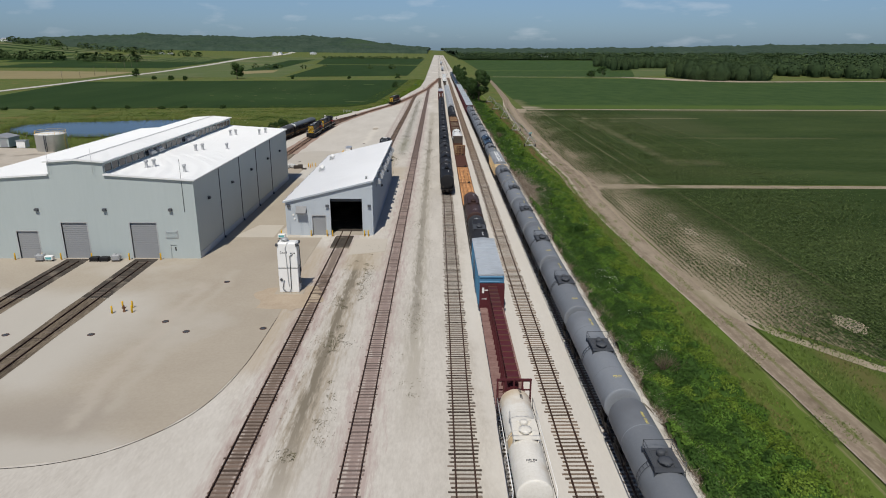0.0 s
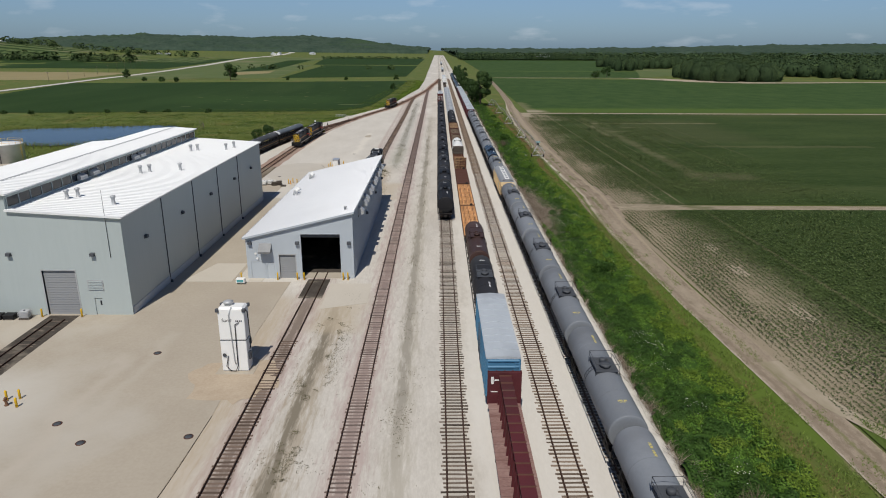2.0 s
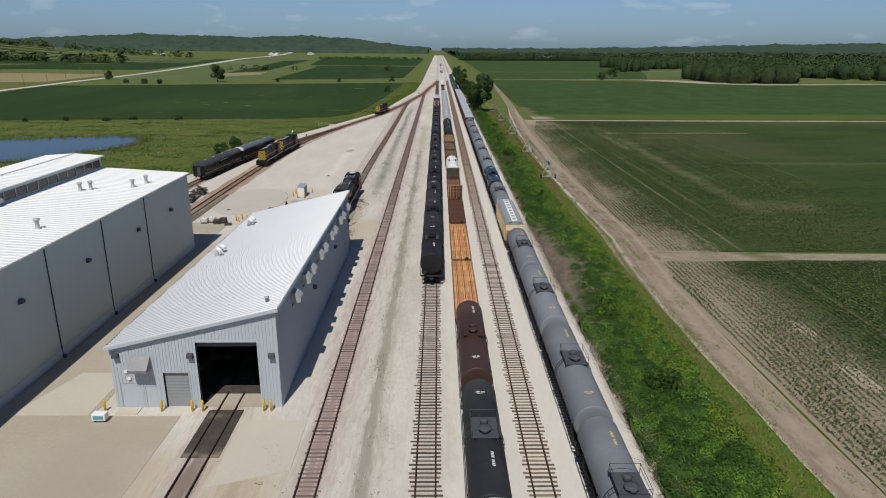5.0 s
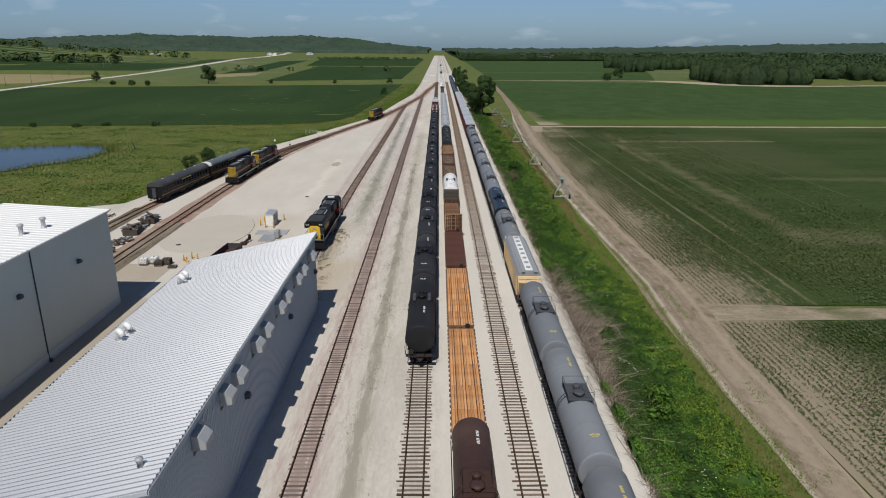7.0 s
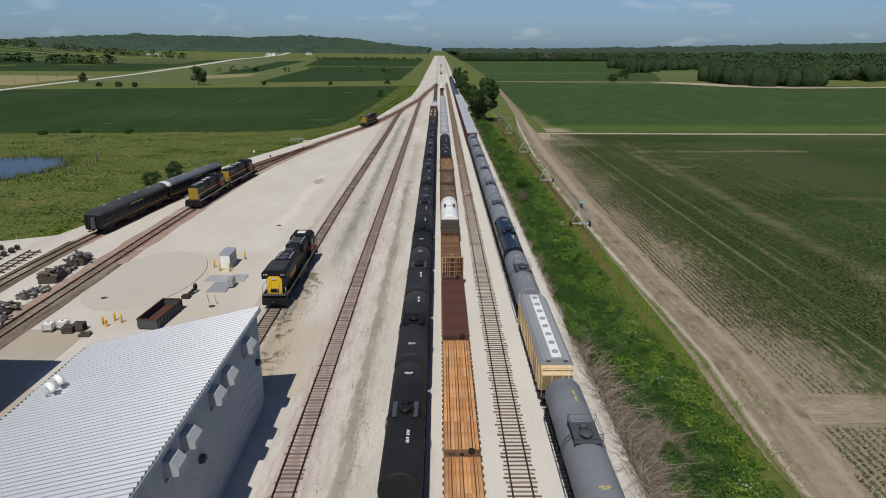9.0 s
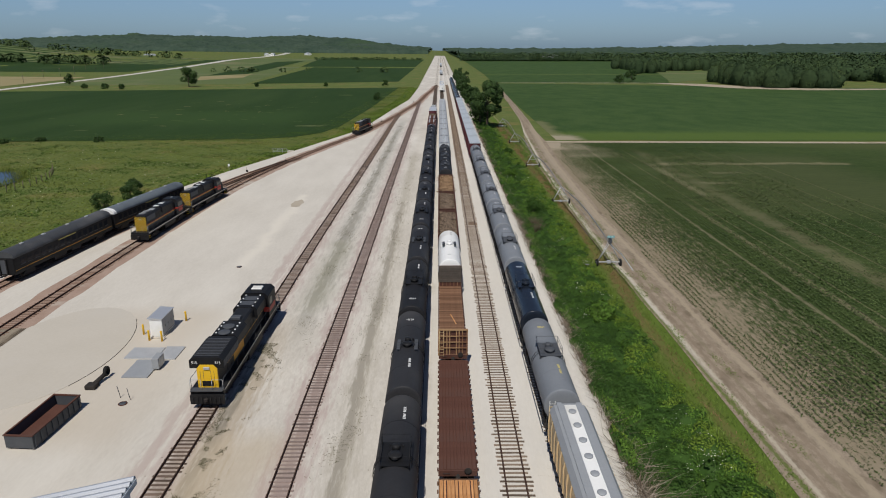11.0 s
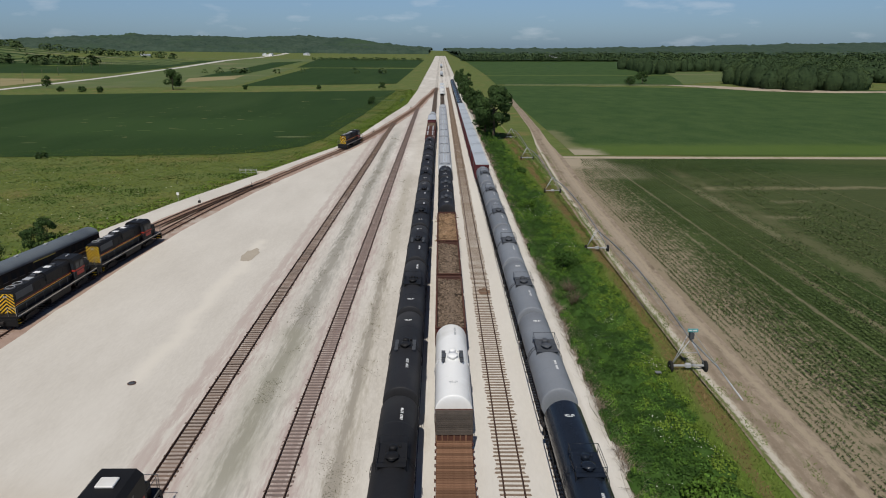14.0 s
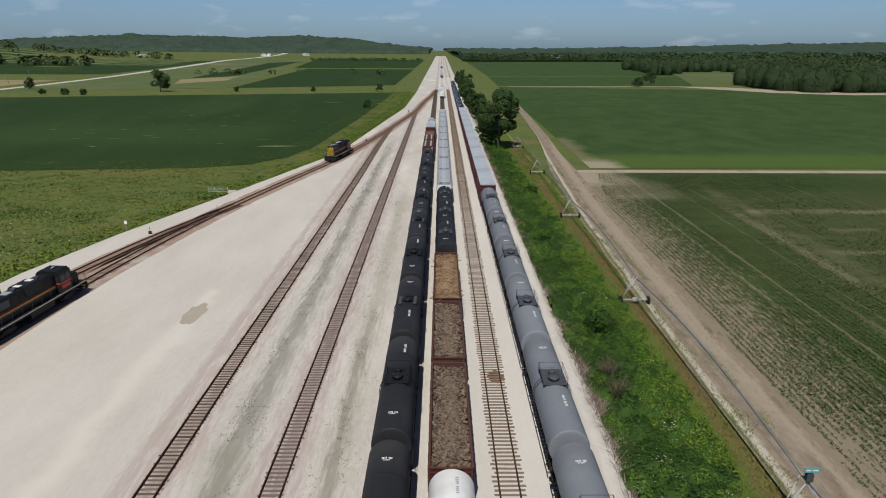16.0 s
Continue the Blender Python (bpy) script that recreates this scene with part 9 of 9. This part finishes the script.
for y0, y1, label in ((164, 366, "rows of young green crop plants with thin gaps"), (52, 158, "thin rows of young crop plants on dry soil")):
    stuff("crop_rows", crop_rows(36.5, 58, y0, y1, 0.17, 3 + y0, 0.125, 3), LEAF_CROP, label, "crop plants")
    stuff("crop_rows", crop_rows(58.3, 100, y0, y1, 0.27, 4 + y0, 0.165, 2), LEAF_CROP, label, "crop plants")
for k, (x, y, rx, ry) in enumerate(((46, 119, 1.1, 3.5), (46.9, 101.5, 1.1, 3.4), (50.5, 76, 1.6, 3.0), (46.5, 131, 1.0, 3.0))):
    blot("bare_soil", x, y, rx, ry, DRY_SOIL, "bare pale soil where no crop grows", 0.17, land, 50 + k, "bare soil")
ribbon("field_track", [(36.0, 88), (37.6, 78.5), (40.0, 73), (46.2, 64.5), (60, 53), (90, 35)], [2.4, 2.0, 1.8, 1.6, 1.6, 1.6], 0.19, DRY_SOIL, "narrow dirt track branching off into the field", "dirt track")
patch("grass_corner", [(38.6, 30), (120, -10), (62, 50), (38.0, 78)], 10, 10, 0.15, VERGE_PLAIN, "strip of bright grass between two tracks", "grass")

n = 16000
x = 38.6 + 26 * rng.uniform(0, 1, n) ** 1.4
y = rng.uniform(36, 80, n)
keep = (y < 77 - (x - 38.6) * 0.98 - 2.2 * np.clip((x - 40) / 6, 0, 1)) & (field_noise(x, y, 2.5, 6.0) > -0.3)
feet = np.stack([x, y, LAND(x, y) + 0.14], 1)[keep]
stuff("corner_grass", blades(rng, feet, 0.3, 0.05, 0.6), GRASS, "rough green grass between two dirt tracks", "grass", 3)
r3 = random.Random(31)
for k in range(64):
    x, y = r3.gauss(-105, 32), r3.gauss(475, 50)
    blot("crop_gap", x, y, r3.uniform(0.7, 3.0), r3.uniform(0.25, 0.55), GREEN_LIGHT if k % 5 else STRAW, "thin pale gap in the dense crop", 0.16, land, 60 + k, "crop gap")
for k, (x, y) in enumerate(((-62, 600), (-38, 610), (-30, 590), (-52, 415))):
    blot("crop_gap", x, y, r3.uniform(3, 7), r3.uniform(1.5, 3.5), GREEN_LIGHT, "thin pale gap in the dense crop", 0.16, land, 100 + k, "crop gap")
blot("puddle", -20.0, 588, 1.3, 15, POND, "still puddle in the ditch beside the gravel", 0.3, land, 140, "puddle")
# pasture grass left of the yard
def in_pond(x, y):
    """True for points on the water."""
    inside = np.zeros(len(x), bool)
    for (ax, ay), (bx, by) in zip(shore, shore[1:] + shore[:1]):
        inside ^= ((ay > y) != (by > y)) & (x < (bx - ax) * (y - ay) / (by - ay + 1e-9) + ax)
    return inside



n = 330000
x, y = -205 + 187 * rng.uniform(0, 1, n) ** 0.75, 205 + 495 * rng.uniform(0, 1, n) ** 1.5
edge = np.interp(y, [p[1] for p in edge_l], [p[0] for p in edge_l])
keep = (x < edge - 1.0) & ((y < 394 + 0.156 * (x + 52)) | (x > -50 + (y - 386) * 0.06)) & ~in_pond(x, y)
feet = np.stack([x, y, LAND(x, y)], 1)[keep]
near = np.interp(feet[:, 1], [p[1] for p in edge_l], [p[0] for p in edge_l]) - feet[:, 0] < 4.2
feet[near, 2] += 0.1
tall = 0.45 * (1 + 0.6 * field_noise(feet[:, 0], feet[:, 1], 8.0, 1.0))
MEADOW = material("meadow_grass", (0.088, 0.128, 0.021), (0.168, 0.190, 0.046), spec=0.05, rough=0.7, scale=0.06, fine=0.5, bump=0, island=0.32, spread=0.9, c=(0.19, 0.19, 0.075))
MEADOW_LUSH = material("lush_meadow_grass", (0.052, 0.094, 0.018), (0.092, 0.138, 0.032), spec=0.05, rough=0.7, scale=0.1, fine=0.8, bump=0, island=0.32, spread=0.9)
lush = field_noise(feet[:, 0] * 0.6, feet[:, 1], 9.0, 23.0) + 0.6 * field_noise(feet[:, 0], feet[:, 1], 2.6, 29.0) > 0.2
stuff("meadow_grass", blades(rng, feet[~lush], tall[~lush] * 0.42, 0.15, 2.2), MEADOW, "rough tall pasture grass with dry stems", "grass", 3)
stuff("meadow_grass", blades(rng, feet[lush], tall[lush] * 0.6, 0.16, 1.4), MEADOW_LUSH, "lush dark tussocks in the pasture", "grass", 3)
n = 3600
i = rng.integers(0, len(shore), n)
feet = np.array(shore)[i] + rng.normal(0, 1.1, (n, 2))
feet = np.column_stack([feet, np.full(n, LEFT + 0.1)])
stuff("reeds", blades(rng, feet, 1.5, 0.06, 0.25), MEADOW, "tall reeds and rushes round the pond", "reeds", 3)
# rank weeds along the foot of the gravel bank
n = 26000
y = 215 + 470 * rng.uniform(0, 1, n) ** 1.25
x = np.interp(y, [p[1] for p in edge_l], [p[0] for p in edge_l]) - 1.6 - 7.5 * rng.uniform(0, 1, n) ** 1.3
lush = field_noise(x, y, 4.5, 17.0) + 0.5 * field_noise(x, y, 1.6, 5.0)
keep = lush > -0.12
c = np.stack([x, y, LAND(x, y) + 0.25 + 1.1 * np.clip(lush, 0, 1) * rng.uniform(0.3, 1, n)], 1)[keep]
stuff("bank_weeds", leaf_cards(rng, c, 0.24, 0.6), LEAF_OLIVE, "rank green weeds along the gravel bank", "weeds")
n = 420
feet = np.stack([rng.uniform(-130, -60, n), rng.uniform(215, 345, n), np.zeros(n)], 1)
keep = (feet[:, 0] < np.interp(feet[:, 1], [p[1] for p in edge_l], [p[0] for p in edge_l]) - 4) & ~in_pond(feet[:, 0], feet[:, 1])
feet = feet[keep]
feet[:, 2] = LAND(feet[:, 0], feet[:, 1]) + 0.5
stuff("meadow_flowers", leaf_cards(rng, feet, 0.12, 1.5, 0.9), FLOWER, "scattered white flower heads in the pasture", "wild flowers")


# ---------------------------------------------------------------- trees
def crown_points(r, n, h, w, base, lobes=16):
    """Points in the outer shells of many overlapping clumps."""
    c = []
    for k in range(lobes):
        a, t = r.uniform(0, 2 * np.pi), r.uniform(0, 1) ** 0.8
        rad = w * (0.25 + 0.62 * math.sin(math.pi * (0.18 + 0.72 * t))) * r.uniform(0.45, 0.85)
        c.append((rad * math.cos(a), rad * math.sin(a), base + (h - base) * (0.12 + 0.8 * t)))
    c.append((0, 0, h - w * 0.32))
    c = np.array(c)
    size = w * r.uniform(0.26, 0.44, len(c))
    i = r.integers(0, len(c), n)
    d = r.normal(size=(n, 3))
    d /= np.linalg.norm(d, axis=1)[:, None]
    d[:, 2] *= 0.8
    return c[i] + d * (size[i] * r.uniform(0.55, 1.0, n) ** 0.5)[:, None], d


def tree(x, y, h, w, label, seed, leaves=2200, size=0.34, mat=LEAF, base=0.22, group=""):
    r = np.random.default_rng(seed)
    z = land(x, y)
    t = thing("tree", label, "tree", pose(x, y, z), group)
    tr = Shape()
    bend = [(0, 0, -0.3), (r.normal(0, 0.12), r.normal(0, 0.12), h * 0.2), (r.normal(0, 0.3), r.normal(0, 0.3), h * 0.42), (r.normal(0, 0.4), r.normal(0, 0.4), h * 0.7)]
    rad = [h * 0.03, h * 0.022, h * 0.015, h * 0.006]
    for k in range(3):
        tr.rod(bend[k], bend[k + 1], rad[k], 9, rad[k + 1])
    for k in range(8):
        a = r.uniform(0, 6.28)
        p = Vector(bend[1]).lerp(Vector(bend[3]), r.uniform(0.05, 0.8))
        q = p + Vector((math.cos(a) * w * 0.6, math.sin(a) * w * 0.6, h * r.uniform(0.1, 0.24)))
        tr.rod(p, q, h * 0.009, 6, h * 0.003)
    part("trunk", tr, BARK, t)
    pts, out = crown_points(r, leaves, h, w, h * base)
    ob = new("crown", quads("crown", leaf_cards(r, pts, size, 0.15, 0.62, out), mat))
    ob.parent = t
    return t


tree(24.0, 413.5, 20.5, 7.8, "large dark green broadleaf tree beside the yard", 1, 6500, 0.42, base=0.14)
tree(21.5, 424, 14, 5.5, "broadleaf tree standing behind a larger one", 2, 2600, 0.42, base=0.1)
r2 = random.Random(9)
for k in range(26):
    y = 440 + k * 17 + r2.uniform(-5, 5)
    tree(22 + r2.uniform(-2.5, 5), y, r2.uniform(6, 12.5), r2.uniform(3, 5.5), "dark green tree in the row along the railway", 20 + k, 900, 0.55, base=0.05, group="trees along the railway")
tree(-206, 697, 15, 8.5, "lone broadleaf tree between two fields", 60, 2200, 0.6, base=0.12)
for k, (x, y, h, w) in enumerate(((-322, 727, 9, 4.5), (-262, 668, 4, 3.5), (-247, 664, 4, 3.2), (-280, 672, 3.5, 3), (-65.7, 262, 4.2, 2.4), (-63.7, 270, 4.6, 2.6), (-66, 277.5, 4.0, 2.2), (-87, 186, 4, 3.2), (-92, 180, 3.2, 2.6), (-36, 560, 4.5, 3), (-42, 700, 5.5, 3.5), (171, 762, 9, 6), (190, 790, 12, 7), (-150, 700, 3.5, 2.5), (-92, 700, 3.5, 2.2))):
    tree(x, y, h, w, "bushy dark green tree in the open" if h > 5 else "round dark green bush in the grass", 70 + k, 2200 if y < 300 else 900, 0.15 if y < 300 else 0.2 + 0.02 * h + (0.1 if y > 600 else 0), base=0.02)
for k, (x, y) in enumerate(((-257, 349), (-243, 351), (-228, 353), (-216, 356), (-202, 355), (-184, 358), (-168, 362), (-150, 363), (-140, 368), (-118, 366))):
    tree(x, y, r2.uniform(1.2, 2.0), r2.uniform(1.4, 2.4), "small dark bush along the field margin", 110 + k, 260, 0.34, base=0.02, group="bushes along the field margin")
for k, (x, y, h) in enumerate(((23.0, 136.2, 3.4), (24.5, 116.0, 3.0), (24.2, 206, 3.0), (23.5, 262, 3.4), (22.5, 300, 3.0), (25.5, 340, 2.6), (22.8, 168, 2.4))):
    b = tree(x, y, h * 0.8, h * 0.8, "dark green bush standing out of the bank", 130 + k, 1500, 0.15, LEAF_DARK if k % 2 else LEAF_SHRUB, 0.0, "bushes on the bank")
# a leafless thicket on the bank
for k, (x, y) in enumerate(((22.6, 62.5), (21.6, 246), (22.0, 250))):
    r = random.Random(k)
    t = thing("dead_bush", "leafless grey thicket among green shrubs", "bush", pose(x, y, RIGHT))
    s = Shape()
    for i in range(70):
        a, b = r.uniform(0, 6.28), r.uniform(0.2, 1.0)
        p = Vector((r.gauss(0, 0.3), r.gauss(0, 0.3), 0.6))
        q = p + Vector((math.cos(a) * b * 1.5, math.sin(a) * b * 1.5, r.uniform(0.8, 2.2)))
        s.rod(p, q, 0.022, 4, 0.008)
        for j in range(2):
            m = p.lerp(q, r.uniform(0.4, 0.8))
            s.rod(m, m + Vector((r.gauss(0, 0.4), r.gauss(0, 0.4), r.uniform(0.2, 0.7))), 0.012, 3, 0.005)
    part("branch_tangle", s, DEADWOOD, t)


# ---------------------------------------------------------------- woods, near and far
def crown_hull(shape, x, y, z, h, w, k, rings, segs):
    """The lumpy inside of a crown, in a dim colour that stands in for its shade."""
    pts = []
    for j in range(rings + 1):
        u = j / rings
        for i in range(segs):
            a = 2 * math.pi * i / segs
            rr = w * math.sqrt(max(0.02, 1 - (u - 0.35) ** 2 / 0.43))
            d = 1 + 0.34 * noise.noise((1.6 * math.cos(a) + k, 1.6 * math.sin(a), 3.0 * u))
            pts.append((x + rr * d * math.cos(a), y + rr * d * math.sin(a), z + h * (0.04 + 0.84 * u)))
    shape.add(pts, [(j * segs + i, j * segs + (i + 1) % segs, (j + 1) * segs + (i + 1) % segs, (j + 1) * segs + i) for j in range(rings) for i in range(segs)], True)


def woods(name, spots, label, leaves, size, seed, mat=WOODS, hull=None):
    """Crowns side by side; spots are (x, y, height, radius)."""
    r = np.random.default_rng(seed)
    out = []
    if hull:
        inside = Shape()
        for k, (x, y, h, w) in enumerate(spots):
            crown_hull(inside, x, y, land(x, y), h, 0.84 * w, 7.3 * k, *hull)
        stuff_sheet("woods_interior", inside, WOODS_FILL, "inside of the woods, dimmed in colour for shade")
    for x, y, h, w in spots:
        z = land(x, y)
        n = max(6, int(leaves))
        a, u = r.uniform(0, 2 * np.pi, n), r.uniform(0.0, 1.0, n)
        rr = w * np.sqrt(np.clip(1 - (u - 0.35) ** 2 / 0.45, 0.05, 1)) * r.uniform(0.7, 1.08, n)
        p = np.stack([x + rr * np.cos(a), y + rr * np.sin(a), z + h * (0.12 + 0.88 * u)], 1)
        lump = 0.5 * np.sin(a * 3 + x) * np.cos(u * 7 + y)
        face = np.stack([np.cos(a + lump), np.sin(a + lump), 1.6 * (u - 0.3) + 0.5 * lump], 1)
        face /= np.linalg.norm(face, axis=1)[:, None]
        out.append(leaf_cards(r, p, size * w, 0.3, 0.8, face, 0.16))
        top = np.stack([x + r.uniform(-0.5, 0.5, 4) * w, y + r.uniform(-0.5, 0.5, 4) * w, np.full(4, z + h * 0.9)], 1)
        out.append(leaf_cards(r, top, size * w * 1.5, 1.2, 0.9))
    return stuff(name, np.concatenate(out), mat, label, "woods")


def scatter(seed, n, inside, x0, x1, y0, y1, h, w):
    r = random.Random(seed)
    out = []
    while len(out) < n:
        x, y = r.uniform(x0, x1), r.uniform(y0, y1)
        if inside(x, y):
            out.append((x, y, h * r.uniform(0.75, 1.2), w * r.uniform(0.75, 1.2)))
    return out


def clump(x, y):
    """The round wood that stands forward into the fields."""
    w = 8 * noise.noise((x / 14, y / 14, 5))
    return 262 + 0.25 * abs(y - 740) + w < x < 342 + 0.5 * max(0, y - 715) + w and 692 + 0.0058 * (x - 300) ** 2 + w < y < 835


WOODS_WARM = material("sunlit_woods_leaf", (0.042, 0.070, 0.027), (0.074, 0.106, 0.040), rough=0.8, scale=0.035, fine=0.4, bump=0, island=0.1, spread=0.9, spec=0.05)
WOODS_DEEP = material("deep_woods_leaf", (0.024, 0.045, 0.022), (0.044, 0.070, 0.032), rough=0.8, scale=0.035, fine=0.4, bump=0, island=0.08, spread=0.9, spec=0.05)


def mixed_woods(spots, label, leaves, size, seed, hull=None):
    """A wood of three kinds of tree."""
    for k, mat in enumerate((WOODS, WOODS_WARM, WOODS_DEEP)):
        woods("woods", spots[k::3], label, leaves, size, seed + 20 * k, mat, hull)


mixed_woods(scatter(1, 190, clump, 255, 405, 690, 840, 18.5, 8.2), "dense dark green woods at the field's edge", 420, 0.058, 1, (6, 10))
mixed_woods(scatter(2, 1500, lambda x, y: y > 806 - 0.9 * min(60, max(0, x - 385)) + 14 * noise.noise((x / 50, 0, 3)) + 500 * smooth(420, 380, x), 384, 1250, 750, 1250, 17, 9.0), "broad dark green woods behind the fields", 46, 0.10, 2, (4, 6))
mixed_woods(scatter(9, 150, lambda x, y: (y > 1088 - 60 * smooth(312, 300, x) and x > 300) or (268 < x < 300 and y > 976 + 2.2 * (x - 268)) or (254 < x < 262 and y < 1002), 250, 410, 985, 1200, 17, 7.0), "trees along the far edge of the meadow", 130, 0.08, 9, (5, 8))
mixed_woods(scatter(3, 3000, lambda x, y: y > (1690 if x < 400 else 1150), 60, 2300, 1150, 2500, 14, 10), "unbroken woods reaching far back", 24, 0.17, 3)
mixed_woods(scatter(10, 110, lambda x, y: abs(y - 1696) < 12, 52, 440, 1680, 1712, 15, 8), "trees along the edge of far woods", 60, 0.13, 10)
woods("woods", scatter(6, 130, lambda x, y: abs(y - 1290 - 0.10 * (x + 800)) < 34 or abs(y - 1700 - 0.1 * x) < 24, -1000, -560, 1150, 1700, 13, 9), "belt of dark trees across a hillside", 30, 0.24, 6, WOODS_WARM)
woods("woods", scatter(7, 70, lambda x, y: abs(y - 1780) < 18 or abs(y - 1010) < 5, -300, -40, 980, 1830, 6, 5), "hedge of bushes between far fields", 20, 0.26, 7, WOODS_WARM)
woods("woods", scatter(8, 16, lambda x, y: abs(y - (1560 + 0.15 * (x + 1000))) < 60, -1500, -800, 1400, 1700, 12, 8), "scattered trees on a grassy hill", 30, 0.24, 8, WOODS_WARM)


def farmhouse(x, y, w, l, h, turn, label):
    z = land(x, y)
    b = thing("farmhouse", label, "farm building", pose(x, y, z, 0, 0, turn), "distant farm buildings")
    part("wall", Shape().prism([(-w, -0.5), (w, -0.5), (w, h), (0, h + w * 0.5), (-w, h)], "y", -l, l), WHITE, b)
    for s in (-1, 1):
        part("roof", Shape().prism([(0, h + w * 0.5 + 0.05), (s * (w + 0.5), h - 0.2), (s * (w + 0.5), h + 0.0), (0, h + w * 0.5 + 0.3)], "y", -l - 0.5, l + 0.5), ROOFING, b)
    for k in range(3):
        part("window", Shape().box(-w * 0.6 + k * w * 0.5, -w * 0.6 + k * w * 0.5 + 1.2, -l - 0.04, -l, h * 0.4, h * 0.8), GLASS_DARK, b)


for k, (x, y, w, l, h) in enumerate(((-560, 2450, 6, 12, 6), (-585, 2470, 8, 14, 5), (-470, 2600, 7, 13, 5), (-920, 2300, 5, 9, 5), (-1020, 1640, 6, 9, 5), (-1050, 1650, 5, 7, 4), (305, 2000, 9, 30, 6), (-760, 1960, 4, 6, 4))):
    farmhouse(x, y, w, l, h, 20 * k, "white farm building among distant trees")
for k in range(12):
    x, y = -345 - 14 * k * (1 + 0.02 * k), 640 + 60 * k
    p = thing("utility_pole", "thin wooden utility pole along the country road", "utility pole", pose(x - 8, y, land(x - 8, y)), "utility poles along the road")
    part("pole", Shape().rod((0, 0, 0), (0, 0, 9.5), 0.16, 7, 0.11), WOOD_POST, p)
    part("crossarm", Shape().box(-1.1, 1.1, -0.07, 0.07, 8.9, 9.05), WOOD_POST, p)

# ---------------------------------------------------------------- the sleepers, last
lay_ties()
